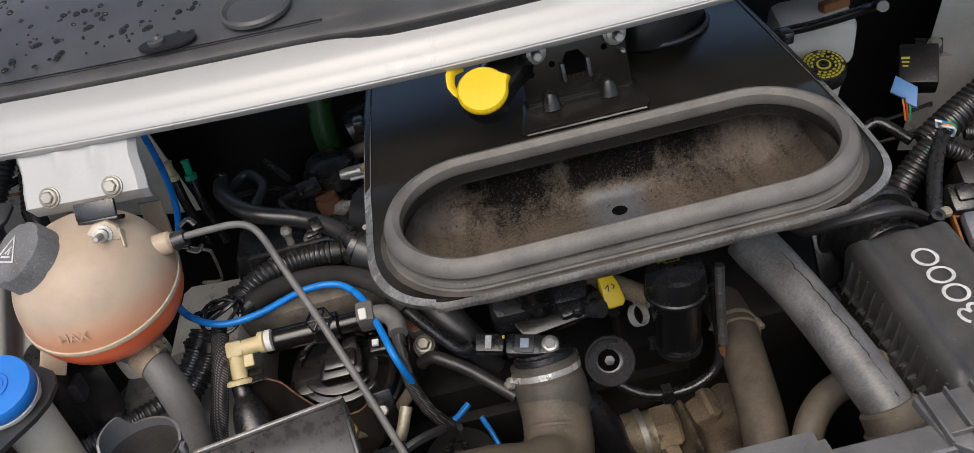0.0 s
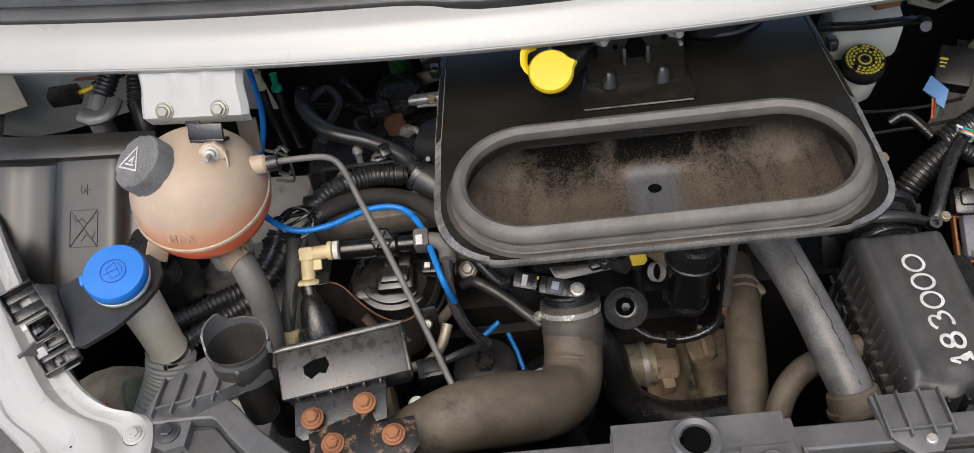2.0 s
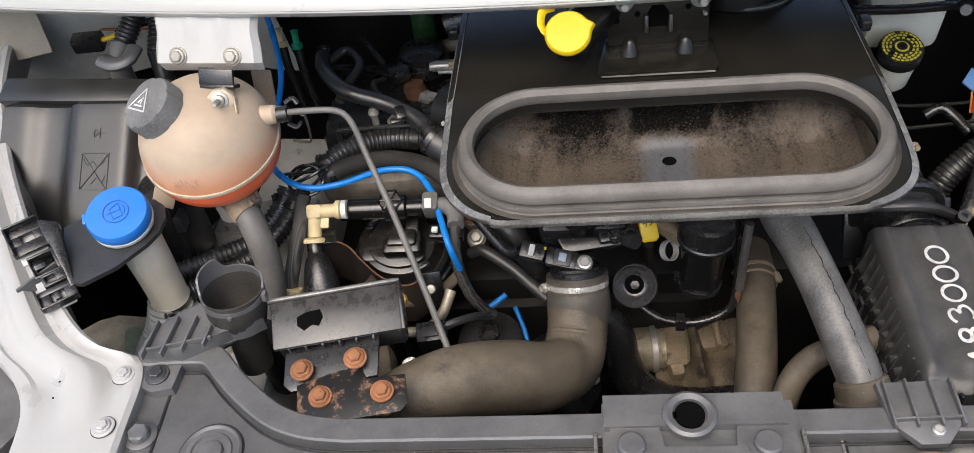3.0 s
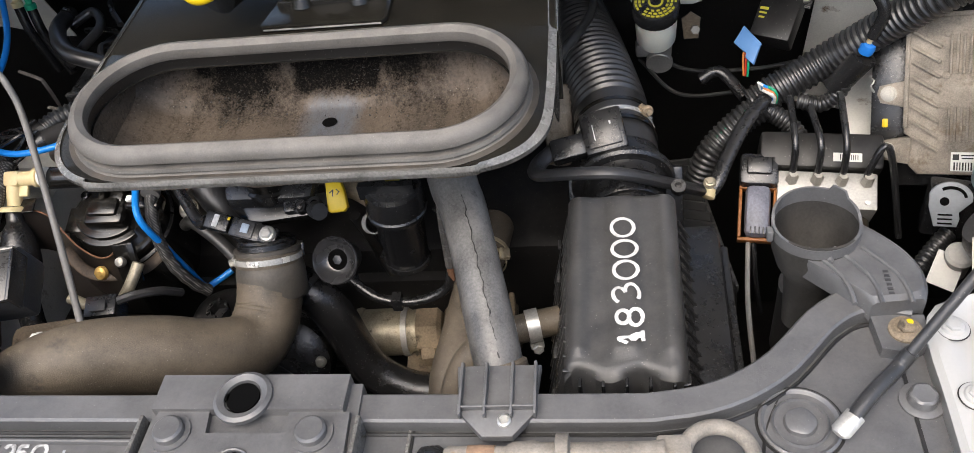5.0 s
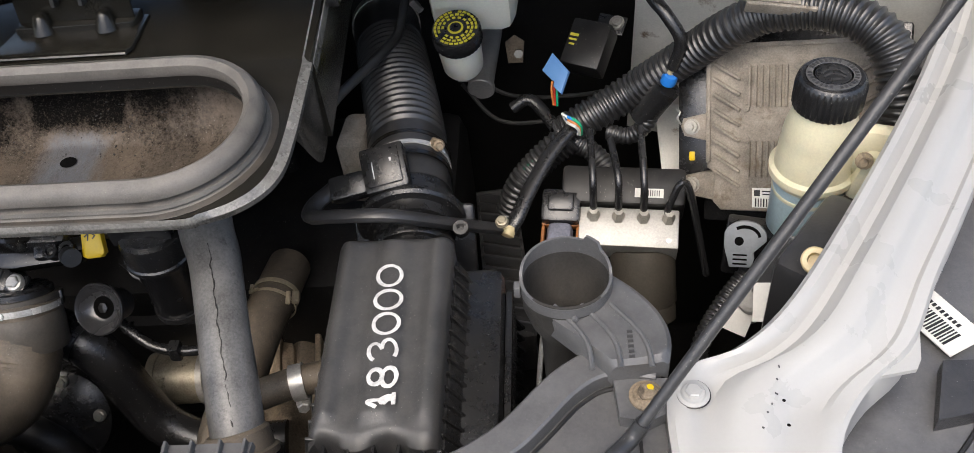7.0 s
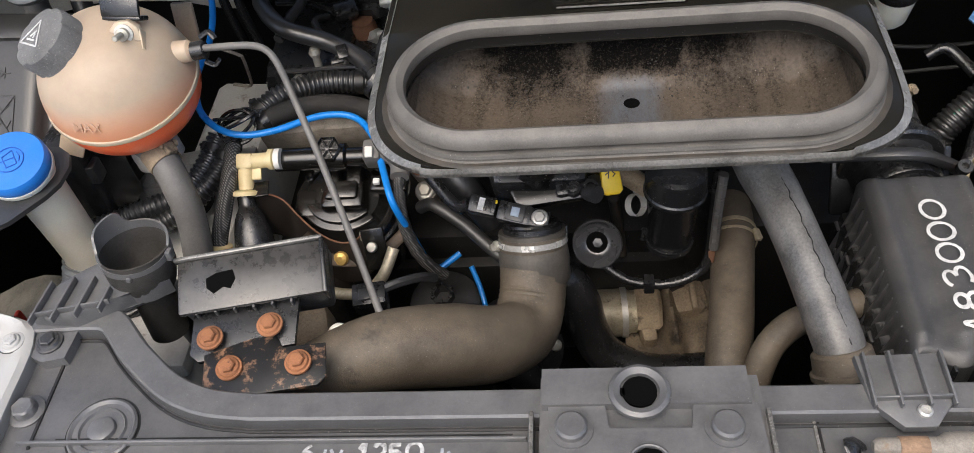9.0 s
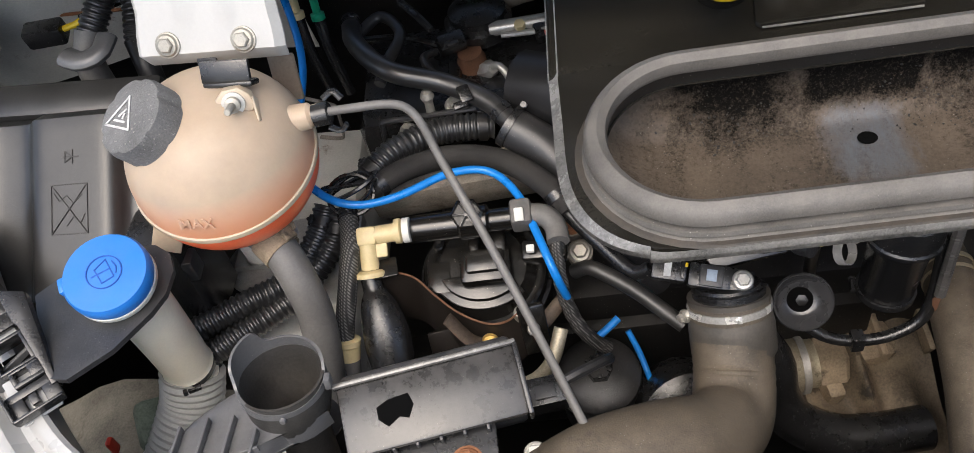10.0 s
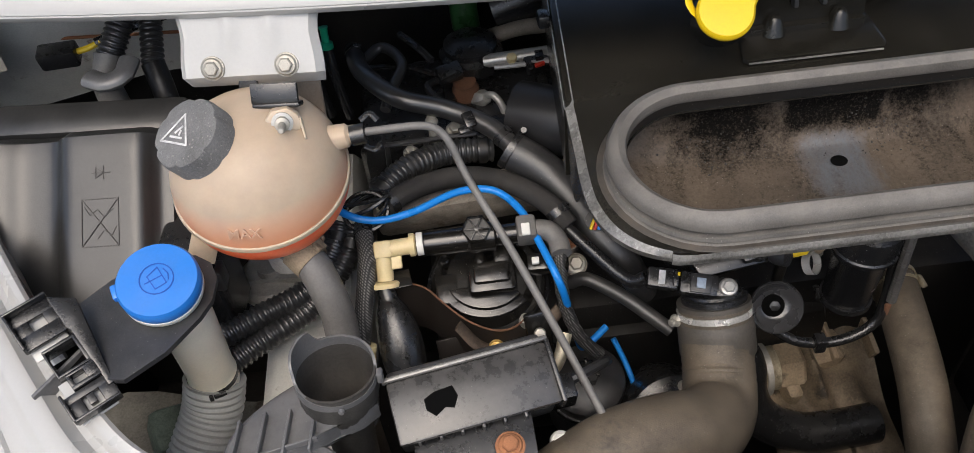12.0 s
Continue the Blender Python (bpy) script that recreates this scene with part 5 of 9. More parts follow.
solo("paper_label", box((-0.685, 0.79, 1.145), (0.05, 0.001, 0.075), 0, turn(-18, 0, 20)), mat("aged_paper", (0.40, 0.36, 0.29), 0.8, var=0.15), "aged white paper label on the inner wing", "label")

# washer filler
wash = thing("washer_filler", (-0.49, 0.53, 0.94), "cream washer filler neck with a blue cap", "washer filler")
C, A = Vector((-0.4615, 0.4840, 1.1265)), Vector((0.10, -0.28, 0.94)).normalized()
mw = aim(C, A) @ Matrix.Diagonal((0.87, 0.87, 0.92, 1))
part("neck", sweep([(-0.4590, 0.487, 1.118), (-0.4610, 0.491, 1.080), (-0.4648, 0.497, 1.035), (-0.4674, 0.500, 0.992)], 0.0188, 28, 60, lambda s, k: 1.08 - 0.12 * k + (0.05 * math.cos(s * 900) if k > 0.86 else 0)), IVORY, wash)
part("lower_tube", sweep([(-0.4676, 0.500, 0.996), (-0.474, 0.488, 0.975), (-0.486, 0.470, 0.955), (-0.50, 0.45, 0.935)], 0.0235, 28, 60, lambda s_, k: 1 + 0.035 * math.cos(s_ * 1100)), mat("grey_white_plastic", (0.42, 0.42, 0.39), 0.5, var=0.15), wash, "pale grey tank neck")
part("collar", lathe([(0.0295, -0.004), (0.031, -0.002), (0.031, 0.002), (0.029, 0.003)], mw, 40), MILK, wash)
bcap = part("cap", lathe([(0.0305, 0.003), (0.0312, 0.005), (0.0312, 0.0125), (0.0295, 0.0155), (0.0001, 0.0165)], mw, 48), BLUE, wash, "blue snap cap")
part("tab", box((-0.031, 0.004, 0.010), (0.006, 0.012, 0.007), 0.0015).moved(mw), BLUE, bcap)
ring_ = [(0.0125 * math.cos(a), 0.0125 * math.sin(a)) for a in np.linspace(0, 6.283, 24)]
part("symbol", strokes([ring_, [(-0.006, 0.004), (0.003, 0.009), (0.006, -0.006), (-0.003, -0.008), (-0.006, 0.004)], [(-0.009, -0.001), (0.004, 0.001)], [(0.007, 0.006), (0.009, 0.001), (0.008, -0.004)]],
                       0.0008, mw @ at((0.0, 0.0, 0.0164))), mat("dark_blue", (0.008, 0.08, 0.42), 0.4), bcap, "moulded washer symbol")
part("strap_clip", band((-0.4668, 0.4993, 1.004), (0.05, -0.06, 1), 0.0180, 0.004, 0.0016, 250, 0.5), BLACK, wash, "black strap clip")
wb = thing("washer_bracket", (-0.48, 0.45, 1.10), "flat grey-black plastic bracket round the washer neck", "bracket")
part("plate", prism([(-0.522, 0.489), (-0.504, 0.507), (-0.470, 0.522), (-0.448, 0.521), (-0.436, 0.512), (-0.430, 0.497), (-0.431, 0.478), (-0.4375, 0.464), (-0.456, 0.439), (-0.4795, 0.421), (-0.490, 0.423), (-0.506, 0.450)], 1.1115, 1.1155, 0.0015), GREY, wb)
part("side_flange", box((-0.512, 0.452, 1.100), (0.003, 0.085, 0.030), 0.001, turn(0, 0, -35)), PANEL, wb)
lb = thing("lamp_clip", (-0.52, 0.44, 1.10), "black plastic clip frame with square slots on the wing", "clip")
ml = Matrix(((0.809, -0.556, 0.188, -0.517), (0.587, 0.767, -0.259, 0.440), (0.0, 0.320, 0.947, 1.1237), (0, 0, 0, 1)))


def window(x0, x1, y0, y1, t, z0=-0.005, z1=0.0):
    """Four bars round an opening."""
    g = box(((x0 + x1) / 2, y0 - t / 2, (z0 + z1) / 2), (x1 - x0 + 2 * t, t, z1 - z0), 0.0012) + box(((x0 + x1) / 2, y1 + t / 2, (z0 + z1) / 2), (x1 - x0 + 2 * t, t, z1 - z0), 0.0012)
    return g + box((x0 - t / 2, (y0 + y1) / 2, (z0 + z1) / 2), (t, y1 - y0, z1 - z0), 0.0012) + box((x1 + t / 2, (y0 + y1) / 2, (z0 + z1) / 2), (t, y1 - y0, z1 - z0), 0.0012)


def border(hole, outer, z0=-0.005, z1=0.0, b=0.0014):
    """A plate with one square opening, given as (x0, x1, y0, y1) of both."""
    (a0, a1, b0, b1), (c0, c1, d0, d1) = hole, outer
    zc, h = (z0 + z1) / 2, z1 - z0
    g = box(((c0 + c1) / 2, (d0 + b0) / 2, zc), (c1 - c0, b0 - d0, h), b) + box(((c0 + c1) / 2, (b1 + d1) / 2, zc), (c1 - c0, d1 - b1, h), b)
    return g + box(((c0 + a0) / 2, (b0 + b1) / 2, zc), (a0 - c0, b1 - b0 + 0.002, h), b) + box(((a1 + c1) / 2, (b0 + b1) / 2, zc), (c1 - a1, b1 - b0 + 0.002, h), b)


part("upper_tab", border((-0.0075, 0.002, 0.026, 0.034), (-0.0175, 0.010, 0.015, 0.043)).moved(ml), BLACK, lb)
part("upper_rim", box((-0.0175, 0.029, 0.001), (0.002, 0.028, 0.010), 0.0008).moved(ml) + box((-0.004, 0.0435, 0.001), (0.029, 0.002, 0.010), 0.0008).moved(ml), BLACK, lb)
part("shoulder", prism([(0.009, 0.043), (0.024, 0.031), (0.0165, -0.019), (0.0145, -0.034), (0.0105, -0.034), (0.0105, 0.012), (0.009, 0.016)], -0.008, 0.0015, 0.0015, ml), BLACK, lb)
part("big_frame", border((-0.0095, 0.0085, -0.0105, 0.0075), (-0.0112, 0.0115, -0.0125, 0.0100), -0.012, 0.001, 0.0008).moved(ml), BLACK, lb)
part("small_frame", border((-0.0045, 0.0035, -0.0215, -0.0150), (-0.0075, 0.0115, -0.0245, -0.0130), -0.007, 0.0018, 0.0008).moved(ml), BLACK, lb)
part("lower_tab", border((-0.0065, 0.0045, -0.0405, -0.0310), (-0.0160, 0.0140, -0.0440, -0.0250)).moved(ml) + box((-0.0015, -0.0345, -0.003), (0.005, 0.007, 0.005), 0.0006).moved(ml), BLACK, lb)
part("lower_rim", box((-0.0160, -0.034, 0.001), (0.002, 0.020, 0.009), 0.0008).moved(ml) + box((-0.001, -0.0440, 0.001), (0.030, 0.002, 0.009), 0.0008).moved(ml), BLACK, lb)
part("dark_recess", box((-0.0005, -0.003, -0.014), (0.018, 0.014, 0.002), 0).moved(ml), VOID, lb)

# funnel ducts, left and right
def funnel(sx, cx, cy, cz, label):
    f_ = thing("drain_funnel", (cx, cy, 1.03), label, "funnel", "cowl drain funnels")
    mfun = at((cx, cy, cz)) @ turn(-9, 0, 0) @ Matrix.Diagonal((1.05, 1.05, 1, 1) if sx > 0 else (0.97, 0.97, 1, 1))
    part("cup", shell([(0.0120, -0.085), (0.0130, -0.042), (0.0185, -0.032), (0.0236, -0.018), (0.0245, -0.002), (0.0262, -0.002), (0.0256, -0.020), (0.0215, -0.034), (0.0160, -0.044), (0.0150, -0.085)], mfun, 40), bpy.data.materials.get("dusty_cup") or mat("dusty_cup", (0.034, 0.032, 0.029), 0.5, var=0.5, scale=40, dust=(0.13, 0.11, 0.085), dusty=0.35, bump=0.3), f_)

    def crest(a):
        """The rim stands high at the back and low at the front."""
        if sx > 0:
            return 0.0085 * max(0, math.sin(a)) ** 0.6 + (0.004 if abs(a - 0.9) < 0.22 else 0) - 0.003 * max(0, -math.sin(a))
        tongue = 0.012 / (1 + math.exp((abs(a - 2.75) - 0.62) / 0.05))
        return 0.0045 * max(0, math.sin(a)) ** 0.6 + tongue - 0.006 * max(0, -math.sin(a - 0.5))

    ang = np.linspace(0, 2 * math.pi, 72, endpoint=False)
    part("wall", rings([[tuple(mfun @ Vector((r * math.cos(a), r * math.sin(a), -0.010 if k else crest(a)))) for a in ang] for r, k in ((0.0262, 1), (0.0266, 0), (0.0248, 0), (0.0246, 1))]), PANEL, f_, "raised worn rim")
    part("lug", box((-0.028 * sx, -0.004, -0.006), (0.004, 0.007, 0.008), 0.001).moved(mfun), PANEL, f_)
    part("drip", lathe([(0.0022, 0), (0.0016, 0.0018), (0.0001, 0.002)], mfun @ at((0.004, -0.0262, -0.010)) @ turn(90, 0, 0), 10), PANEL, f_)
    tail = [(cx, cy + 0.012, cz - 0.075), (cx + 0.002 * sx, cy + 0.018, cz - 0.10), (cx + 0.004 * sx, cy + 0.03, cz - 0.17)]
    part("pipe", sweep(tail, 0.0150, 20), DARK, f_)
    ma = at((0, 0, 1.099))
    u = sx * cx
    rows = []
    for s_ in np.linspace(0, 1, 14):
        row = []
        for j in np.linspace(0, 1, 12):
            ang_ = radians(-150 + 175 * j)
            p0 = Vector((u + 0.0265 * math.cos(ang_), cy + 0.0265 * math.sin(ang_)))
            p1 = Vector((0.385 + 0.032 * j, 0.361 + 0.003 * j))
            q = p0.lerp(p1, s_)
            row.append((sx * (q.x + 0.014 * 4 * s_ * (1 - s_) * j), q.y, 1.099 - 0.003 * max(0, abs(j - 0.5) - 0.42) / 0.08 - 0.003 * (s_ > 0.99)))
        rows.append(row)
    part("arm", skin(rows, 0.014), PANEL, f_)
    if sx > 0:
        for k in (0.372, 0.388, 0.405):
            part("rib", sweep([(k - 0.018, 0.404, 1.0992), (k - 0.004, 0.385, 1.0992), (k + 0.001, 0.372, 1.0992), (k + 0.002, 0.358, 1.0992)], 0.0016, 8), PANEL, f_)
        bars_ = G()
        for k_ in range(6):
            bars_ = bars_ + box((0.3965, 0.366 + 0.0035 * k_, 1.0992), (0.0032, 0.0018, 0.0005), 0)
        part("moulded_marks", bars_, GREY, f_)
    part("foot", prism([(sx * 0.386, 0.362), (sx * 0.388, 0.337), (sx * 0.404, 0.334), (sx * 0.416, 0.340), (sx * 0.417, 0.362)], 1.074, 1.083, 0.001), PANEL, f_)
    part("bolt", hexbolt((sx * 0.4035, 0.350, 1.0842), (0, 0, 1), 0.0056, 0.005, 0.0098), BROWN if sx > 0 else GREY, f_, "tarnished steel bolt" if sx > 0 else "dark plastic-capped bolt")
    return f_


funnel(1, 0.3615, 0.4215, 1.106, "grey-black plastic drain funnel with a ribbed arm")
funnel(-1, -0.3465, 0.4075, 1.1185, "black plastic drain funnel with a ribbed arm")
lf = bpy.data.objects["drain_funnel.001"]
for i in range(4):
    x = -0.409 + i * 0.0155
    part("fin", box((x, (0.371, 0.374, 0.376, 0.373)[i], 1.1015), (0.0018, (0.036, 0.038, 0.034, 0.020)[i], 0.006), 0.0006, turn(0, 0, -6)), PANEL, lf)
part("cross_fin", box((-0.386, 0.366, 1.101), (0.055, 0.0018, 0.005), 0.0006, turn(0, 0, 12)), PANEL, lf)
part("paint_dot", lathe([(0.0022, 0), (0.0001, 0.0004)], at((0.4055, 0.352, 1.0892)), 8), YELLOW, bpy.data.objects["drain_funnel"], "yellow paint dot")

# relay box on its rusty plate
rb = thing("relay_box", (-0.26, 0.40, 1.03), "black plastic relay box with torn label residue", "relay box")
mr = at((-0.2635, 0.394, 1.094)) @ turn(20, 0, 10)
LIDMAT = mat("scuffed_gloss_lid", (0.030, 0.029, 0.028), 0.24, var=0.6, scale=40, spec=0.7, dust=(0.14, 0.13, 0.12), dusty=0.35, specks=0.4, stain=(0.012, 0.011, 0.010), stains=0.35, stain_scale=50, bump=0.1)
part("case", box((0, 0.006, -0.024), (0.103, 0.046, 0.040), 0.004).moved(mr), GREY, rb)
part("lid", box((0, 0, 0.0), (0.104, 0.040, 0.006), 0.002).moved(mr), LIDMAT, rb)
part("back_lip", box((0, 0.0215, 0.002), (0.108, 0.003, 0.008), 0.001).moved(mr), PALE_EDGE, rb, "paler back lip")
part("side_lip", box((0.053, 0, -0.004), (0.003, 0.042, 0.020), 0.001).moved(mr), BLACK, rb)
part("peeled_patch", prism([(-0.031, 0.004), (-0.024, 0.007), (-0.012, 0.008), (-0.010, 0.001), (-0.014, -0.006), (-0.019, -0.004), (-0.026, -0.008), (-0.031, -0.003)], 0.003, 0.0034, 0, mr), VOID, rb, "dark peeled patch")
rp = thing("relay_bracket", (-0.245, 0.34, 1.05), "black steel bracket with four rusty bolts", "bracket")
m1 = at((-0.268, 0.361, 1.078)) @ turn(14, 0, 8)
m2 = at((-0.245, 0.335, 1.074)) @ turn(6, 0, 6)
part("upper_plate", prism([(-0.034, 0.018), (-0.036, -0.014), (-0.030, -0.020), (0.038, -0.016), (0.042, 0.022)], -0.004, 0.0, 0.001, m1), BLACK, rp)
part("lower_plate", prism([(-0.045, 0.012), (-0.043, -0.020), (-0.038, -0.024), (0.036, -0.020), (0.042, -0.014), (0.040, 0.012), (0.010, 0.012), (0.006, 0.022), (-0.01, 0.022)], -0.003, 0.0, 0.001, m2), mat("rust_spotted_black", (0.014, 0.014, 0.014), 0.4, stain=(0.26, 0.15, 0.09), stains=0.55, stain_scale=110), rp, "rust-spotted lower plate")
for i in range(6):
    part("rib", box((-0.030 + i * 0.0135, 0.020, 0.003), (0.0022, 0.014, 0.007), 0.0008).moved(m1), GREY, rp)
for p in ((-0.287, 0.352, 1.082), (-0.245, 0.360, 1.085), (-0.270, 0.331, 1.076), (-0.222, 0.334, 1.077)):
    part("rusty_bolt", hexbolt(p, (0.03, -0.15, 1), 0.0054, 0.006, 0.0092), RUST, rp, "rusty flanged bolt")

# ---------------------------------------------------------------- engine and its lines
eng = thing("engine_block", (-0.05, 0.70, 0.45), "dark engine block and cylinder head, greasy", "engine")
part("block", box((-0.02, 0.72, 0.68), (0.56, 0.26, 0.46), 0.02), DARK, eng)
part("head_cover", box((-0.12, 0.775, 0.985), (0.46, 0.14, 0.10), 0.02), BLACK, eng)
part("head", box((-0.21, 0.664, 1.000), (0.26, 0.032, 0.05), 0.010, turn(20, 0, 4)), ALU_DIRTY, eng, "grey cast-aluminium head edge")
part("wire_stay", sweep([(-0.392, 0.730, 1.056), (-0.366, 0.720, 1.052), (-0.362, 0.719, 1.046), (-0.366, 0.726, 1.012), (-0.372, 0.729, 1.005), (-0.392, 0.740, 1.000)], 0.0022, 8, 60, flat=0.5), ALU_DIRTY, eng, "bent steel stay")
part("lower_cover", box((-0.10, 0.625, 0.80), (0.36, 0.10, 0.16), 0.02), DARK, eng)
for x in (-0.26, -0.17, -0.07, 0.03):
    part("rib", box((x, 0.735, 1.035), (0.012, 0.12, 0.016), 0.004), BLACK, eng)
for x in (-0.30, -0.215, -0.12, -0.03):
    part("cover_bolt", hexbolt((x, 0.690, 1.038), (0, -0.2, 1), 0.005, 0.006), BOLTS, eng)
part("inlet_runner", sweep([(-0.20, 0.70, 1.06), (-0.14, 0.665, 1.065), (-0.07, 0.64, 1.06), (0.0, 0.63, 1.04)], 0.030, 18), mat("runner_plastic", (0.016, 0.016, 0.017), 0.38, var=0.3, bump=0.05), eng, "smooth black plastic inlet runner")

for p in ((-0.2437, 0.767, 1.033), (-0.1607, 0.789, 1.013), (-0.05, 0.79, 1.01)):
    j = thing("injector", (p[0], p[1], p[2] - 0.03), "rusty injector with a steel fuel pipe", "injector", "injectors")
    part("body", lathe([(0.013, -0.03), (0.013, 0.012), (0.011, 0.016), (0.011, 0.020), (0.0001, 0.021)], aim(p, (-0.05, -0.1, 1)), 20), RUST_DARK, j)
    q = Vector(p) + Vector((0.012, -0.012, 0.006))
    part("union_nut", lathe([(0.008, -0.006), (0.008, 0.008), (0.005, 0.012)], aim(q, (0.5, -0.6, 0.5)), 6), STEEL, j)
    part("fuel_pipe", sweep([q + Vector((0.003, -0.004, 0.004)), q + Vector((0.012, -0.010, 0.010)), q + Vector((0.020, -0.018, 0.0)), q + Vector((0.022, -0.024, -0.02))], 0.0035, 10), STEEL, j)
for p, rz in (((-0.258, 0.762, 1.067), 20), ((-0.1746, 0.770, 1.060), 15)):
    k = thing("injector_plug", (p[0], p[1], p[2] - 0.01), "black injector plug with a red lock", "plug", "injector plugs")
    part("housing", box(p, (0.024, 0.016, 0.012), 0.002, turn(20, 0, rz)), BLACK, k)
    part("lock", box((p[0] + 0.002, p[1] - 0.007, p[2] + 0.004), (0.010, 0.004, 0.004), 0.001, turn(20, 0, rz)), RED if p[0] > -0.2 else GREY, k)
    part("wire", sweep([(p[0] - 0.012, p[1], p[2]), (p[0] - 0.04, p[1] + 0.012, p[2] + 0.004), (p[0] - 0.08, p[1] + 0.03, p[2] - 0.005)], 0.003, 8), BLACK, k)
pot = thing("vacuum_pot", (-0.21, 0.80, 1.06), "round black actuator on the engine", "actuator")
part("pot", lathe([(0.030, 0), (0.031, 0.012), (0.026, 0.016), (0.026, 0.022), (0.016, 0.028), (0.0001, 0.028)], at((-0.235, 0.80, 1.05)), 32), BLACK, pot)
# added green tube in place of leaves visible through an opening
leaves = thing("leaf_glimpse", (-0.245, 0.80, 1.10), "green tube standing in for leaves seen through an opening", "bottle")
part("body", sweep([(-0.236, 0.845, 1.06), (-0.237, 0.85, 1.09), (-0.232, 0.86, 1.13)], 0.014, 14), mat("leaf_green", (0.025, 0.085, 0.025), 0.3, var=0.5, scale=60), leaves)

# cable over the head
def line_thing(name, pts, r, material, label, category, kind="plain", **kw):
    g = conduit(pts, r, **kw) if kind == "corr" else sweep(pts, r, 14, **kw)
    ob = thing(name, pts[len(pts) // 2], label, category)
    part("sleeve", g, material, ob)
    line_, total_ = spline(pts, 40)
    for k_ in (2, 36):
        a_, b_ = Vector(line_[k_]), Vector(line_[k_ + 1])
        part("tape_band", band(a_, b_ - a_, r * 1.02, min(0.007, r), 0.0006, 70, 0.28), DARK if kind == "corr" else BLACK, ob)
    return ob


line_thing("engine_harness", [(-0.345, 0.790, 1.085), (-0.335, 0.745, 1.092), (-0.305, 0.705, 1.090), (-0.262, 0.695, 1.078), (-0.228, 0.675, 1.070), (-0.208, 0.650, 1.062)], 0.0085, CORR, "taped black engine harness", "harness")
line_thing("wiring_conduit", [(-0.330, 0.632, 1.045), (-0.305, 0.655, 1.050), (-0.270, 0.675, 1.046), (-0.228, 0.680, 1.040)], 0.0115, CORR, "black corrugated wiring conduit", "conduit", "corr")
fatt = thing("harness_duct", (-0.16, 0.60, 1.0), "smooth black plastic harness duct with coloured wires showing", "harness duct")
part("duct", sweep([(-0.210, 0.655, 1.056), (-0.186, 0.640, 1.044), (-0.162, 0.612, 1.026), (-0.143, 0.580, 1.012), (-0.128, 0.566, 0.994), (-0.112, 0.56, 0.96)], 0.0165, 20, None, lambda s_, k: 1 - 0.35 * max(0, (k - 0.6) / 0.4)), GREY, fatt)
part("collar", band((-0.212, 0.657, 1.057), (0.75, -0.5, -0.4), 0.016, 0.006, 0.002, 40, 0.6), BLACK, fatt)
wc = [YELLOW, RED, BLUE_PIPE, PAPER, ORANGE]
mwh = aim((-0.149, 0.583, 1.035), (-0.1, -0.55, 0.8))
part("window", lathe([(0.0115, -0.002), (0.0115, 0.0005), (0.0001, 0.001)], mwh @ Matrix.Diagonal((1.0, 0.8, 1, 1)), 24), DARK, fatt)
for i, c in enumerate(wc):
    part("wire", sweep([mwh @ Vector((-0.007 + i * 0.0033, -0.008, 0.001)), mwh @ Vector((-0.004 + i * 0.003, 0, 0.003)), mwh @ Vector((-0.001 + i * 0.002, 0.006, 0.001))], 0.0014, 8), c, fatt)
line_thing("braided_hose", [(-0.326, 0.615, 1.046), (-0.300, 0.632, 1.048), (-0.262, 0.645, 1.044), (-0.222, 0.635, 1.042), (-0.190, 0.600, 1.046), (-0.175, 0.580, 1.035)], 0.0092,
           mat("woven_sleeve", (0.022, 0.021, 0.020), 0.7, var=0.6, grain=1500, bump=1.0, dust=(0.09, 0.08, 0.07), dusty=0.4), "thick woven-sleeve hose over the fuel filter", "hose")
bl = thing("blue_fuel_pipe", (-0.25, 0.58, 1.0), "bright blue nylon fuel pipe", "pipe")
part("pipe", sweep([(-0.402, 0.80, 1.155), (-0.384, 0.757, 1.130), (-0.3765, 0.7265, 1.104), (-0.378, 0.698, 1.086), (-0.384, 0.658, 1.074), (-0.374, 0.620, 1.068), (-0.354, 0.598, 1.0625), (-0.330, 0.592, 1.0565), (-0.300, 0.598, 1.055), (-0.262, 0.616, 1.054), (-0.232, 0.617, 1.050), (-0.212, 0.595, 1.045), (-0.200, 0.560, 1.038), (-0.190, 0.530, 1.026),
                    (-0.182, 0.532, 0.985), (-0.1755, 0.537, 0.945), (-0.1701, 0.540, 0.9205), (-0.160, 0.546, 0.9205), (-0.1455, 0.556, 0.925)], 0.0032, 12, 160), BLUE_PIPE, bl)
part("lower_pipe", sweep([(-0.138, 0.560, 0.900), (-0.130, 0.545, 0.885), (-0.124, 0.525, 0.870), (-0.122, 0.505, 0.850)], 0.0027, 10), BLUE_PIPE, bl)
for p, c in (((-0.3816, 0.7681, 1.110), CREAM), ((-0.3633, 0.7619, 1.110), GREEN)):
    q = thing("hose_coupling", (p[0], p[1], p[2] - 0.03), "quick coupling with a coloured collar", "coupling", "couplings")
    part("collar", lathe([(0.006, 0), (0.006, 0.005), (0.0035, 0.006), (0.0035, 0.018), (0.0045, 0.020), (0.0001, 0.021)], aim(p, (0, 0.2, 1)), 14), c, q)
    part("tube", sweep([p, (p[0] + 0.002, p[1] - 0.005, p[2] - 0.03), (p[0] + 0.006, p[1] + 0.0, p[2] - 0.08)], 0.005, 10), BLACK, q)

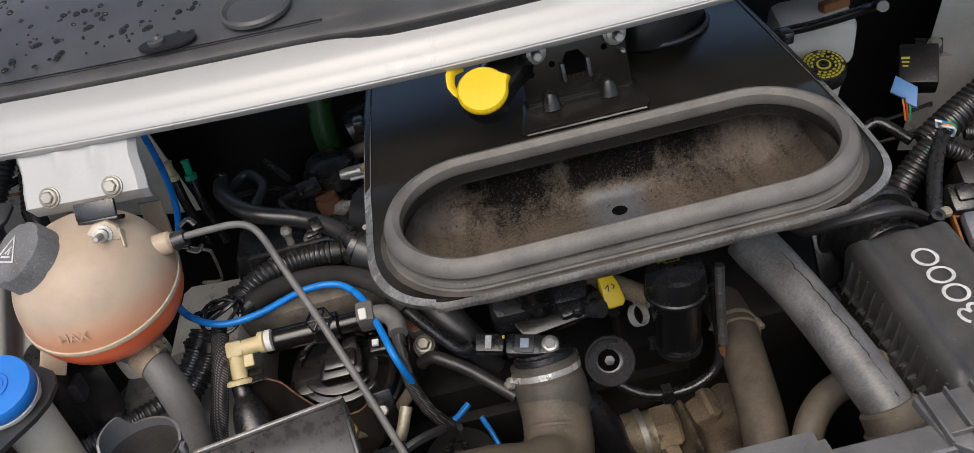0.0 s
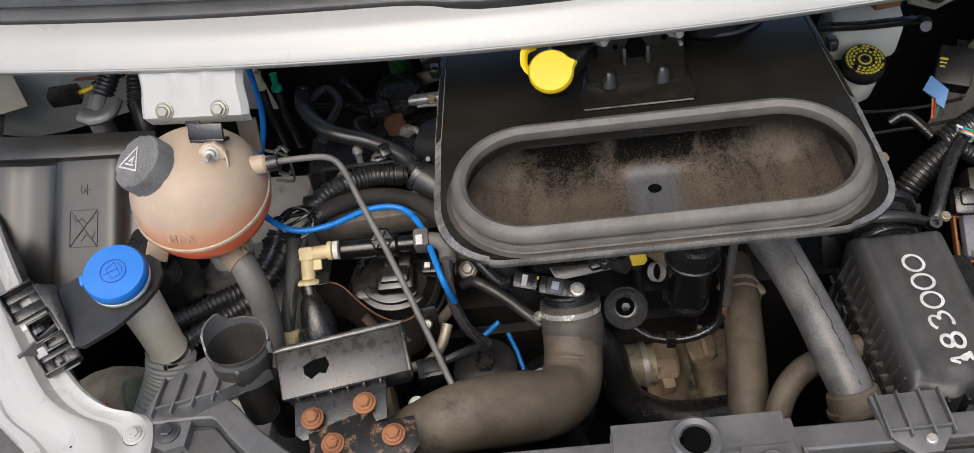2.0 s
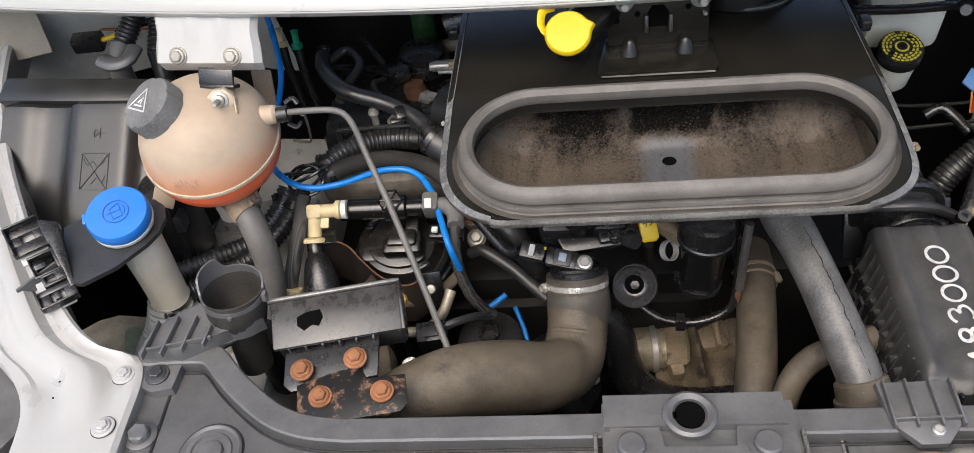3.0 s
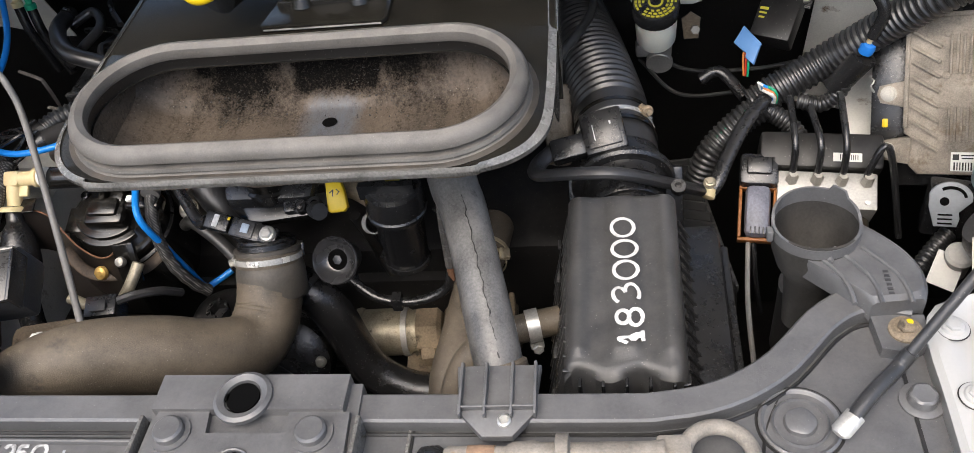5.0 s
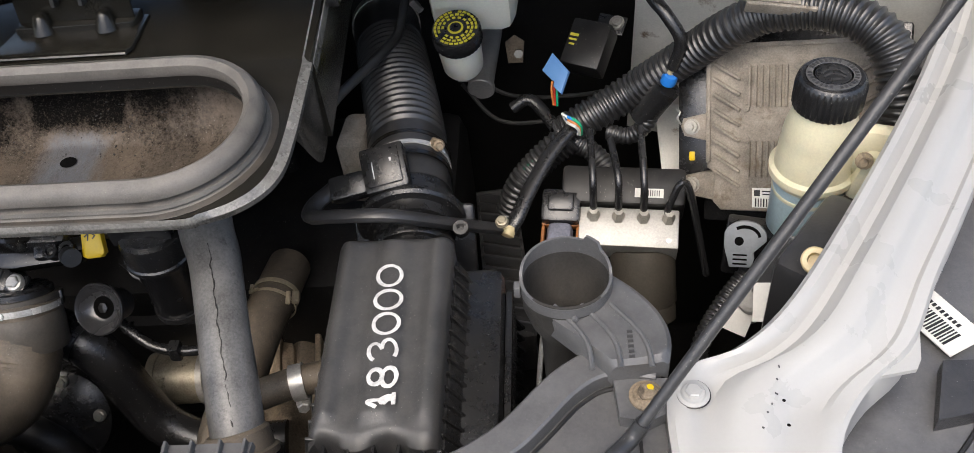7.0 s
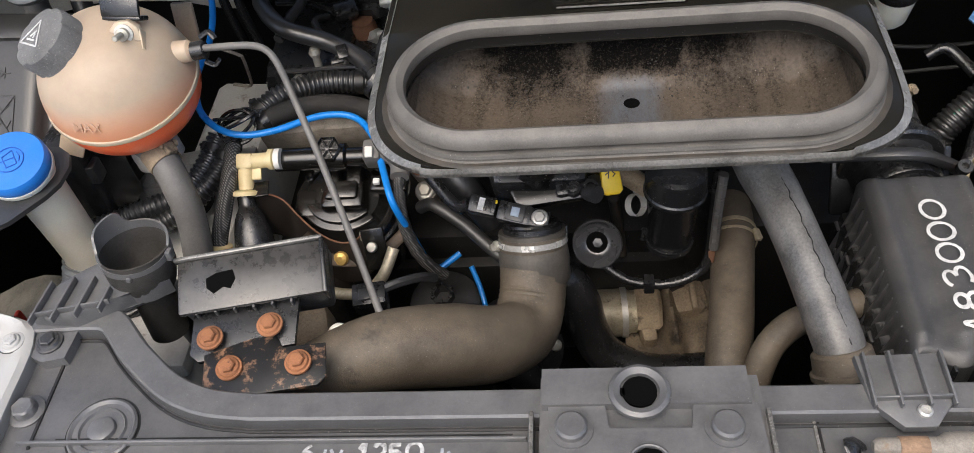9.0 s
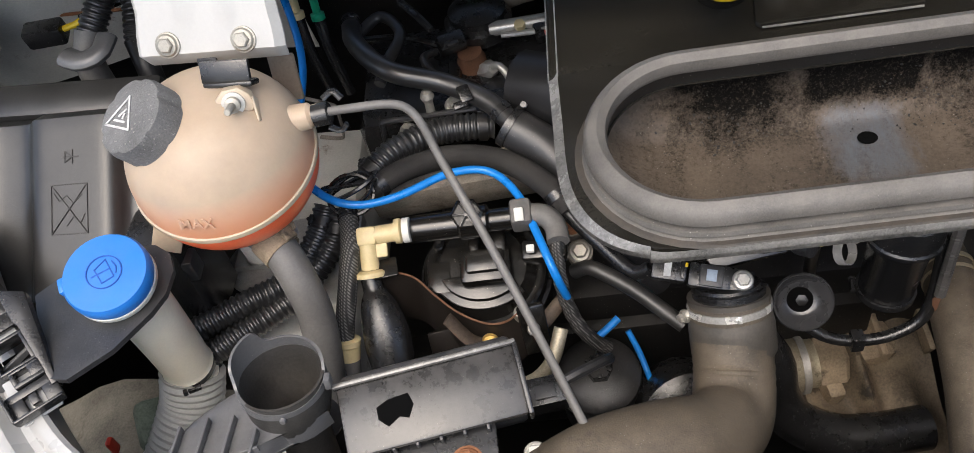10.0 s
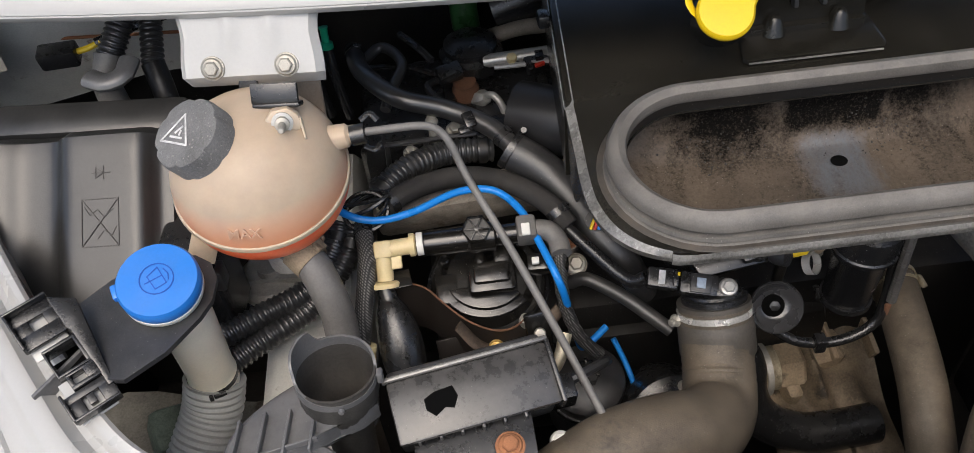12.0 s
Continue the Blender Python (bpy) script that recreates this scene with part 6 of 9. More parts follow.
BRAID = mat("braid", (0.014, 0.014, 0.014), 0.5, var=0.5, grain=1600, bump=0.6)
threads(BRAID, 170, (0.20, 0.195, 0.185))
# fuel filter
ff = thing("fuel_filter", (-0.245, 0.575, 0.93), "black plastic fuel filter with a heater valve", "fuel filter")
mff = at((-0.246, 0.572, 0.985)) @ turn(18, 0, 0)
part("bowl", lathe([(0.044, -0.09), (0.049, -0.07), (0.050, -0.004), (0.0485, 0.003), (0.0465, 0.0045), (0.044, 0.0035), (0.042, 0.0035), (0.036, 0.010), (0.034, 0.0125), (0.0001, 0.014)], mff, 48), GLOSS, ff)
part("top_block", box((0.004, -0.006, 0.022), (0.040, 0.028, 0.020), 0.005).moved(mff) + box((0.004, -0.004, 0.031), (0.030, 0.018, 0.010), 0.003).moved(mff), GLOSS, ff)
part("neck_rib", box((0.014, 0.012, 0.026), (0.014, 0.022, 0.014), 0.003).moved(mff) + box((-0.004, 0.012, 0.024), (0.008, 0.022, 0.012), 0.003).moved(mff), GLOSS, ff)
for k_, (r_, z_) in enumerate(((0.034, 0.0185), (0.041, 0.0135))):
    arc_ = [(r_ * math.cos(a), r_ * 0.86 * math.sin(a)) for a in np.linspace(radians(198), radians(318), 16)]
    part("ledge", prism(arc_ + [(0.022, -0.010), (-0.020, -0.008)], 0.008, z_, 0.0015, mff), GLOSS, ff, "curved glossy ledge")
for x_, y_ in ((-0.034, 0.022), (0.030, 0.030), (-0.010, 0.040)):
    part("stub", lathe([(0.0045, 0.004), (0.0045, 0.012), (0.0032, 0.013), (0.0030, 0.010), (0.0001, 0.010)], mff @ at((x_, y_, 0.0)), 14), GLOSS, ff)
part("skirt", lathe([(0.0495, -0.016), (0.0525, -0.013), (0.0525, -0.008), (0.0495, -0.006)], mff, 48), BLACK, ff)
part("plate", box((-0.0345, -0.006, 0.0125), (0.018, 0.026, 0.003), 0.001).moved(mff), GLOSS, ff)
part("valve_body", lathe([(0.0105, -0.056), (0.0105, -0.012), (0.0125, -0.010), (0.0125, 0.010), (0.0085, 0.012), (0.0085, 0.050)], aim((-0.246, 0.580, 1.035), (1, -0.02, 0.02)), 24), GLOSS, ff)
mhx = aim((-0.250, 0.578, 1.046), (0, -0.45, 0.9))
part("hexagon", lathe([(0.0125, -0.012), (0.0125, 0.004), (0.0112, 0.005), (0.0108, 0.0015), (0.0001, 0.0015)], mhx, 6), GLOSS, ff, "black six-sided cap with spokes")
for a_ in range(0, 180, 60):
    part("spoke", box((0, 0, 0.003), (0.021, 0.0011, 0.0035), 0.0003).moved(mhx @ turn(0, 0, a_)), BLACK, ff)
part("hub", lathe([(0.0022, 0.001), (0.0022, 0.0055), (0.0001, 0.0058)], mhx, 12), BLACK, ff)
part("plug", box((-0.196, 0.556, 1.020), (0.034, 0.016, 0.014), 0.003, turn(15, 0, -3)), GLOSS, ff)
part("plug_tab", box((-0.206, 0.552, 1.030), (0.006, 0.006, 0.004), 0.001, turn(15, 0, -3)), PAPER, ff, "white tab")
wcl = thing("quick_coupling", (-0.208, 0.575, 1.03), "grey quick coupling with a white button", "coupling")
part("body", box((-0.210, 0.577, 1.040), (0.016, 0.020, 0.022), 0.003, turn(20, 0, 0)), HOSE2, wcl)
part("button", box((-0.211, 0.568, 1.051), (0.007, 0.010, 0.003), 0.001, turn(35, 0, 0)), PAPER, wcl, "white square button")
part("elbow", sweep([(-0.203, 0.576, 1.040), (-0.193, 0.574, 1.040), (-0.186, 0.566, 1.036), (-0.185, 0.553, 1.033)], 0.0085, 16), HOSE2, wcl)
part("braided_pipe", sweep([(-0.185, 0.560, 1.034), (-0.1875, 0.546, 1.018), (-0.1855, 0.533, 0.995), (-0.178, 0.524, 0.968), (-0.166, 0.522, 0.945), (-0.158, 0.526, 0.930)], 0.0056, 12, 60, lambda s, k: 1 + 0.05 * math.sin(s * 2600)), BRAID, wcl, "braided black sleeve")
el = thing("fuel_elbow", (-0.325, 0.562, 1.02), "cream nylon elbow fitting", "elbow")
part("tube", lathe([(0.0070, 0), (0.0070, 0.026), (0.0062, 0.027)], aim((-0.303, 0.5745, 1.041), (-1, -0.05, 0)), 22), CREAM, el)
part("drop_tube", lathe([(0.0070, 0), (0.0070, 0.028)], aim((-0.3275, 0.5755, 1.043), (0, -0.7, -0.75)), 22), CREAM, el)
part("corner", box((-0.3265, 0.5735, 1.0408), (0.0155, 0.0145, 0.0145), 0.003, turn(40, 0, 0)), CREAM, el)
part("web", box((-0.3185, 0.566, 1.033), (0.012, 0.012, 0.004), 0.0015, turn(40, 0, 0)), CREAM, el)
part("flange", lathe([(0.0095, -0.002), (0.0095, 0.002), (0.008, 0.003)], aim((-0.303, 0.575, 1.041), (1, 0, 0)), 24) + lathe([(0.0125, -0.002), (0.0125, 0.0015), (0.010, 0.003)], aim((-0.3285, 0.553, 1.021), (0, 0.7, 0.75)), 24), CREAM, el)
part("nut", lathe([(0.0095, -0.002), (0.0095, 0.003)], aim((-0.297, 0.575, 1.041), (1, 0, 0)), 20), PAPER, el, "white locking ring")
bulb = thing("primer_bulb", (-0.322, 0.52, 0.96), "black rubber fuel primer bulb", "primer bulb")
part("bulb", sweep([(-0.3285, 0.552, 1.018), (-0.326, 0.540, 1.008), (-0.322, 0.522, 0.992), (-0.318, 0.498, 0.970), (-0.315, 0.485, 0.955)], 0.0180, 28, 40, lambda s, k: 0.45 + 0.55 * math.sin(math.pi * min(1, max(0, (k - 0.12) / 0.83))) ** 0.6), BLACK, bulb)
part("tail", sweep([(-0.316, 0.488, 0.958), (-0.312, 0.475, 0.94), (-0.305, 0.46, 0.90)], 0.011, 16), BLACK, bulb)
fb = thing("filter_bracket", (-0.27, 0.52, 0.95), "black steel filter bracket with a gold bolt", "bracket")


def bracket_sheet():
    edge = [(-0.328, 0.538, 1.022), (-0.312, 0.541, 1.016), (-0.298, 0.540, 1.008), (-0.285, 0.530, 0.998), (-0.268, 0.518, 0.988), (-0.248, 0.509, 0.983), (-0.232, 0.506, 0.987), (-0.218, 0.507, 1.0)]
    line, _ = spline(edge, 40)
    rows = []
    for k, dy in ((0.0, 0.0), (0.010, -0.001), (0.026, -0.004), (0.040, -0.006)):
        rows.append([(p[0], p[1] + dy - k * 0.15, p[2] - k) for p in line])
    return skin(rows, 0.002)


part("sheet", bracket_sheet(), mat("worn_black_steel", (0.016, 0.013, 0.011), 0.35, var=0.4, stain=(0.08, 0.045, 0.025), stains=0.08, stain_scale=60), fb)
part("worn_edge", sweep([(-0.330, 0.537, 1.0225), (-0.312, 0.540, 1.0165), (-0.298, 0.539, 1.0085), (-0.285, 0.529, 0.9985), (-0.268, 0.517, 0.9885), (-0.248, 0.508, 0.9835), (-0.232, 0.505, 0.9875), (-0.218, 0.506, 1.0005)], 0.0009, 6), RUST_DARK, fb)
part("tab", box((-0.320, 0.542, 1.020), (0.022, 0.016, 0.002), 0.0008, turn(10, 0, 8)), GLOSS, fb)
part("gold_bolt", hexbolt((-0.247, 0.500, 0.970), (0, -0.75, 0.6), 0.0045, 0.003, 0.0068), mat("gold_plating", (0.62, 0.40, 0.12), 0.4, metal=0.7), fb, "gold-coloured bolt")
part("lower_ledge", sweep([(-0.276, 0.509, 0.994), (-0.2585, 0.4995, 0.973), (-0.236, 0.503, 0.963), (-0.213, 0.5135, 0.960), (-0.190, 0.533, 0.969)], 0.0055, 10, 50, flat=0.35), mat("dirty_bracket_metal", (0.10, 0.075, 0.055), 0.6, metal=0.3, var=0.5, scale=60, stain=(0.22, 0.09, 0.04), stains=0.3, stain_scale=60), fb, "dirty rust-edged ledge")
part("ball_stud", lathe([(0.0055, 0.0), (0.0055, 0.003), (0.0034, 0.004), (0.0034, 0.018), (0.0052, 0.020), (0.0060, 0.024), (0.0048, 0.029), (0.0001, 0.031)], aim((-0.221, 0.512, 0.966), (0, -0.15, 1)), 18), BOLTS, fb, "dull steel ball stud")
part("end_tab", box((-0.212, 0.498, 0.985), (0.020, 0.006, 0.040), 0.002, turn(-25, 0, 10)), GLOSS, fb)
part("pin", lathe([(0.004, 0), (0.005, 0.004), (0.004, 0.007), (0.0001, 0.008)], aim((-0.212, 0.493, 0.992), (0, -0.6, 0.7)), 16), BOLTS, fb)
part("stay", box((-0.27, 0.508, 0.945), (0.05, 0.004, 0.05), 0.001, turn(-30, 0, 8)), bpy.data.materials["worn_black_steel"], fb)
nudge(fb, 0.002, 0.013, 0.003)
for p in ((-0.170, 0.573, 0.995), (-0.174, 0.585, 1.015)):
    b_ = thing("engine_bolt", (p[0], p[1], p[2] - 0.01), "flanged bolt on the engine", "bolt", "engine bolts")
    part("head", hexbolt(p, (0, -0.5, 0.8), 0.006, 0.007, 0.0085), RUST if p[2] > 1 else BOLTS, b_)
    part("boss", lathe([(0.010, -0.03), (0.010, -0.001)], aim(p, (0, -0.5, 0.8)), 16), ALU_DIRTY, b_)

# conduits low on the left
line_thing("wiring_conduit", [(-0.485, 0.516, 1.008), (-0.4624, 0.527, 1.011), (-0.429, 0.547, 1.010), (-0.393, 0.566, 1.012), (-0.371, 0.590, 1.028), (-0.362, 0.61, 1.04)], 0.0105, CORR, "black corrugated wiring conduit", "conduit", "corr")
line_thing("wiring_conduit", [(-0.465, 0.508, 0.993), (-0.440, 0.524, 0.9975), (-0.4106, 0.5434, 0.999), (-0.388, 0.559, 1.004), (-0.362, 0.584, 1.021), (-0.352, 0.605, 1.035)], 0.0105, CORR, "black corrugated wiring conduit", "conduit", "corr")
line_thing("braided_sleeve", [(-0.343, 0.60, 1.045), (-0.340, 0.57, 1.04), (-0.345, 0.54, 1.02), (-0.352, 0.515, 0.995), (-0.356, 0.49, 0.96)], 0.0075, bpy.data.materials["braid"], "black braided wiring sleeve", "sleeve")
wcp = thing("white_coupling", (-0.353, 0.50, 0.96), "cream and grey pipe coupling on a brown tube", "coupling")
mwc = aim((-0.351, 0.508, 0.985), (0.1, 0.5, 0.8))
part("body", lathe([(0.0086, -0.004), (0.0092, 0.0), (0.0092, 0.007), (0.0100, 0.008), (0.0100, 0.012), (0.0085, 0.013)], mwc, 24), CREAM, wcp)
part("button", box((0.0, -0.0095, 0.003), (0.007, 0.002, 0.006), 0.0008).moved(mwc) + box((0.0095, 0.0, 0.003), (0.002, 0.007, 0.006), 0.0008).moved(mwc), PAPER, wcp, "white release button")
part("grey_sleeve", lathe([(0.0068, -0.018), (0.0085, -0.016), (0.0085, -0.003)], mwc, 24), HOSE2, wcp, "grey plastic sleeve")
part("blue_ring", lathe([(0.0058, -0.026), (0.0058, -0.017)], mwc, 20), PALE_BLUE, wcp, "pale blue tube end")
part("tube", sweep([mwc @ Vector((0, 0, -0.025)), mwc @ Vector((0.001, 0, -0.045)), mwc @ Vector((0.004, 0, -0.075))], 0.0062, 12), BROWN, wcp, "brown tube")
cl = thing("cable_coil", (-0.335, 0.60, 1.05), "coil of thin black cable", "cable")
for i in range(4):
    part("turn", sweep([(-0.338 + (0.018 + 0.001 * i) * math.cos(a), 0.605 + 0.012 * math.sin(a) + 0.002 * i, 1.055 + 0.010 * math.sin(a + i) + 0.002 * i) for a in np.linspace(0, 6.2, 14)], 0.0018, 6), BLACK, cl)

# big intake hose with clamp and pressure sensor
ih = thing("intake_hose", (-0.12, 0.42, 0.90), "large dusty brown-grey rubber intake hose", "hose")
part("hose", sweep([(-0.0700, 0.509, 1.002), (-0.0710, 0.492, 0.980), (-0.073, 0.468, 0.962), (-0.081, 0.440, 0.958), (-0.102, 0.415, 0.976), (-0.132, 0.398, 1.000), (-0.172, 0.380, 1.022), (-0.210, 0.363, 1.030), (-0.25, 0.350, 1.02)], 0.0305, 32, 90,
                     lambda s, k: 0.93 + 0.13 * math.exp(-((k - 0.55) / 0.20) ** 2) - 0.34 * max(0, (k - 0.72) / 0.28) ** 1.4 + 0.012 * math.sin(s * 900) * (k < 0.22)), HOSE, ih)
CD = Vector((-0.03, 0.55, 0.83)).normalized()
part("clamp", band((-0.0703, 0.506, 0.9975), CD, 0.0283, 0.0050, 0.0014, 90, 0.2), mat("worn_bright_steel", (0.70, 0.69, 0.65), 0.26, metal=0.5, var=0.3, scale=60, stain=(0.22, 0.18, 0.14), stains=0.25, stain_scale=60), ih, "bright worm-drive clamp")
part("clamp_screw", hexbolt((-0.1015, 0.5035, 0.9935), (-0.85, -0.5, 0.15), 0.0036, 0.006, 0.0045) + box((-0.0965, 0.5025, 0.9955), (0.010, 0.006, 0.008), 0.0012, turn(25, 0, -14)), BOLTS, ih, "clamp screw in its housing")

part("cuff", shell([(0.0290, -0.036), (0.0303, -0.034), (0.0303, -0.014), (0.0290, -0.006), (0.0280, -0.005), (0.0280, 0.005), (0.0290, 0.0055), (0.0288, 0.009), (0.024, 0.0095)], aim((-0.0703, 0.506, 0.9975), CD), 44), mat("grey_rubber_cuff", (0.075, 0.068, 0.058), 0.5, dust=(0.2, 0.17, 0.14), dusty=0.4, bump=0.4), ih, "smooth grey rubber cuff")
for a_ in (-100, -60, 200):
    part("cuff_tab", box((0.0295, 0, 0.003), (0.003, 0.010, 0.012), 0.001).moved(aim((-0.0703, 0.506, 0.9975), CD) @ turn(0, 0, a_)), BLACK, ih)
part("neck", lathe([(0.0255, -0.004), (0.0255, 0.009), (0.023, 0.010), (0.022, 0.012)], aim((-0.070, 0.508, 1.002), CD), 32), BLACK, ih, "black plastic neck")
ps = thing("pressure_sensor", (-0.08, 0.51, 1.005), "black pressure sensor with a labelled plug", "sensor")
mps = at((-0.0836, 0.5145, 1.0212)) @ turn(28, 6, -14)
part("body", box((0.0, 0, 0.0), (0.030, 0.018, 0.014), 0.003).moved(mps), BLACK, ps)
part("frame", box((0.001, 0, 0.007), (0.016, 0.015, 0.003), 0.001).moved(mps), GREY, ps)
part("chip", box((0.001, 0, 0.0092), (0.007, 0.008, 0.001), 0.0002).moved(mps), mat("pale_grey_blue", (0.35, 0.42, 0.5), 0.5), ps, "pale blue window")
part("plug", box((-0.028, 0.001, 0.0), (0.024, 0.016, 0.014), 0.002).moved(mps) + box((-0.018, 0.001, 0.006), (0.004, 0.012, 0.005), 0.001).moved(mps), BLACK, ps, "black plug")
part("yellow_lock", box((-0.0165, 0.005, 0.0085), (0.002, 0.003, 0.0012), 0.0003).moved(mps), YELLOW, ps, "yellow locking tab")
part("plug_mark", box((-0.029, 0.001, 0.0073), (0.005, 0.011, 0.0006), 0).moved(mps), INK, ps)
part("ear", box((0.021, 0, 0.003), (0.018, 0.016, 0.006), 0.002).moved(mps), BLACK, ps)
part("bolt", hexbolt(mps @ Vector((0.022, 0, 0.007)), mps.to_3x3() @ Vector((0, 0, 1)), 0.005, 0.005, 0.0072), STEEL, ps, "zinc-plated bolt")
part("cable", sweep([mps @ Vector((-0.040, 0.001, 0.0)), (-0.135, 0.530, 1.018), (-0.160, 0.56, 1.026), (-0.180, 0.585, 1.035)], 0.0055, 10), BLACK, ps)
solo("small_hose", sweep([(-0.176, 0.566, 0.980), (-0.1655, 0.561, 0.9895), (-0.152, 0.553, 0.988), (-0.133, 0.541, 0.981), (-0.114, 0.526, 0.972), (-0.100, 0.515, 0.965)], 0.0060, 14), BHOSE, "bent black rubber hose", "hose")
tb = thing("throttle_body", (-0.06, 0.54, 0.97), "black plastic throttle body below the plenum", "throttle body")
part("body", box((-0.062, 0.560, 1.035), (0.085, 0.06, 0.05), 0.012, turn(20, 0, 0)), BLACK, tb)
part("drum", lathe([(0.026, -0.01), (0.027, 0.000), (0.0245, 0.002), (0.0245, 0.008), (0.0275, 0.010), (0.0275, 0.014), (0.025, 0.016), (0.025, 0.022), (0.029, 0.025), (0.029, 0.035)], aim((-0.064, 0.552, 1.046), (0, 0.1, 1)), 36), GLOSS, tb)
part("shoulder", prism([(-0.030, -0.014), (0.036, -0.010), (0.044, 0.004), (0.036, 0.016), (-0.030, 0.018), (-0.036, 0.0)], -0.006, 0.006, 0.003, at((-0.052, 0.533, 1.030)) @ turn(32, 0, 4)), GLOSS, tb)
part("lever", box((-0.030, 0.530, 1.036), (0.040, 0.014, 0.010), 0.004, turn(25, 0, 12)), BLACK, tb)
for x in (-0.034, -0.020):
    part("eyelet", lathe([(0.0062, -0.006), (0.0062, 0.004), (0.0035, 0.004), (0.0035, -0.002)], aim((x, 0.525, 1.038 + (x + 0.034) * 0.1), (0, -0.5, 0.85)), 16), BLACK, tb)
part("barb", lathe([(0.006, 0), (0.0075, 0.004), (0.0075, 0.014)], aim((-0.024, 0.526, 1.034), (0.6, -0.6, 0.3)), 14), GREY, tb)
dp = thing("breather_valve", (-0.018, 0.53, 0.94), "round black breather valve facing forward", "valve")
mbv = aim((-0.0158, 0.5125, 0.9820), (-0.12, -0.75, 0.65))
part("cup", lathe([(0.013, -0.030), (0.016, -0.006), (0.0212, -0.004), (0.0218, -0.002), (0.0218, 0.0), (0.0208, 0.0012), (0.0196, 0.0004), (0.0185, -0.0025), (0.0125, -0.0075), (0.0098, -0.0085), (0.0001, -0.0088)], mbv, 48), mat("satin_dish", (0.040, 0.040, 0.042), 0.28, var=0.2, spec=0.8), dp)
part("bore", lathe([(0.0095, -0.0084), (0.0088, -0.0080), (0.0001, -0.0080)], mbv @ at((-0.001, 0.0, 0)), 24), VOID, dp, "dark bore")
part("bolt", lathe([(0.0045, -0.008), (0.0045, -0.0055), (0.0001, -0.0052)], mbv, 6), GLOSS, dp, "black centre bolt")
of = thing("oil_filler", (0.052, 0.545, 0.86), "black oil filler tube with a ribbed screw cap", "oil filler")
OD = Vector((0.04, 0.03, 1.0)).normalized()
mo = aim((0.047, 0.524, 0.970), OD)
part("tube", lathe([(0.0175, -0.004), (0.0185, -0.002), (0.0185, 0.003), (0.0190, 0.005), (0.0212, 0.052), (0.0235, 0.056), (0.0235, 0.060)], mo, 40), mat("gloss_tube", (0.010, 0.010, 0.0105), 0.24, var=0.3, spec=0.7, bump=0.05), of, "glossy black tube")
part("clip_ring", band(mo @ Vector((0, 0, 0.002)), OD, 0.0192, 0.005, 0.0018, 40, 0.5), BLACK, of, "black clamp ring")
oc = part("cap", lathe([(0.0240, 0.058), (0.0262, 0.0605), (0.0262, 0.063), (0.0250, 0.0645), (0.0250, 0.078), (0.0238, 0.0835), (0.0205, 0.086), (0.0180, 0.0855), (0.0001, 0.0875)], mo, 60, lambda a, z: 1 + (0.010 * math.cos(30 * a) if z > 0.064 else 0)), BLACK, of)
mgr = at(mo @ Vector((0, 0, 0)))
part("grip", prism([(-0.0235, -0.003), (0.0235, -0.003), (0.0225, 0.003), (-0.0225, 0.003)], 0.080, 0.0945, 0.0025, mgr @ at((0, -0.004, 0))), BLACK, oc, "moulded grip bar")
part("oil_symbol", strokes([[(-0.010, 0), (-0.004, 0.004), (0.006, 0.004), (0.012, 0.007)], [(-0.006, 0.002), (-0.004, -0.003), (0.006, -0.003), (0.008, 0.003)]], 0.0022, mgr @ at((0.002, 0.010, 0.0875))), YINK, oc, "yellow oil can symbol")
di = thing("dipstick", (0.0, 0.55, 0.98), "flat yellow plastic dipstick handle below the plenum", "dipstick")
mdi = at((-0.0034, 0.533, 1.0400)) @ turn(48, 0, 8)
part("handle", prism([(-0.0085, -0.011), (-0.005, -0.0135), (0.006, -0.0135), (0.0095, -0.010), (0.0085, 0.004), (0.006, 0.014), (-0.007, 0.014)], -0.0035, 0.0035, 0.0022, mdi), YELLOW, di)
part("mark", strokes([[(-0.004, 0.004), (-0.001, 0.006), (-0.002, 0.001)], [(0.002, 0.006), (0.004, 0.004), (0.002, 0.002)]], 0.0009, mdi @ at((0, 0, 0.0036))), DARK, di, "moulded mark")
part("tube", sweep([(0.0, 0.550, 1.0), (0.004, 0.56, 0.96), (0.01, 0.57, 0.90)], 0.005, 10), DARK, di)
cz = thing("breather_hose_clip", (0.02, 0.55, 0.99), "bright spring clip on a breather hose", "clip")
part("hose", sweep([(-0.03, 0.56, 1.03), (0.0, 0.56, 1.025), (0.03, 0.55, 1.01)], 0.009, 14), BROWN, cz)
part("spring_clip", band((0.019, 0.540, 1.0), (0.6, -0.5, 0.5), 0.009, 0.007, 0.001, 30, 0.7), CHROME, cz)
line_thing("breather_line", [(-0.02, 0.53, 0.945), (0.01, 0.515, 0.928), (0.045, 0.512, 0.924), (0.074, 0.516, 0.934), (0.083, 0.522, 0.955), (0.084, 0.53, 1.0), (0.085, 0.535, 1.04)], 0.0046, BLACK, "thin black breather line under the oil filler", "pipe")
solo("line_clip", box((0.030, 0.511, 0.926), (0.010, 0.012, 0.016), 0.002), BLACK, "black clip on the breather line", "clip")
solo("line_joint", box((0.084, 0.5195, 0.953), (0.006, 0.006, 0.016), 0.002), RUST_DARK, "small rusty pipe joint", "joint")

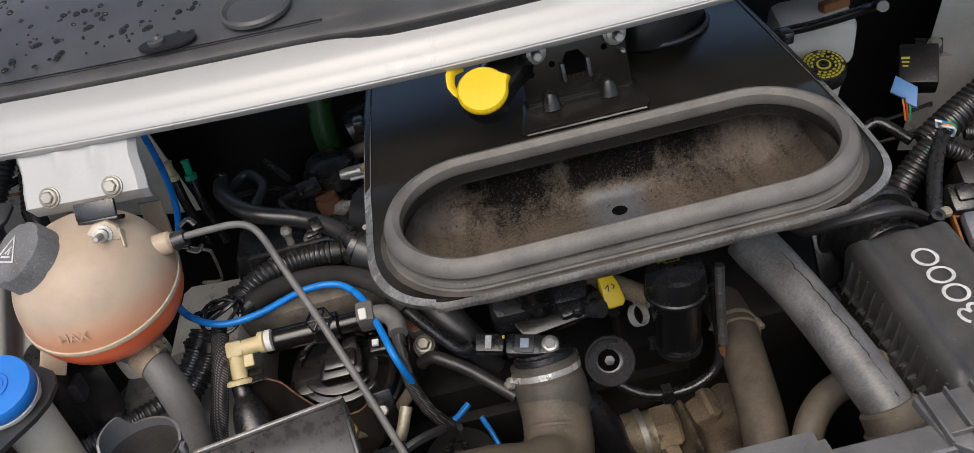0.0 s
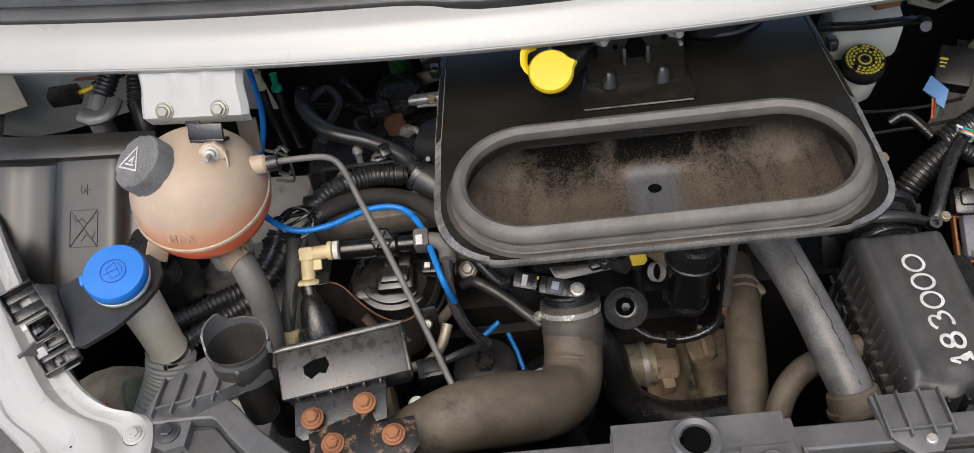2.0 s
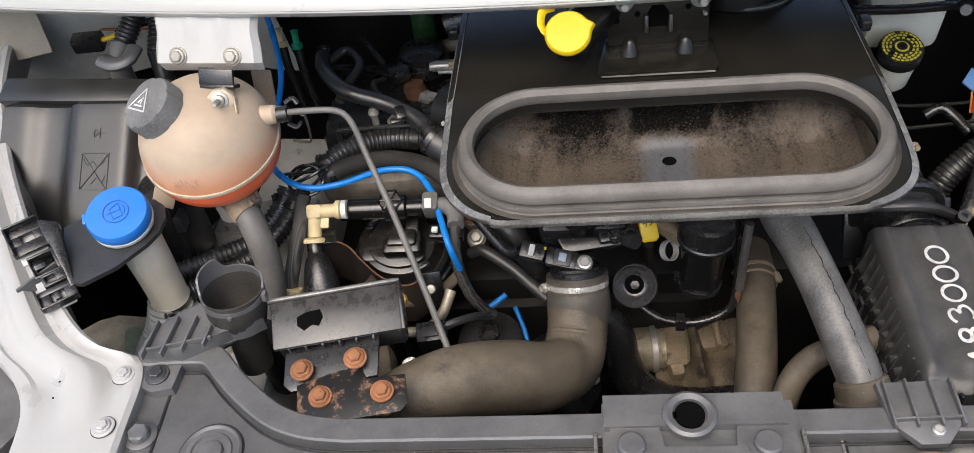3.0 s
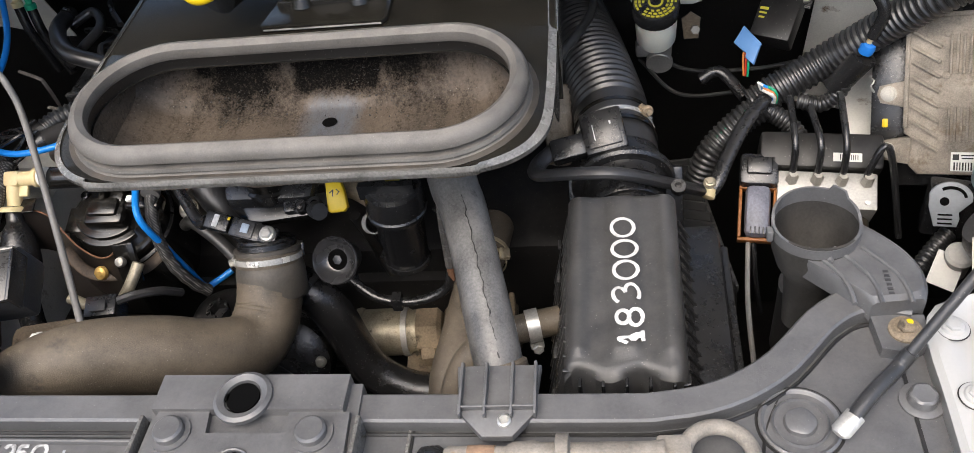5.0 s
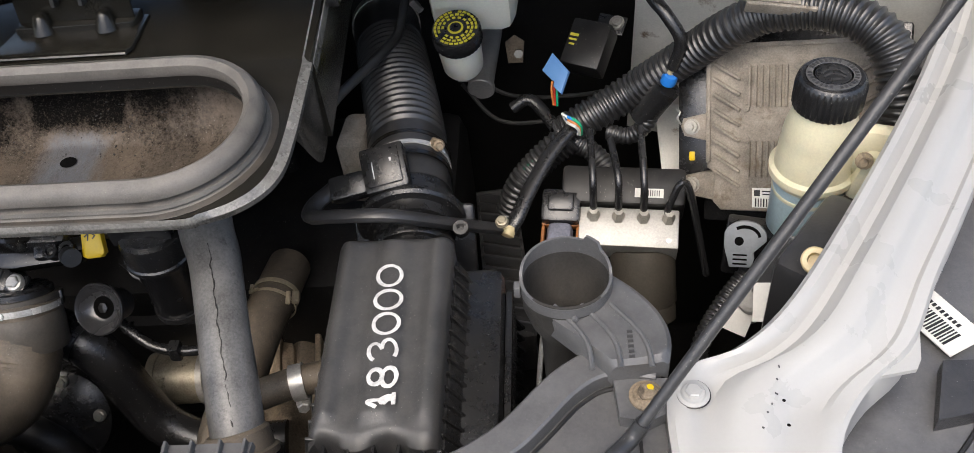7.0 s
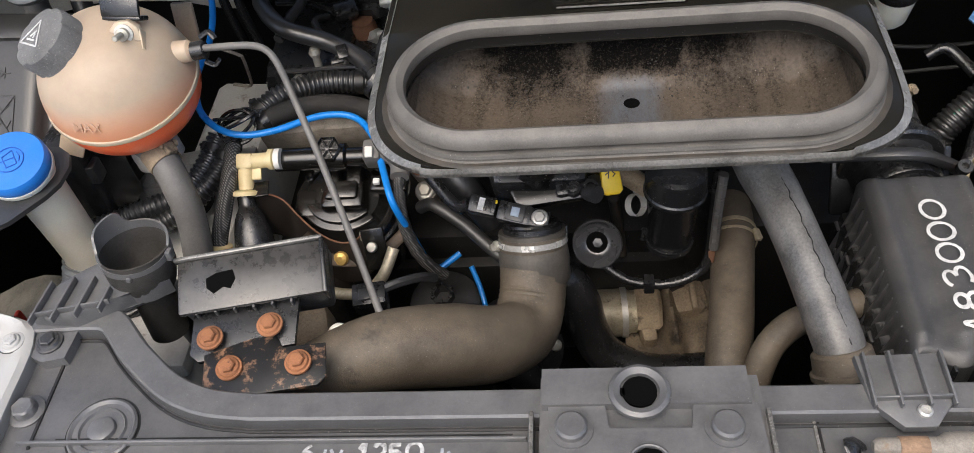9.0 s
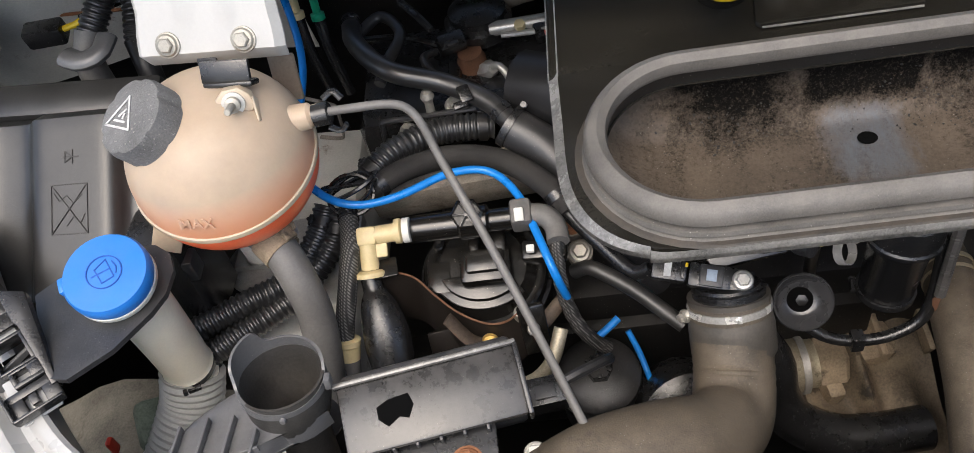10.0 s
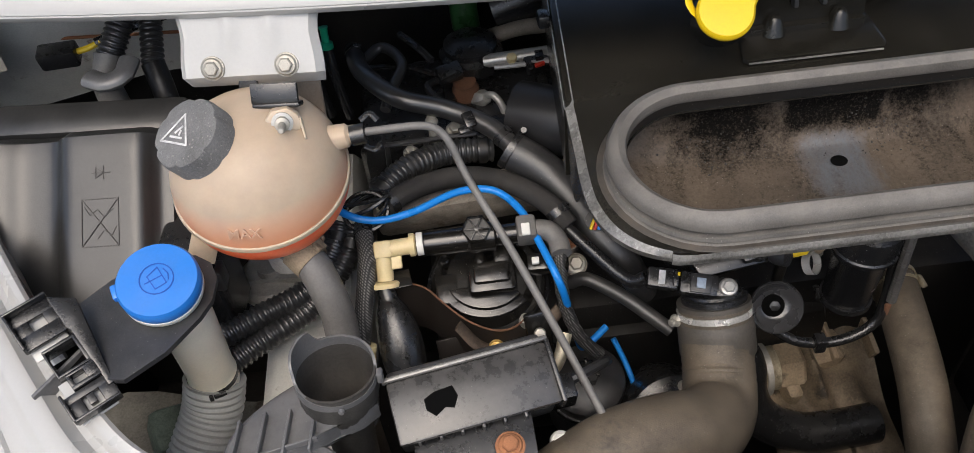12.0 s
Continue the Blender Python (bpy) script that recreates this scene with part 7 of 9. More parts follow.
# metal pipe from the plenum down to the carrier
mp = thing("plenum_pipe", (0.14, 0.40, 1.03), "grey pipe with a moulded seam below the plenum", "pipe")
PP = [(0.106, 0.510, 1.082), (0.1105, 0.497, 1.076), (0.1174, 0.481, 1.070), (0.1258, 0.452, 1.062), (0.1338, 0.422, 1.052), (0.1410, 0.395, 1.0405), (0.1480, 0.368, 1.0275), (0.152, 0.352, 1.012), (0.154, 0.344, 0.985)]
part("pipe", sweep(PP, 0.0172, 28, 60, lambda s_, k: 1.12 - 0.10 * min(1, k / 0.2) + 0.015 * math.sin(s_ * 60)), PIPE, mp)
seam_ = []
axis_ = spline(PP[1:-2], 35)[0]
for p_, d_ in zip(axis_, np.gradient(axis_, axis=0)):
    d_ = Vector(d_).normalized()
    up_ = Vector((0.12, -0.22, 1.0))
    up_ = (up_ - d_ * up_.dot(d_)).normalized()
    seam_.append(Vector(p_) + up_ * 0.0177)
seam_ = [p_ + Vector((0.0006 * math.sin(k_ * 1.3) + 0.0005 * math.sin(k_ * 3.7), 0, 0)) for k_, p_ in enumerate(seam_)]
part("seam", sweep([tuple(p_) for p_ in seam_], 0.00055, 6, 110, lambda s_, k: 0.75 + 0.5 * math.sin(s_ * 700) * math.sin(s_ * 310)), DARK, mp, "ragged moulded seam")
part("collar", lathe([(0.0165, -0.010), (0.0185, -0.008), (0.0195, 0.004), (0.0215, 0.005), (0.0215, 0.009), (0.018, 0.011), (0.018, 0.03)], aim((0.1495, 0.361, 1.0225), (0.2, -0.65, -0.7)) @ Matrix.Diagonal((1.12, 1.12, 1, 1)), 28), HOSE, mp, "dusty rubber collar")
mat("tarnished_clamp", (0.42, 0.36, 0.25), 0.45, metal=0.4, var=0.3)
h2 = thing("coolant_hose", (0.09, 0.46, 0.88), "brown-grey coolant hose with a spring clamp", "hose")
part("hose", sweep([(0.113, 0.600, 0.930), (0.1105, 0.562, 0.937), (0.104, 0.520, 0.938), (0.096, 0.463, 0.930), (0.089, 0.425, 0.918), (0.090, 0.395, 0.885)], 0.0192, 26), HOSE, h2)
part("clamp", band((0.1105, 0.560, 0.937), (0.06, 0.98, -0.02), 0.0196, 0.004, 0.001, 20, 0.4), bpy.data.materials["tarnished_clamp"], h2, "pale spring clamp")
part("clamp", band((0.1095, 0.549, 0.937), (0.06, 0.98, -0.02), 0.0196, 0.003, 0.001, 60, 0.3), bpy.data.materials["tarnished_clamp"], h2, "pale spring clamp")
part("clamp_ears", box((0.130, 0.552, 0.942), (0.006, 0.012, 0.005), 0.001, turn(0, 20, 10)) + box((0.127, 0.545, 0.950), (0.004, 0.012, 0.004), 0.001, turn(10, 20, 10)), bpy.data.materials["tarnished_clamp"], h2)
h3 = thing("coolant_hose", (0.12, 0.40, 0.90), "thin grey coolant hose with a worm clamp", "hose")
part("hose", sweep([(0.186, 0.440, 0.985), (0.170, 0.436, 0.985), (0.150, 0.430, 0.984), (0.128, 0.420, 0.982), (0.110, 0.404, 0.972), (0.100, 0.385, 0.945), (0.097, 0.37, 0.90)], 0.0115, 18), HOSE, h3)
part("clamp", band((0.165, 0.4345, 0.985), (1, 0.25, 0.02), 0.0122, 0.010, 0.0012, 250, 0.8), STEEL, h3, "steel worm clamp")
part("brass_end", lathe([(0.008, 0), (0.010, 0.003), (0.010, 0.012), (0.007, 0.014)], aim((0.178, 0.438, 0.985), (1, 0.2, 0)), 16), BROWN, h3)
LH = [(-0.080, 0.527, 0.945), (-0.052, 0.517, 0.936), (-0.034, 0.510, 0.910), (-0.0255, 0.507, 0.864), (-0.010, 0.498, 0.834), (0.0225, 0.490, 0.816), (0.055, 0.490, 0.810), (0.100, 0.495, 0.806)]
h4 = thing("lower_hose", (0.0, 0.44, 0.85), "bent black coolant hose beside the intake hose", "hose")
part("hose", sweep(LH, 0.0190, 24), BLACK, h4)
part("clip", band((-0.052, 0.517, 0.936), (0.85, -0.35, -0.4), 0.0191, 0.006, 0.001, 120, 0.5), GREY, h4)
OILY = mat("oily_metal", (0.42, 0.37, 0.27), 0.45, metal=0.5, var=0.4, scale=50, stain=(0.06, 0.05, 0.035), stains=0.4, stain_scale=45)
al = thing("starter_motor", (0.03, 0.54, 0.84), "dirty metal starter motor deep in the bay", "starter motor")
part("drum", lathe([(0.021, -0.030), (0.025, -0.026), (0.025, 0.020), (0.022, 0.024), (0.022, 0.030)], aim((-0.007, 0.558, 0.820), (1, 0.05, 0)), 28), OILY, al)
part("ring", lathe([(0.0265, -0.003), (0.0265, 0.003)], aim((0.011, 0.559, 0.820), (1, 0.05, 0)), 28), ALU, al)
part("hex_collar", lathe([(0.024, 0.030), (0.024, 0.052), (0.020, 0.056)], aim((-0.007, 0.558, 0.820), (1, 0.05, 0)), 6), BROWN, al)
part("housing", box((0.075, 0.580, 0.800), (0.045, 0.04, 0.06), 0.012, turn(15, 0, 8)), BROWN, al)
part("collar", lathe([(0.0265, -0.034), (0.0275, -0.030), (0.0265, -0.026)], aim((-0.007, 0.558, 0.820), (1, 0.05, 0)), 28), OILY, al)
part("lug", box((0.034, 0.545, 0.797), (0.016, 0.030, 0.05), 0.005, turn(15, 0, 8)), BROWN, al)
gb = thing("gearbox_casting", (0.07, 0.60, 0.70), "brown dusty gearbox casting", "gearbox")
flank = []
for y_ in np.linspace(0.455, 0.605, 22):
    flank.append([(x_, y_, 0.792 + 0.30 * (y_ - 0.50) + 0.020 * math.exp(-((x_ - 0.062 + 0.15 * (y_ - 0.53)) / 0.008) ** 2) + 0.010 * math.exp(-((x_ - 0.098) / 0.014) ** 2) + 0.005 * math.sin(x_ * 90 + y_ * 60)) for x_ in np.linspace(0.012, 0.125, 36)])
part("flank", skin(flank, 0.01), mat("oily_casting", (0.15, 0.118, 0.080), 0.6, metal=0.2, var=0.6, scale=30, bump=0.8, stain=(0.03, 0.024, 0.018), stains=0.45, stain_scale=35), gb, "ribbed dusty flank")
part("casting", box((0.06, 0.650, 0.78), (0.22, 0.12, 0.12), 0.03, turn(10, 0, 5)), BROWN, gb)
for i in range(4):
    part("rib", box((0.0 + i * 0.04, 0.592, 0.80), (0.006, 0.05, 0.08), 0.002, turn(20, 0, 5)), BROWN, gb)
solo("pale_tube_end", sweep([(-0.090, 0.552, 0.797), (-0.075, 0.552, 0.802), (-0.060, 0.556, 0.800)], 0.0055, 10), PAPER, "pale plastic tube end", "tube")
oh = thing("oil_filter_housing", (-0.166, 0.537, 0.80), "round black oil filter housing with a crown nut", "filter housing")
moh = at((-0.166, 0.537, 0.872)) @ turn(10, 0, 0)
part("body", lathe([(0.034, -0.07), (0.036, -0.004), (0.035, 0.002), (0.030, 0.006), (0.016, 0.010), (0.0001, 0.011)], moh, 40), GREY, oh)
part("collar", lathe([(0.0375, -0.016), (0.0385, -0.013), (0.0375, -0.010)], moh, 40), BLACK, oh)
part("crown_nut", shell([(0.0115, 0.008), (0.0115, 0.021), (0.0085, 0.021), (0.0075, 0.010)], moh, 6), BLACK, oh, "black six-sided crown nut")
for a_ in range(0, 360, 60):
    part("notch", box((0.0100, 0, 0.022), (0.004, 0.003, 0.004), 0.0006).moved(moh @ turn(0, 0, a_ + 30)), BLACK, oh)

# ---------------------------------------------------------------- right side
# air filter box
ab = thing("air_filter_box", (0.24, 0.44, 0.85), "black plastic air filter box with white handwriting", "air filter box")
AX0, AX1, AY0, AY1 = 0.194, 0.279, 0.357, 0.526


def airbox_lid():
    """Rounded lid with three soft ridges and scalloped front edge."""
    rows = []
    for y in np.linspace(0, 1, 40):
        row = []
        for x in np.linspace(0, 1, 46):
            px, py = AX0 + (AX1 - AX0) * x, AY0 + (AY1 - AY0) * y
            ridge = 0.0042 * (math.exp(-((x - 0.12) / 0.07) ** 2) + math.exp(-((x - 0.5) / 0.13) ** 4) + math.exp(-((x - 0.88) / 0.07) ** 2)) * (1 if 0.08 < y < 0.95 else 0.3)
            py += 0.004 * math.sin(x * 6.28 * 2) * max(0, 1 - y / 0.1)
            ex, ey = min(x, 1 - x) * (AX1 - AX0), min(y, 1 - y) * (AY1 - AY0)
            drop = 0.006 * (max(0, 1 - ex / 0.006) ** 2 + max(0, 1 - ey / 0.008) ** 2)
            row.append((px, py, 1.030 + 0.010 * y + ridge - drop))
        rows.append(row)
    g = skin(rows, 0.04)
    return g


LID = mat("air_box_plastic", (0.050, 0.050, 0.0505), 0.36, spec=0.7, dust=(0.16, 0.15, 0.14), dusty=0.3, specks=0.5, bump=0.4)
lidb = part("lid", airbox_lid(), LID, ab)
part("body", box((0.250, 0.440, 0.905), (0.130, 0.175, 0.19), 0.008), BLACK, ab)
part("sloped_side", box((0.298, 0.437, 0.972), (0.005, 0.165, 0.095), 0.002, turn(0, -24, 0)), BLACK, ab)
for i in range(14):
    y = 0.362 + i * 0.0118
    part("fin", box((0.3005, y, 0.973), (0.0065, 0.0026, 0.108), 0.0008, turn(8, -26, 0)), BLACK, ab)
for i in range(13):
    y = 0.362 + i * 0.0125
    part("fin", box((0.1895, y, 0.985), (0.011, 0.0024, 0.085), 0.0008, turn(0, 12, 0)), FIN, ab)
    part("fin_lip", box((0.1855, y + 0.004, 0.990 - 0.010 * (i % 3)), (0.006, 0.010, 0.0022), 0.0006, turn(0, 12, 0)), FIN, ab)
for i in range(5):
    part("front_fin", box((0.205 + i * 0.016, 0.354, 0.99), (0.0024, 0.008, 0.07), 0.0008), BLACK, ab)
msh = at((0.304, 0.632, 0.893)) @ turn(-11, 0, 6)
part("side_duct", box((0, 0, -0.02), (0.040, 0.226, 0.040), 0.004).moved(msh), DARK, ab)
part("side_rim", box((-0.019, 0, 0.003), (0.003, 0.226, 0.008), 0.001).moved(msh) + box((0.019, 0, 0.003), (0.003, 0.226, 0.008), 0.001).moved(msh) + box((0, 0.112, 0.003), (0.040, 0.003, 0.008), 0.001).moved(msh), FIN, ab)
for i in range(12):
    part("shoulder_fin", box((0, -0.099 + i * 0.018, 0.003), (0.042, 0.0026, 0.012), 0.0008, turn(0, 0, -24)).moved(msh), FIN, ab)
part("side_wall", box((0.318, 0.43, 0.93), (0.006, 0.16, 0.12), 0.002), BLACK, ab)
for ch, y, dx, lean, size, wide, pen in (("1", 0.3830, 0.0030, 8, 0.017, 0.010, 0.0026), ("8", 0.4000, 0.0020, -2, 0.0180, 0.0155, 0.0030), ("3", 0.4210, 0.0, 14, 0.0185, 0.0160, 0.0026), ("0", 0.4420, 0.0005, 10, 0.0175, 0.0165, 0.0026),
                                     ("0", 0.4620, 0.0, 6, 0.0185, 0.0160, 0.0026), ("0", 0.4830, -0.0010, 12, 0.0170, 0.0180, 0.0026)):
    part("painted_digit", hand_digit(ch, size, wide, pen, at((0.2380 + dx, y, 1.0366 + 0.0632 * (y - 0.383))) @ turn(3.7, 0, 0) @ turn(0, 0, 90 + lean)), INK, lidb, "white paint-pen digit")
part("paint_blot", prism([(-0.004, -0.0025), (-0.001, -0.004), (0.003, -0.002), (0.006, 0.0015), (0.002, 0.0025), (-0.002, 0.002), (-0.005, 0.0005)], 0, 0.0006, 0, at((0.2435, 0.3835, 1.0368)) @ turn(3.7, 0, 20)), INK, lidb, "smeared blot of white paint")
nk = thing("air_flow_meter", (0.235, 0.57, 0.98), "black air flow meter housing with sensor", "air flow meter")
DD = Vector((-0.08, 0.9, 0.12)).normalized()
mn = aim((0.237, 0.592, 1.004), DD)
part("housing", lathe([(0.0290, -0.064), (0.0290, -0.050), (0.0325, -0.0495), (0.0345, -0.046), (0.0345, -0.043), (0.0320, -0.0425), (0.0320, -0.030), (0.0355, -0.029), (0.0365, -0.020), (0.0430, -0.0195), (0.0450, -0.017), (0.0450, -0.013), (0.0425, -0.0110), (0.0400, -0.0105), (0.0395, -0.004), (0.0360, -0.003), (0.0345, 0.004), (0.0345, 0.030)], mn, 64), BLACK, nk)
msn = at((0.2235, 0.5885, 1.0500)) @ turn(30, -9, 8)
part("sensor", box((0, 0, 0), (0.036, 0.038, 0.016), 0.003).moved(msn) + box((0, 0, 0.009), (0.028, 0.030, 0.003), 0.001).moved(msn), BLACK, nk, "square black sensor head")
part("print", box((-0.008, -0.002, 0.0107), (0.0008, 0.014, 0.0003), 0).moved(msn) + box((0.007, 0.004, 0.0107), (0.0016, 0.003, 0.0003), 0).moved(msn), INK, nk, "small pale print")
part("plug", box((-0.032, -0.006, -0.002), (0.030, 0.020, 0.016), 0.003).moved(msn), BLACK, nk)
part("flange", box((0.240, 0.572, 0.985), (0.100, 0.008, 0.060), 0.004, turn(-30, 0, 0)), BLACK, nk)
part("eyelet", lathe([(0.006, 0), (0.006, 0.008), (0.003, 0.008), (0.003, 0.002)], aim((0.283, 0.545, 1.022), (0, -0.4, 0.9)), 16), BLACK, nk)
part("cable", sweep([(0.180, 0.582, 1.038), (0.168, 0.565, 1.038), (0.170, 0.545, 1.044), (0.195, 0.533, 1.055), (0.235, 0.530, 1.056), (0.275, 0.555, 1.02), (0.305, 0.592, 0.975)], 0.0075, 12, flat=0.7), GREY, nk, "flat taped cable")
du = thing("intake_duct", (0.22, 0.68, 0.97), "black corrugated intake duct with hose clamps", "duct")
DP = [(0.2365, 0.600, 1.006), (0.2330, 0.628, 1.010), (0.2250, 0.680, 1.014), (0.2085, 0.760, 1.012), (0.1930, 0.830, 1.007), (0.1780, 0.900, 1.000)]
total = length(DP)
part("hose", sweep(DP, 0.0345, 40, 420, lambda s, k: 1.02 - (0.09 * (0.5 + 0.5 * math.cos(2 * math.pi * (s - 0.045) / 0.0082)) if 0.058 < s < 0.222 else 0.02)), CORR, du)
part("clamp", band((0.2325, 0.631, 1.0102), (-0.12, 0.98, 0.08), 0.0350, 0.0045, 0.0010, 150, 0.2), bpy.data.materials["worn_bright_steel"], du, "zinc worm clamp")
part("clamp_screw", hexbolt((0.2615, 0.629, 1.0385), (0.3, -0.85, 0.4), 0.0036, 0.006, 0.0046) + box((0.258, 0.634, 1.035), (0.010, 0.009, 0.008), 0.0012, turn(0, 40, 0)), BROWN, du, "tarnished clamp screw")
for k_ in (0.618, 0.644):
    part("cuff_ring", band((0.2325 - 0.12 * (k_ - 0.631), k_, 1.0102), (-0.12, 0.98, 0.08), 0.0350, 0.004, 0.0016, 150, 0.05), GLOSS, du)
part("clamp", band((0.1845, 0.870, 1.003), (-0.2, 0.97, -0.1), 0.0350, 0.011, 0.0012, 150, 0.9), STEEL, du, "zinc worm clamp")
solo("vacuum_hose", sweep([(0.158, 0.612, 1.064), (0.1663, 0.625, 1.0687), (0.178, 0.660, 1.070), (0.195, 0.710, 1.062), (0.208, 0.755, 1.054), (0.214, 0.786, 1.050), (0.218, 0.83, 1.062), (0.22, 0.87, 1.09)], 0.0044, 14), BHOSE, "black vacuum hose over the intake duct", "hose")
sc = thing("scuttle_casting", (0.19, 0.66, 0.95), "pale cast housing beside the plenum", "housing")
part("casting", box((0.180, 0.675, 0.99), (0.026, 0.05, 0.07), 0.008, turn(0, 0, -5)), ALU_DIRTY, sc)
solo("thin_pipe", sweep([(0.165, 0.612, 1.00), (0.185, 0.615, 1.0), (0.21, 0.625, 1.0)], 0.004, 10), BROWN, "thin brass-coloured pipe beside the duct", "pipe")

# brake fluid reservoir and master cylinder
br = thing("brake_fluid_reservoir", (0.275, 0.76, 1.0), "milky plastic brake fluid reservoir with black cap", "reservoir")
BD = Vector((-0.02, -0.28, 0.96)).normalized()
mbr = aim((0.274, 0.7465, 1.0635), BD)
part("neck", lathe([(0.017, -0.040), (0.019, -0.036), (0.020, -0.012), (0.021, 0.0)], mbr, 32), MILK, br)
part("body", box((0.288, 0.805, 1.080), (0.080, 0.065, 0.060), 0.014, turn(10, 0, -6)), MILK, br)
bc = part("cap", lathe([(0.0215, -0.002), (0.0225, 0.0), (0.0225, 0.012), (0.021, 0.0145), (0.0001, 0.015)], mbr, 64, lambda a, z: 1 + 0.014 * math.cos(32 * a) * (z < 0.013)), BLACK, br, "black ribbed cap with yellow print")
dots = G()
for r_, k_, w_ in ((0.0185, 26, 0.0034), (0.0150, 20, 0.0034), (0.0115, 14, 0.0030)):
    for i in range(k_):
        if (i * 7 + int(r_ * 1e4)) % 9 == 0:
            continue
        a = 2 * math.pi * i / k_
        dots = dots + box((r_ * math.cos(a), r_ * math.sin(a), 0.0151), (0.0022, w_, 0.0003), 0, turn(0, 0, math.degrees(a)))
dots = dots + lathe([(0.0072, 0), (0.0001, 0.0004)], at((0, 0, 0.0150)), 24)
part("cap_print", dots.moved(mbr), YINK, bc, "rings of small yellow print")
part("cap_emblem", lathe([(0.0052, 0), (0.0052, 0.0003), (0.003, 0.0003), (0.003, 0)], mbr @ at((0, 0, 0.0155)), 24), BLACK, bc)
part("level_plug", box((0.305, 0.79, 1.115), (0.03, 0.012, 0.010), 0.002, turn(0, 0, 8)), RUST, br, "dark red level sensor plug")
mc_ = thing("brake_master_cylinder", (0.285, 0.84, 0.93), "cast aluminium brake master cylinder", "master cylinder")
part("cylinder", lathe([(0.0135, 0), (0.0145, 0.001), (0.0145, 0.006), (0.0125, 0.008), (0.0125, 0.09)], aim((0.281, 0.824, 0.948), (0.1, 0.9, 0.15)), 24), ALU, mc_)
part("port", box((0.268, 0.840, 0.960), (0.024, 0.016, 0.016), 0.003), ALU, mc_)
part("flange", prism([(-0.012, -0.02), (0.012, -0.02), (0.016, 0.012), (0.0, 0.022), (-0.016, 0.012)], 0, 0.005, 0.001, aim((0.318, 0.87, 0.965), (0, -1, 0.5)) @ Matrix.Diagonal((0.65, 0.7, 1, 1))), BROWN, mc_)
part("nut", lathe([(0.005, 0), (0.005, 0.006)], aim((0.322, 0.862, 0.965), (0, -1, 0.5)), 6), BOLTS, mc_)
for pts in ([(0.26, 0.84, 0.945), (0.30, 0.80, 0.925), (0.36, 0.79, 0.93), (0.42, 0.78, 0.945)], [(0.26, 0.85, 0.96), (0.31, 0.83, 0.935), (0.38, 0.81, 0.945), (0.43, 0.80, 0.96)]):
    solo("brake_pipe", sweep(pts, 0.0022, 8), BHOSE, "thin steel brake pipe", "pipe", "brake pipes")

# relay and blue tag
re = thing("glow_plug_relay", (0.3925, 0.774, 1.0), "black relay box with yellow print", "relay")
mre = at((0.3925, 0.774, 1.026)) @ turn(34, 0, -26) @ Matrix.Diagonal((0.92, 0.92, 0.92, 1))
part("case", box((0, 0, 0), (0.042, 0.050, 0.030), 0.003).moved(mre), DARK, re)
part("print", box((-0.014, 0.006, 0.0152), (0.009, 0.003, 0.0003), 0).moved(mre) + box((-0.014, 0.001, 0.0152), (0.008, 0.002, 0.0003), 0).moved(mre) + box((-0.014, -0.004, 0.0152), (0.006, 0.002, 0.0003), 0).moved(mre), YINK, re, "small yellow print")
part("bracket", box((0.012, 0.032, -0.006), (0.030, 0.020, 0.003), 0.001).moved(mre), BLACK, re)
part("bolt", hexbolt(mre @ Vector((0.018, 0.034, -0.004)), mre.to_3x3() @ Vector((0, 0, 1)), 0.005, 0.006), BOLTS, re)
tg = thing("blue_tag_connector", (0.3596, 0.7395, 1.0), "flat pale blue plastic connector with orange wire", "connector")
mtg = at((0.3596, 0.7395, 1.0226)) @ turn(40, 0, -30) @ Matrix.Diagonal((0.95, 0.95, 1, 1))
part("tag", prism([(-0.010, 0.020), (0.013, 0.007), (0.0135, -0.016), (0.003, -0.011), (0.002, -0.006), (-0.002, -0.005), (-0.014, 0.001)], -0.002, 0.002, 0.001, mtg), PALE_BLUE, tg)
for k_ in range(3):
    part("wire", sweep([mtg @ Vector((-0.001 + 0.003 * k_, -0.006, -0.001)), mtg @ Vector((0.001 + 0.003 * k_, -0.014, -0.002)), mtg @ Vector((0.004 + 0.002 * k_, -0.026, -0.012))], 0.0011, 8), (ORANGE, RED, GREEN)[k_], tg)

# wiring loom
lo = thing("main_wiring_loom", (0.42, 0.70, 0.96), "thick black corrugated wiring loom with open end", "wiring loom")
part("conduit", conduit([(0.362, 0.697, 0.985), (0.385, 0.703, 0.998), (0.430, 0.713, 1.022), (0.470, 0.703, 1.060), (0.500, 0.682, 1.100), (0.530, 0.672, 1.120), (0.570, 0.655, 1.128), (0.600, 0.630, 1.120), (0.612, 0.605, 1.09), (0.612, 0.585, 1.05)], 0.0165, 0.0062, 0.12, 20), CORR, lo)
part("branch", conduit([(0.372, 0.690, 0.990), (0.350, 0.684, 0.975), (0.325, 0.674, 0.950), (0.312, 0.666, 0.92)], 0.0145, 0.0055, 0.12), CORR, lo)
part("branch", conduit([(0.372, 0.692, 0.985), (0.395, 0.682, 0.972), (0.408, 0.665, 0.958), (0.41, 0.655, 0.945)], 0.0095, 0.0045, 0.12), CORR, lo)
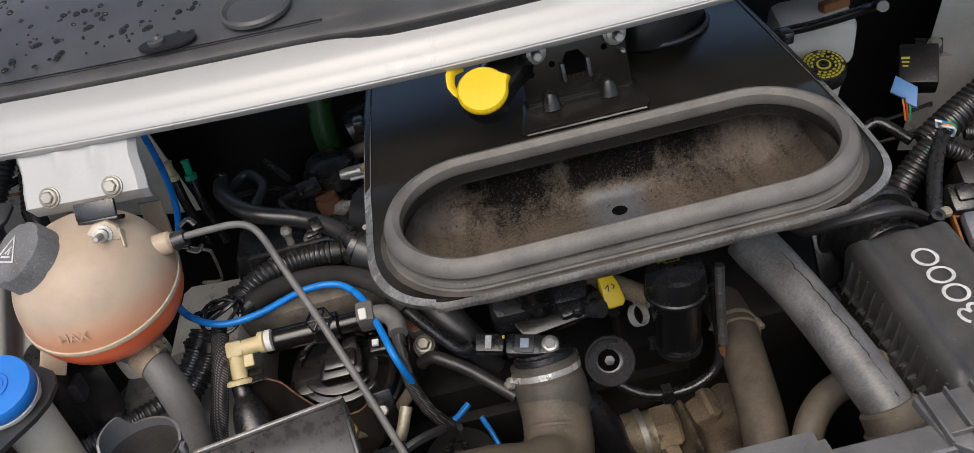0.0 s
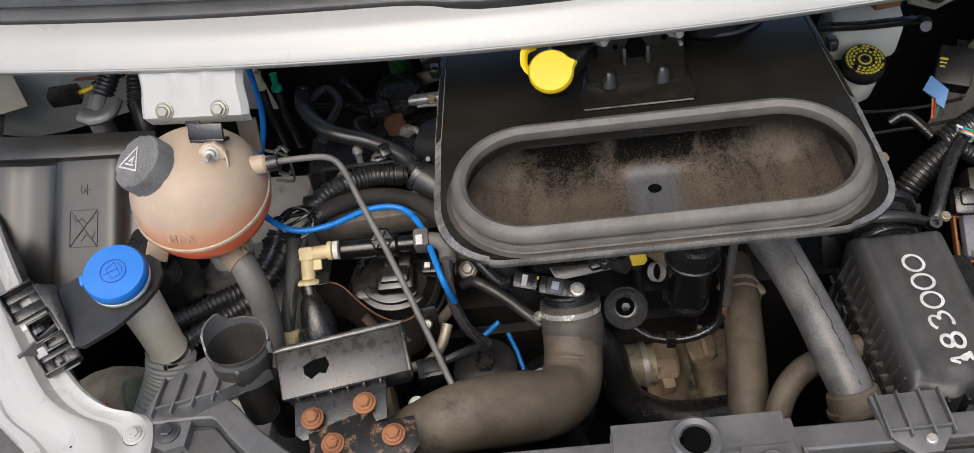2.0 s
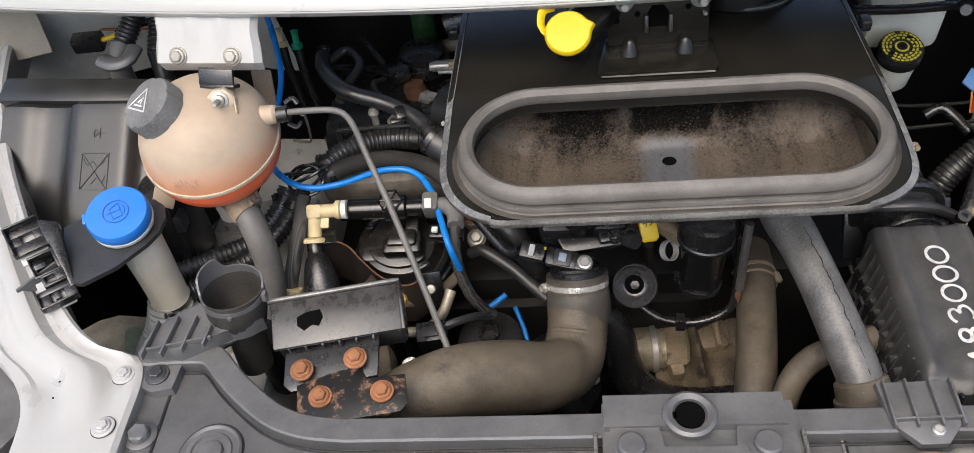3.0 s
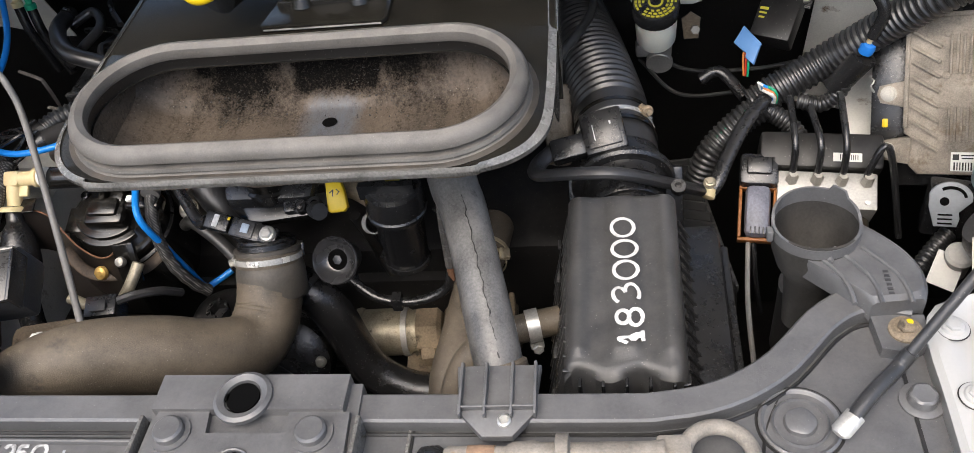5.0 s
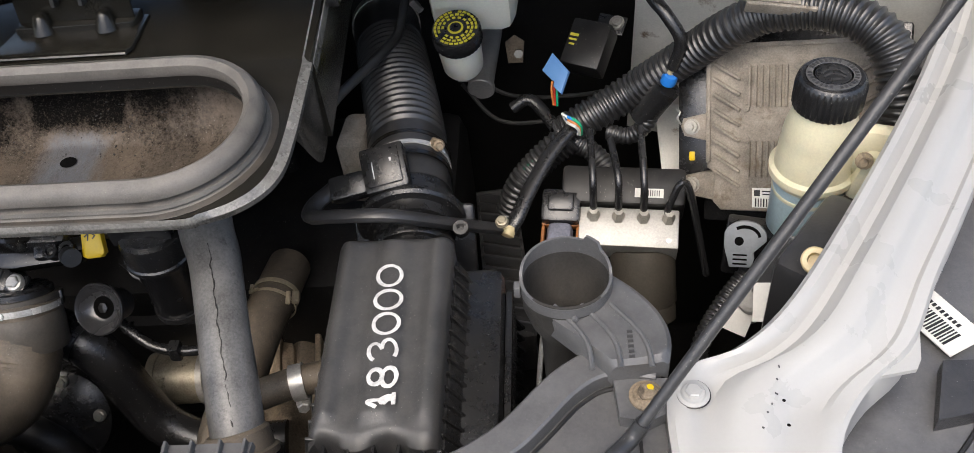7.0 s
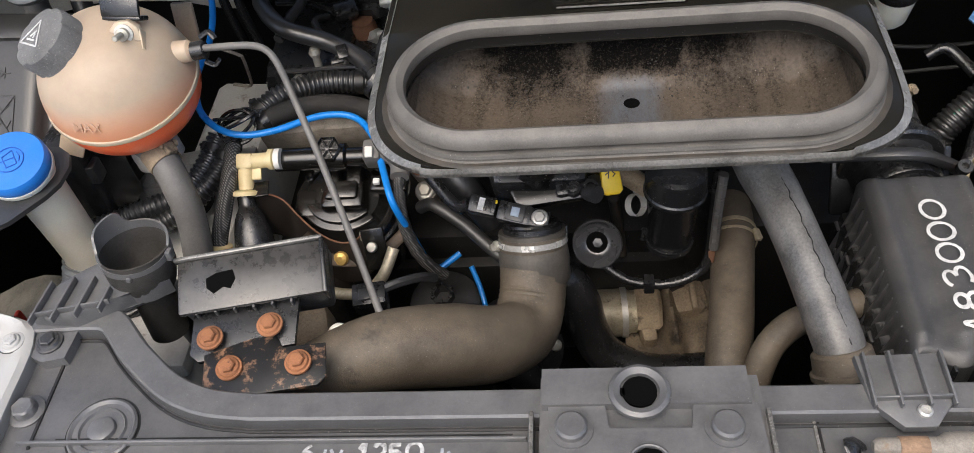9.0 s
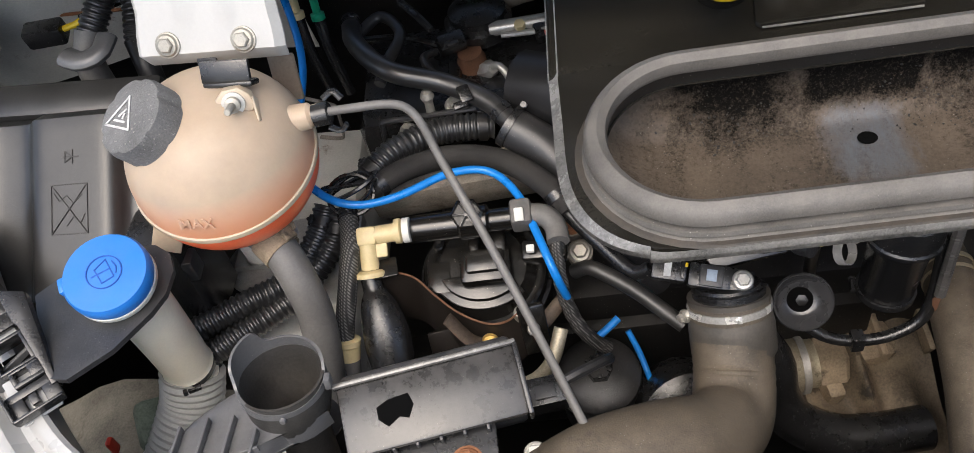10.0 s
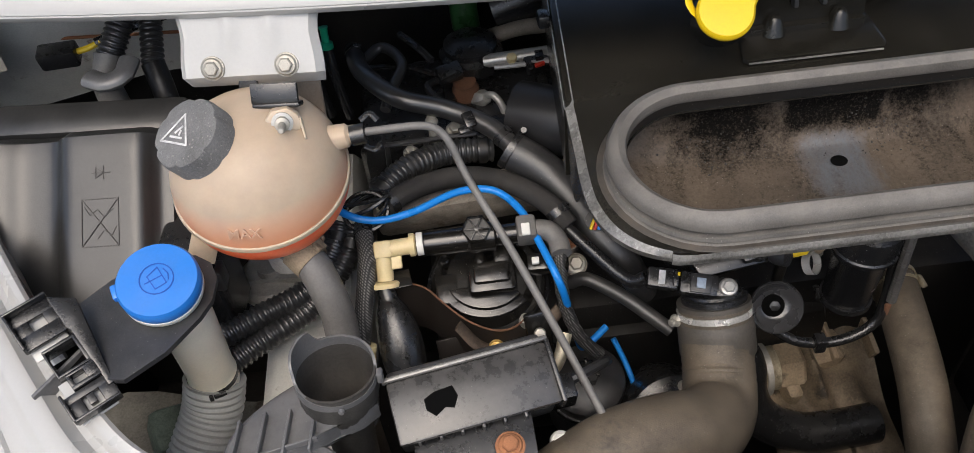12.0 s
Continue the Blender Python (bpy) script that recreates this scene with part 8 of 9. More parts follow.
part("branch", conduit([(0.405, 0.70, 0.985), (0.425, 0.693, 0.985), (0.440, 0.693, 1.0), (0.446, 0.70, 1.02)], 0.008, 0.0045, 0.12), CORR, lo)
part("taped_branch", sweep([(0.372, 0.684, 1.004), (0.352, 0.660, 0.995), (0.333, 0.628, 0.982), (0.322, 0.606, 0.972), (0.316, 0.600, 0.966)], 0.0072, 12, flat=0.7), BLACK, lo, "shiny black taped branch")
part("wire_end", lathe([(0.006, 0), (0.006, 0.008), (0.004, 0.009)], aim((0.316, 0.600, 0.968), (-0.3, -0.7, -0.4)), 12), CREAM, lo, "cream cloth end")
for i, (c, dx) in enumerate(((PAPER, 0), (BLUE_PIPE, 0.003), (GREEN, 0.007), (ORANGE, 0.005), (PAPER, 0.004))):
    part("wire", sweep([(0.368 + dx * 0.5, 0.690, 1.008), (0.365 + dx, 0.688 - 0.002 * i, 1.018 - 0.001 * i), (0.373 + dx, 0.683 - 0.002 * i, 1.012), (0.378 + dx * 0.4, 0.680, 1.000)], 0.0014, 8), c, lo)
gs = G()
for i in range(11):
    k = i / 10
    gs = gs + box((0.366 - 0.036 * k, 0.684 - 0.012 * k, 1.001 - 0.032 * k), (0.0045, 0.0012, 0.0012), 0, turn(0, 35, 15))
part("green_tracer", gs, GREEN, lo, "green dashed tracer line")
lk = thing("loom_bracket", (0.53, 0.66, 1.13), "grimy steel strap over the wiring loom", "bracket")
part("strap", box((0.535, 0.665, 1.140), (0.062, 0.020, 0.003), 0.001, turn(25, 4, -10)) + box((0.535, 0.654, 1.132), (0.062, 0.003, 0.012), 0.001, turn(25, 4, -10)), ALU_DIRTY, lk)
for x in (0.512, 0.528, 0.552):
    part("hole", lathe([(0.003, 0), (0.0001, 0.0003)], at((x, 0.663 - (x - 0.535) * 0.17, 1.1425 - (x - 0.535) * 0.07)) @ turn(25, 4, 0), 10), DARK, lk)
bk = thing("blue_sensor_plug", (0.45, 0.68, 1.02), "black round plug with a blue cap", "plug")
part("plug", sweep([(0.436, 0.700, 1.000), (0.446, 0.698, 1.018), (0.456, 0.695, 1.036)], 0.0125, 18), BLACK, bk)
part("blue_cap", lathe([(0.007, 0), (0.007, 0.006), (0.0055, 0.009), (0.0001, 0.010)], aim((0.456, 0.694, 1.042), (0.2, -0.2, 0.9)), 18), BLUE, bk, "bright blue cap")
part("white_tip", lathe([(0.003, 0), (0.0028, 0.008), (0.0001, 0.009)], aim((0.4575, 0.693, 1.052), (0.2, -0.2, 0.9)), 10), CREAM, bk)
part("yellow_dot", box((0.440, 0.690, 1.016), (0.003, 0.003, 0.003), 0.0005), YELLOW, bk)
solo("loom_cable", sweep([(0.459, 0.692, 1.058), (0.464, 0.690, 1.085), (0.452, 0.70, 1.105), (0.440, 0.72, 1.115), (0.445, 0.75, 1.125)], 0.0055, 10), BLACK, "thin black cable over the loom", "cable")

# brake control unit
abs_ = thing("abs_unit", (0.415, 0.60, 0.90), "aluminium brake control block with steel pipes", "brake control unit")
mab = at((0.4165, 0.598, 0.963)) @ turn(28, 0, -7)
part("block", box((0, 0, -0.018), (0.084, 0.034, 0.040), 0.0015).moved(mab), ALU, abs_)
part("controller", box((-0.006, 0.036, -0.016), (0.105, 0.034, 0.048), 0.004).moved(mab), DARK, abs_, "black plastic controller")
part("label", box((0.016, 0.029, 0.0083), (0.024, 0.008, 0.0004), 0).moved(mab), PAPER, abs_, "white bar-code label")
bar = G()
for i in range(9):
    bar = bar + box((0.010 + i * 0.0018, 0.029, 0.0086), (0.0007, 0.005, 0.0003), 0).moved(mab)
part("bars", bar, DARK, abs_)
part("plug", box((-0.058, 0.016, -0.008), (0.034, 0.030, 0.032), 0.004).moved(mab) + box((-0.058, 0.018, 0.009), (0.022, 0.016, 0.006), 0.002).moved(mab), BLACK, abs_)
part("plug_lever", box((-0.058, -0.022, -0.002), (0.022, 0.048, 0.016), 0.006).moved(mab), mat("grey_lever", (0.15, 0.155, 0.19), 0.42, var=0.5, scale=30), abs_, "grey locking lever")
part("plug_clip", window(-0.0715, -0.0445, -0.046, 0.000, 0.003, -0.014, -0.003).moved(mab), mat("orange_clip", (0.27, 0.10, 0.025), 0.5, var=0.3), abs_, "orange clip")
for k_ in range(4):
    part("lever_rib", box((-0.0635 + 0.0036 * k_, -0.042, 0.0062), (0.0012, 0.007, 0.0012), 0.0004).moved(mab), BLACK, abs_)
part("plug_cable", sweep([mab @ Vector((-0.060, -0.045, -0.010)), mab @ Vector((-0.056, -0.075, -0.03)), mab @ Vector((-0.048, -0.10, -0.07))], 0.0025, 8), BLACK, abs_)
part("motor", lathe([(0.0285, 0), (0.0285, 0.050), (0.027, 0.052), (0.0275, 0.056), (0.0275, 0.066), (0.025, 0.068), (0.0001, 0.068)], aim(mab @ Vector((0.012, -0.006, -0.034)), (0.02, -0.55, -0.83)), 40), mat("dark_bronze", (0.085, 0.075, 0.060), 0.5, metal=0.4, var=0.3), abs_, "dark cylindrical pump motor")
for i, x in enumerate((-0.030, -0.009, 0.012, 0.033)):
    p = mab @ Vector((x, 0.008, 0.002))
    part("union", lathe([(0.0055, 0), (0.0055, 0.006), (0.004, 0.008), (0.004, 0.012)], aim(p, (0, -0.3, 0.95)), 6), BOLTS, abs_, "dull brake pipe union")
    q = Vector(p)
    end = [(0.0, 0.05, 0.055), (-0.004, 0.045, 0.05), (0.0, 0.05, 0.06)][i] if i < 3 else (0.035, -0.01, -0.06)
    mid = (0.0, 0.006, 0.04) if i < 3 else (0.014, 0.004, 0.035)
    part("brake_pipe", sweep([q, q + Vector((0, 0.0, 0.018)), q + Vector(mid), q + Vector(end)], 0.0032, 10), BLACK, abs_)
for x in (-0.034, 0.034):
    part("screw", lathe([(0.0025, 0), (0.0025, 0.001), (0.0001, 0.0012)], mab @ at((x, -0.010, 0.002)), 12), STEEL, abs_)
lkk = thing("grey_plug_lock", (0.515, 0.60, 0.92), "grey plastic plug lock lever", "plug")
mlv = aim((0.504, 0.5575, 0.983), (-0.25, -0.75, 0.6), 8)
SLATE = mat("slate_plastic", (0.17, 0.185, 0.20), 0.5, var=0.2)
lev = [(-0.011, -0.020), (0.006, -0.020), (0.008, -0.013), (0.007, -0.008)] + [(0.0005 + 0.0165 * math.cos(a), 0.004 + 0.0135 * math.sin(a)) for a in np.linspace(-0.2, 2.9, 12)] + [(-0.0155, -0.004)]
part("lever", prism(lev, -0.002, 0.003, 0.0008, mlv), SLATE, lkk)
part("slot", sweep([mlv @ Vector((0.0005 + 0.0115 * math.cos(a), 0.004 + 0.009 * math.sin(a), 0.0030)) for a in np.linspace(0.1, 2.2, 8)], 0.0018, 8, flat=0.3), VOID, lkk)
part("hole", lathe([(0.0036, 0.0030), (0.0001, 0.0036)], mlv @ at((-0.004, 0.001, 0)), 16), VOID, lkk)
for k_ in range(3):
    part("ridge", box((-0.003, -0.010 - 0.0036 * k_, 0.0034), (0.011, 0.0013, 0.0010), 0.0003).moved(mlv), VOID, lkk)
part("plug", box((0.512, 0.572, 0.962), (0.040, 0.024, 0.050), 0.004, turn(0, 0, -15)), BLACK, lkk)
part("cable", conduit([(0.512, 0.560, 0.945), (0.49, 0.54, 0.93), (0.47, 0.51, 0.92), (0.455, 0.47, 0.90)], 0.008), CORR, lkk)

# engine control unit, dusty aluminium
ec = thing("engine_control_unit", (0.53, 0.66, 0.95), "dust-caked finned aluminium control unit", "control unit")
EN = Vector((-0.41, -0.735, 0.546)).normalized()
ex = Vector((0.913, -0.342, 0.225)).normalized()
ey = EN.cross(ex).normalized()
EO = Vector((0.552, 0.636, 1.030))
me_ = Matrix(((ex.x, ey.x, EN.x, EO.x), (ex.y, ey.y, EN.y, EO.y), (ex.z, ey.z, EN.z, EO.z), (0, 0, 0, 1)))
part("case", prism([(-0.072, 0.066), (-0.068, 0.0715), (0.066, 0.0715), (0.070, 0.067), (0.070, -0.064), (0.065, -0.0685), (-0.060, -0.0685), (-0.067, -0.061), (-0.066, -0.036), (-0.072, -0.032)], -0.022, 0.0, 0.003, me_), ALU_DIRTY, ec)
part("rim", box((0, 0.0695, 0.0005), (0.138, 0.004, 0.003), 0.001).moved(me_) + box((-0.0702, 0.02, 0.0005), (0.004, 0.095, 0.003), 0.001).moved(me_), ALU_DIRTY, ec)
for i in range(8):
    y = 0.056 - i * 0.0128
    part("fin", prism([(-0.0665, y - 0.0012), (-0.0445, y - 0.0150), (-0.0430, y - 0.0128), (-0.0650, y + 0.0012)], -0.001, 0.0035, 0.0009, me_), ALU_DIRTY, ec)
    part("fin", prism([(0.0665, y - 0.0012), (0.0650, y + 0.0012), (0.0430, y - 0.0128), (0.0445, y - 0.0150)], -0.001, 0.0035, 0.0009, me_), ALU_DIRTY, ec)
for i in range(7):
    x = -0.036 + i * 0.0049
    part("fin", box((x, 0.036, 0.0012), (0.0022, 0.034, 0.0045), 0.0008).moved(me_), ALU_DIRTY, ec)
    part("fin", box((x, -0.024, 0.0012), (0.0022, 0.030, 0.0045), 0.0008).moved(me_), ALU_DIRTY, ec)
for x, y in ((-0.0395, 0.054), (-0.039, 0.018), (-0.0385, -0.008), (0.030, 0.054)):
    part("boss", lathe([(0.0036, -0.001), (0.0030, 0.0014), (0.0001, 0.0018)], me_ @ at((x, y, 0)), 14), ALU_DIRTY, ec)
for y in (0.003, -0.047):
    part("ear", prism([(-0.092, y - 0.008), (-0.078, y - 0.011), (-0.060, y - 0.014), (-0.060, y + 0.012), (-0.074, y + 0.011), (-0.084, y + 0.009), (-0.093, y + 0.007), (-0.095, y)], -0.016, -0.002, 0.0012, me_), ALU_DIRTY, ec)
    part("bolt", lathe([(0.007, -0.003), (0.007, -0.001), (0.0055, -0.001), (0.0055, 0.003), (0.003, 0.003), (0.003, 0.006)], me_ @ at((-0.085, y, 0)), 12), BOLTS, ec, "nut on a rusty stud")
part("label", box((-0.022, -0.0565, 0.0003), (0.022, 0.0165, 0.0006), 0).moved(me_), PAPER, ec, "white bar-code label")
bar = G()
for i in range(8):
    bar = bar + box((-0.030 + i * 0.0022, -0.0605, 0.0008), (0.0009 + 0.0004 * (i % 3 == 0), 0.007, 0.0003), 0).moved(me_)
bar = bar + box((-0.029, -0.0525, 0.0008), (0.005, 0.005, 0.0003), 0).moved(me_) + box((-0.020, -0.0510, 0.0008), (0.010, 0.0012, 0.0003), 0).moved(me_) + box((-0.020, -0.0535, 0.0008), (0.009, 0.0012, 0.0003), 0).moved(me_)
part("bars", bar, DARK, ec)
tray = thing("control_unit_tray", tuple(EO), "black plastic tray behind the control unit", "tray")
part("back_plate", box((0, 0.0, -0.034), (0.165, 0.165, 0.012), 0.003).moved(me_), BLACK, tray)
part("side_plate", box((-0.088, -0.002, -0.026), (0.030, 0.112, 0.010), 0.003).moved(me_), BLACK, tray)
part("spring_clip", sweep([me_ @ Vector((-0.104, 0.018, -0.020)), me_ @ Vector((-0.100, 0.014, -0.018)), me_ @ Vector((-0.103, 0.010, -0.018)), me_ @ Vector((-0.1, 0.004, -0.02))], 0.001, 6), STEEL, tray)
part("paint_mark", box((-0.090, -0.024, -0.0205), (0.005, 0.008, 0.002), 0.0008).moved(me_), YELLOW, tray, "yellow paint mark")
ip = thing("inner_wing", (0.52, 0.74, 0.90), "dirty white inner wing panel behind the loom", "body panel", kind="structure")
part("panel", skin([[(x, 0.83 - 0.42 * (x - 0.46) - 0.25 * (z - 1.0), z) for x in np.linspace(0.44, 0.78, 10)] for z in np.linspace(0.85, 1.21, 12)][::-1], 0.003), WHITE_DIRTY, ip)
part("strut_top", skin([[(x, y, 0.93 + 0.25 * (y - 0.62)) for x in np.linspace(0.455, 0.50, 5)] for y in np.linspace(0.672, 0.76, 8)], 0.003), WHITE_DIRTY, ip)

# power steering reservoir
pr = thing("power_steering_reservoir", (0.5466, 0.5662, 0.98), "yellowed plastic power steering reservoir, black cap", "reservoir")
YELLOWED = mat("yellowed_plastic", (0.66, 0.62, 0.44), 0.32, var=0.12, scale=18, bump=0.03, sss=0.3, stain=(0.56, 0.50, 0.34), stains=0.3, stain_scale=30)
FLUID = mat("bluish_fluid_plastic", (0.40, 0.52, 0.55), 0.35, var=0.2, bump=0.02, sss=0.2)
mpr = at((0.5466, 0.5662, 1.0319)) @ Matrix.Diagonal((0.79, 0.79, 0.9376, 1))
part("body", lathe([(0.0335, 0.012), (0.0345, 0.017), (0.0395, 0.019), (0.0400, 0.022), (0.0395, 0.025), (0.0355, 0.027), (0.0345, 0.034), (0.0340, 0.046), (0.0325, 0.050), (0.0330, 0.055), (0.0318, 0.064), (0.0290, 0.074), (0.0275, 0.080), (0.0270, 0.088)], mpr, 56), YELLOWED, pr)
part("fluid", lathe([(0.026, -0.048), (0.0325, -0.040), (0.0330, 0.012)], mpr, 48), FLUID, pr, "bluish fluid behind the plastic")
part("ring", lathe([(0.0332, 0.000), (0.0338, 0.002), (0.0332, 0.004)], mpr, 48), YELLOWED, pr)
pc = part("cap", lathe([(0.0285, 0.084), (0.0296, 0.086), (0.0296, 0.103), (0.0285, 0.1085), (0.0262, 0.1105), (0.0245, 0.1096), (0.0228, 0.1096), (0.0222, 0.1112), (0.0165, 0.1112), (0.0158, 0.1100), (0.0150, 0.1112), (0.0001, 0.1118)], mpr, 144,
                        lambda a, z: 1 + 0.022 * math.cos(36 * a) * (z < 0.106)), BLACK, pr, "black ribbed cap with raised letters")
rl = G()
for i in range(30):
    a = 2 * math.pi * i / 30
    if i % 9 != 4:
        rl = rl + box((0.0194 * math.cos(a), 0.0194 * math.sin(a), 0.1116), (0.0036, 0.0022, 0.0008), 0, turn(0, 0, math.degrees(a)))
# grey ring paints the sky's reflection on the black cap top
part("sky_ring", lathe([(0.0224, 0.1108), (0.0222, 0.1115), (0.0166, 0.1115), (0.0164, 0.1108)], mpr, 64), PANEL, pc, "grey ring, sky reflection painted on the cap")
part("cap_lettering", rl.moved(mpr), GREY, pc, "raised ring of small marks")
part("cap_emblem", strokes([[(-0.009, 0.001), (-0.003, 0.007), (0.006, 0.005), (0.009, -0.002)], [(-0.008, -0.004), (0.0, 0.001), (0.008, -0.006)], [(-0.003, -0.008), (0.004, -0.009)]], 0.0022, mpr @ at((0, 0, 0.1116)), 0.0009), GREY, pc)
part("mount_arm", box((0.574, 0.5549, 1.0788), (0.044, 0.014, 0.040), 0.005, turn(0, 0, -18)), YELLOWED, pr)
part("mount_foot", box((0.5855, 0.5465, 1.06), (0.030, 0.020, 0.044), 0.005, turn(0, 12, -18)), YELLOWED, pr)
part("bolt", lathe([(0.006, 0), (0.006, 0.003), (0.0035, 0.004), (0.003, 0.007)], aim((0.5715, 0.5399, 1.0806), (-0.4, -0.8, 0.3)), 12), BROWN, pr)

# headlamp back and corner
hl = thing("headlamp", (0.58, 0.36, 0.95), "grey-black plastic headlamp housing with labels", "headlamp")
part("rear_housing", lathe([(0.036, -0.03), (0.036, 0.004), (0.032, 0.012), (0.026, 0.010), (0.012, 0.014), (0.0001, 0.014)], aim((0.533, 0.510, 1.0), (-0.55, 0.35, 0.75)), 40), GREY, hl)
part("case", box((0.545, 0.462, 1.030), (0.072, 0.085, 0.100), 0.010, turn(0, 0, -38)), GREY, hl)
for k_ in range(3):
    part("case_rib", box((0.521, 0.462 - 0.010 * k_ + 0.008, 1.060 - 0.014 * k_), (0.040, 0.003, 0.024), 0.001, turn(0, 0, -38)), PANEL, hl)
part("adjuster", lathe([(0.0085, -0.012), (0.0085, 0.002), (0.0075, 0.003), (0.0045, 0.003), (0.0045, -0.004), (0.0001, -0.004)], aim((0.5146, 0.4412, 1.089), (-0.3, -0.5, 0.8)), 24), CREAM, hl, "cream adjuster ring")
part("outer_housing", prism([(0.47, 0.16), (0.49, 0.33), (0.55, 0.42), (0.63, 0.53), (0.70, 0.62), (0.76, 0.58), (0.70, 0.40), (0.62, 0.26), (0.58, 0.16)], 1.0, 1.048, 0.006), PANEL, hl)
part("housing_step", prism([(0.565, 0.345), (0.590, 0.350), (0.600, 0.385), (0.580, 0.385)], 1.04, 1.060, 0.003), GREY, hl)
part("seam_line", sweep([(0.545, 0.30, 1.049), (0.60, 0.36, 1.049), (0.66, 0.46, 1.049)], 0.0015, 6), DARK, hl)
part("lens", prism([(0.60, 0.30), (0.66, 0.40), (0.72, 0.52), (0.80, 0.52), (0.76, 0.36), (0.66, 0.22), (0.58, 0.20)], 1.0, 1.052, 0.01), mat("lamp_lens", (0.45, 0.46, 0.47), 0.12, var=0.2, scale=8, bump=0.0), hl, "clear ribbed lens")
for k_ in range(14):
    part("lens_rib", box((0.640 + 0.006 * k_, 0.330 + 0.011 * k_, 1.0525), (0.050, 0.002, 0.002), 0.0006, turn(0, 0, -28)), bpy.data.materials["lamp_lens"], hl)
lm = at((0.5895, 0.4225, 1.0525)) @ turn(0, 0, -62)
part("label", box((0, 0, 0), (0.052, 0.030, 0.0008), 0).moved(lm), PAPER, hl, "white bar-code label")
bar = G()
for i in range(16):
    bar = bar + box((-0.016 + i * 0.0022, -0.005, 0.0006), (0.0010 + 0.0006 * (i % 3 == 0), 0.014, 0.0003), 0).moved(lm)
for i in range(9):
    bar = bar + box((-0.014 + i * 0.0032, 0.0065, 0.0006), (0.0020, 0.0030, 0.0003), 0).moved(lm)
tagged(part("bars", bar, DARK, hl), "fine black printed bars", kind="stuff")
part("service_label", box((0.4985, 0.474, 1.010), (0.012, 0.028, 0.0008), 0, turn(30, -20, -20)), PAPER, hl, "white printed label")
hl2 = thing("headlamp", (-0.58, 0.36, 0.95), "grey-black plastic headlamp housing", "headlamp")
part("outer_housing", box((-0.610, 0.33, 1.035), (0.16, 0.16, 0.06), 0.012, turn(0, 8, -28)), PANEL, hl2)

fit_ = thing("pale_pipe_fitting", (0.504, 0.515, 0.94), "pale plastic pipe fitting with a printed tag", "fitting")
part("tube", lathe([(0.010, -0.02), (0.010, 0.006), (0.0115, 0.007), (0.0115, 0.011), (0.009, 0.013), (0.0001, 0.013)], aim((0.504, 0.514, 0.960), (-0.1, -0.3, 0.9)), 20), mat("grey_white_fitting", (0.40, 0.39, 0.36), 0.6, var=0.2), fit_)
part("tag", box((0.4935, 0.506, 0.957), (0.022, 0.030, 0.0008), 0, turn(25, 10, -25)), PAPER, fit_, "white printed tag")

# bonnet stay
st = thing("bonnet_stay", (0.37, 0.30, 1.076), "black steel bonnet stay rod with a hooked foot", "bonnet stay")
K = Vector((0.392, 0.320, 1.088))
SD = Vector((0.785, 0.555, 1.0)).normalized()
part("rod", sweep([K, K + SD * 0.1, K + SD * 0.3, K + SD * 0.62], 0.0034, 14, 40), GREY, st)
part("foot", sweep([K + SD * 0.012, K, (0.374, 0.301, 1.090), (0.362, 0.288, 1.086)], 0.0046, 12), GREY, st)
part("foot_tip", lathe([(0.0045, 0), (0.0045, 0.012), (0.003, 0.014)], aim((0.363, 0.289, 1.0865), (-0.7, -0.7, -0.2)) @ Matrix.Diagonal((1.3, 0.8, 1.1, 1)), 12), STEEL, st, "worn bright tip")

# ---------------------------------------------------------------- small things between the large ones
fr = thing("fuel_rail", (-0.19, 0.78, 1.05), "steel fuel rail with short pipes", "fuel rail")
part("rail", lathe([(0.006, 0), (0.0065, 0.002), (0.0065, 0.075), (0.005, 0.08)], aim((-0.225, 0.778, 1.064), (1, 0.02, 0.02)), 16), STEEL, fr)
part("pipe", sweep([(-0.215, 0.770, 1.062), (-0.185, 0.768, 1.063), (-0.150, 0.766, 1.066)], 0.0028, 8), STEEL, fr)
part("brass_nut", lathe([(0.005, -0.003), (0.005, 0.003)], aim((-0.198, 0.772, 1.068), (0, -0.3, 1)), 6), CREAM, fr)
part("clip", box((-0.172, 0.772, 1.068), (0.008, 0.012, 0.006), 0.001), BLACK, fr)
bs = thing("ball_stud", (-0.278, 0.694, 1.03), "dull steel ball stud on the engine cover", "stud")
part("ball", lathe([(0.0001, 0), (0.0042, 0.0015), (0.0060, 0.006), (0.0042, 0.0105), (0.0001, 0.012)], at((-0.278, 0.694, 1.062)), 18), BOLTS, bs)
part("shank", lathe([(0.0042, -0.025), (0.0036, 0.004)], at((-0.278, 0.694, 1.062)), 12), BOLTS, bs)
fra = thing("cover_frame", (-0.29, 0.70, 1.03), "thin black frame over the cylinder head", "frame")
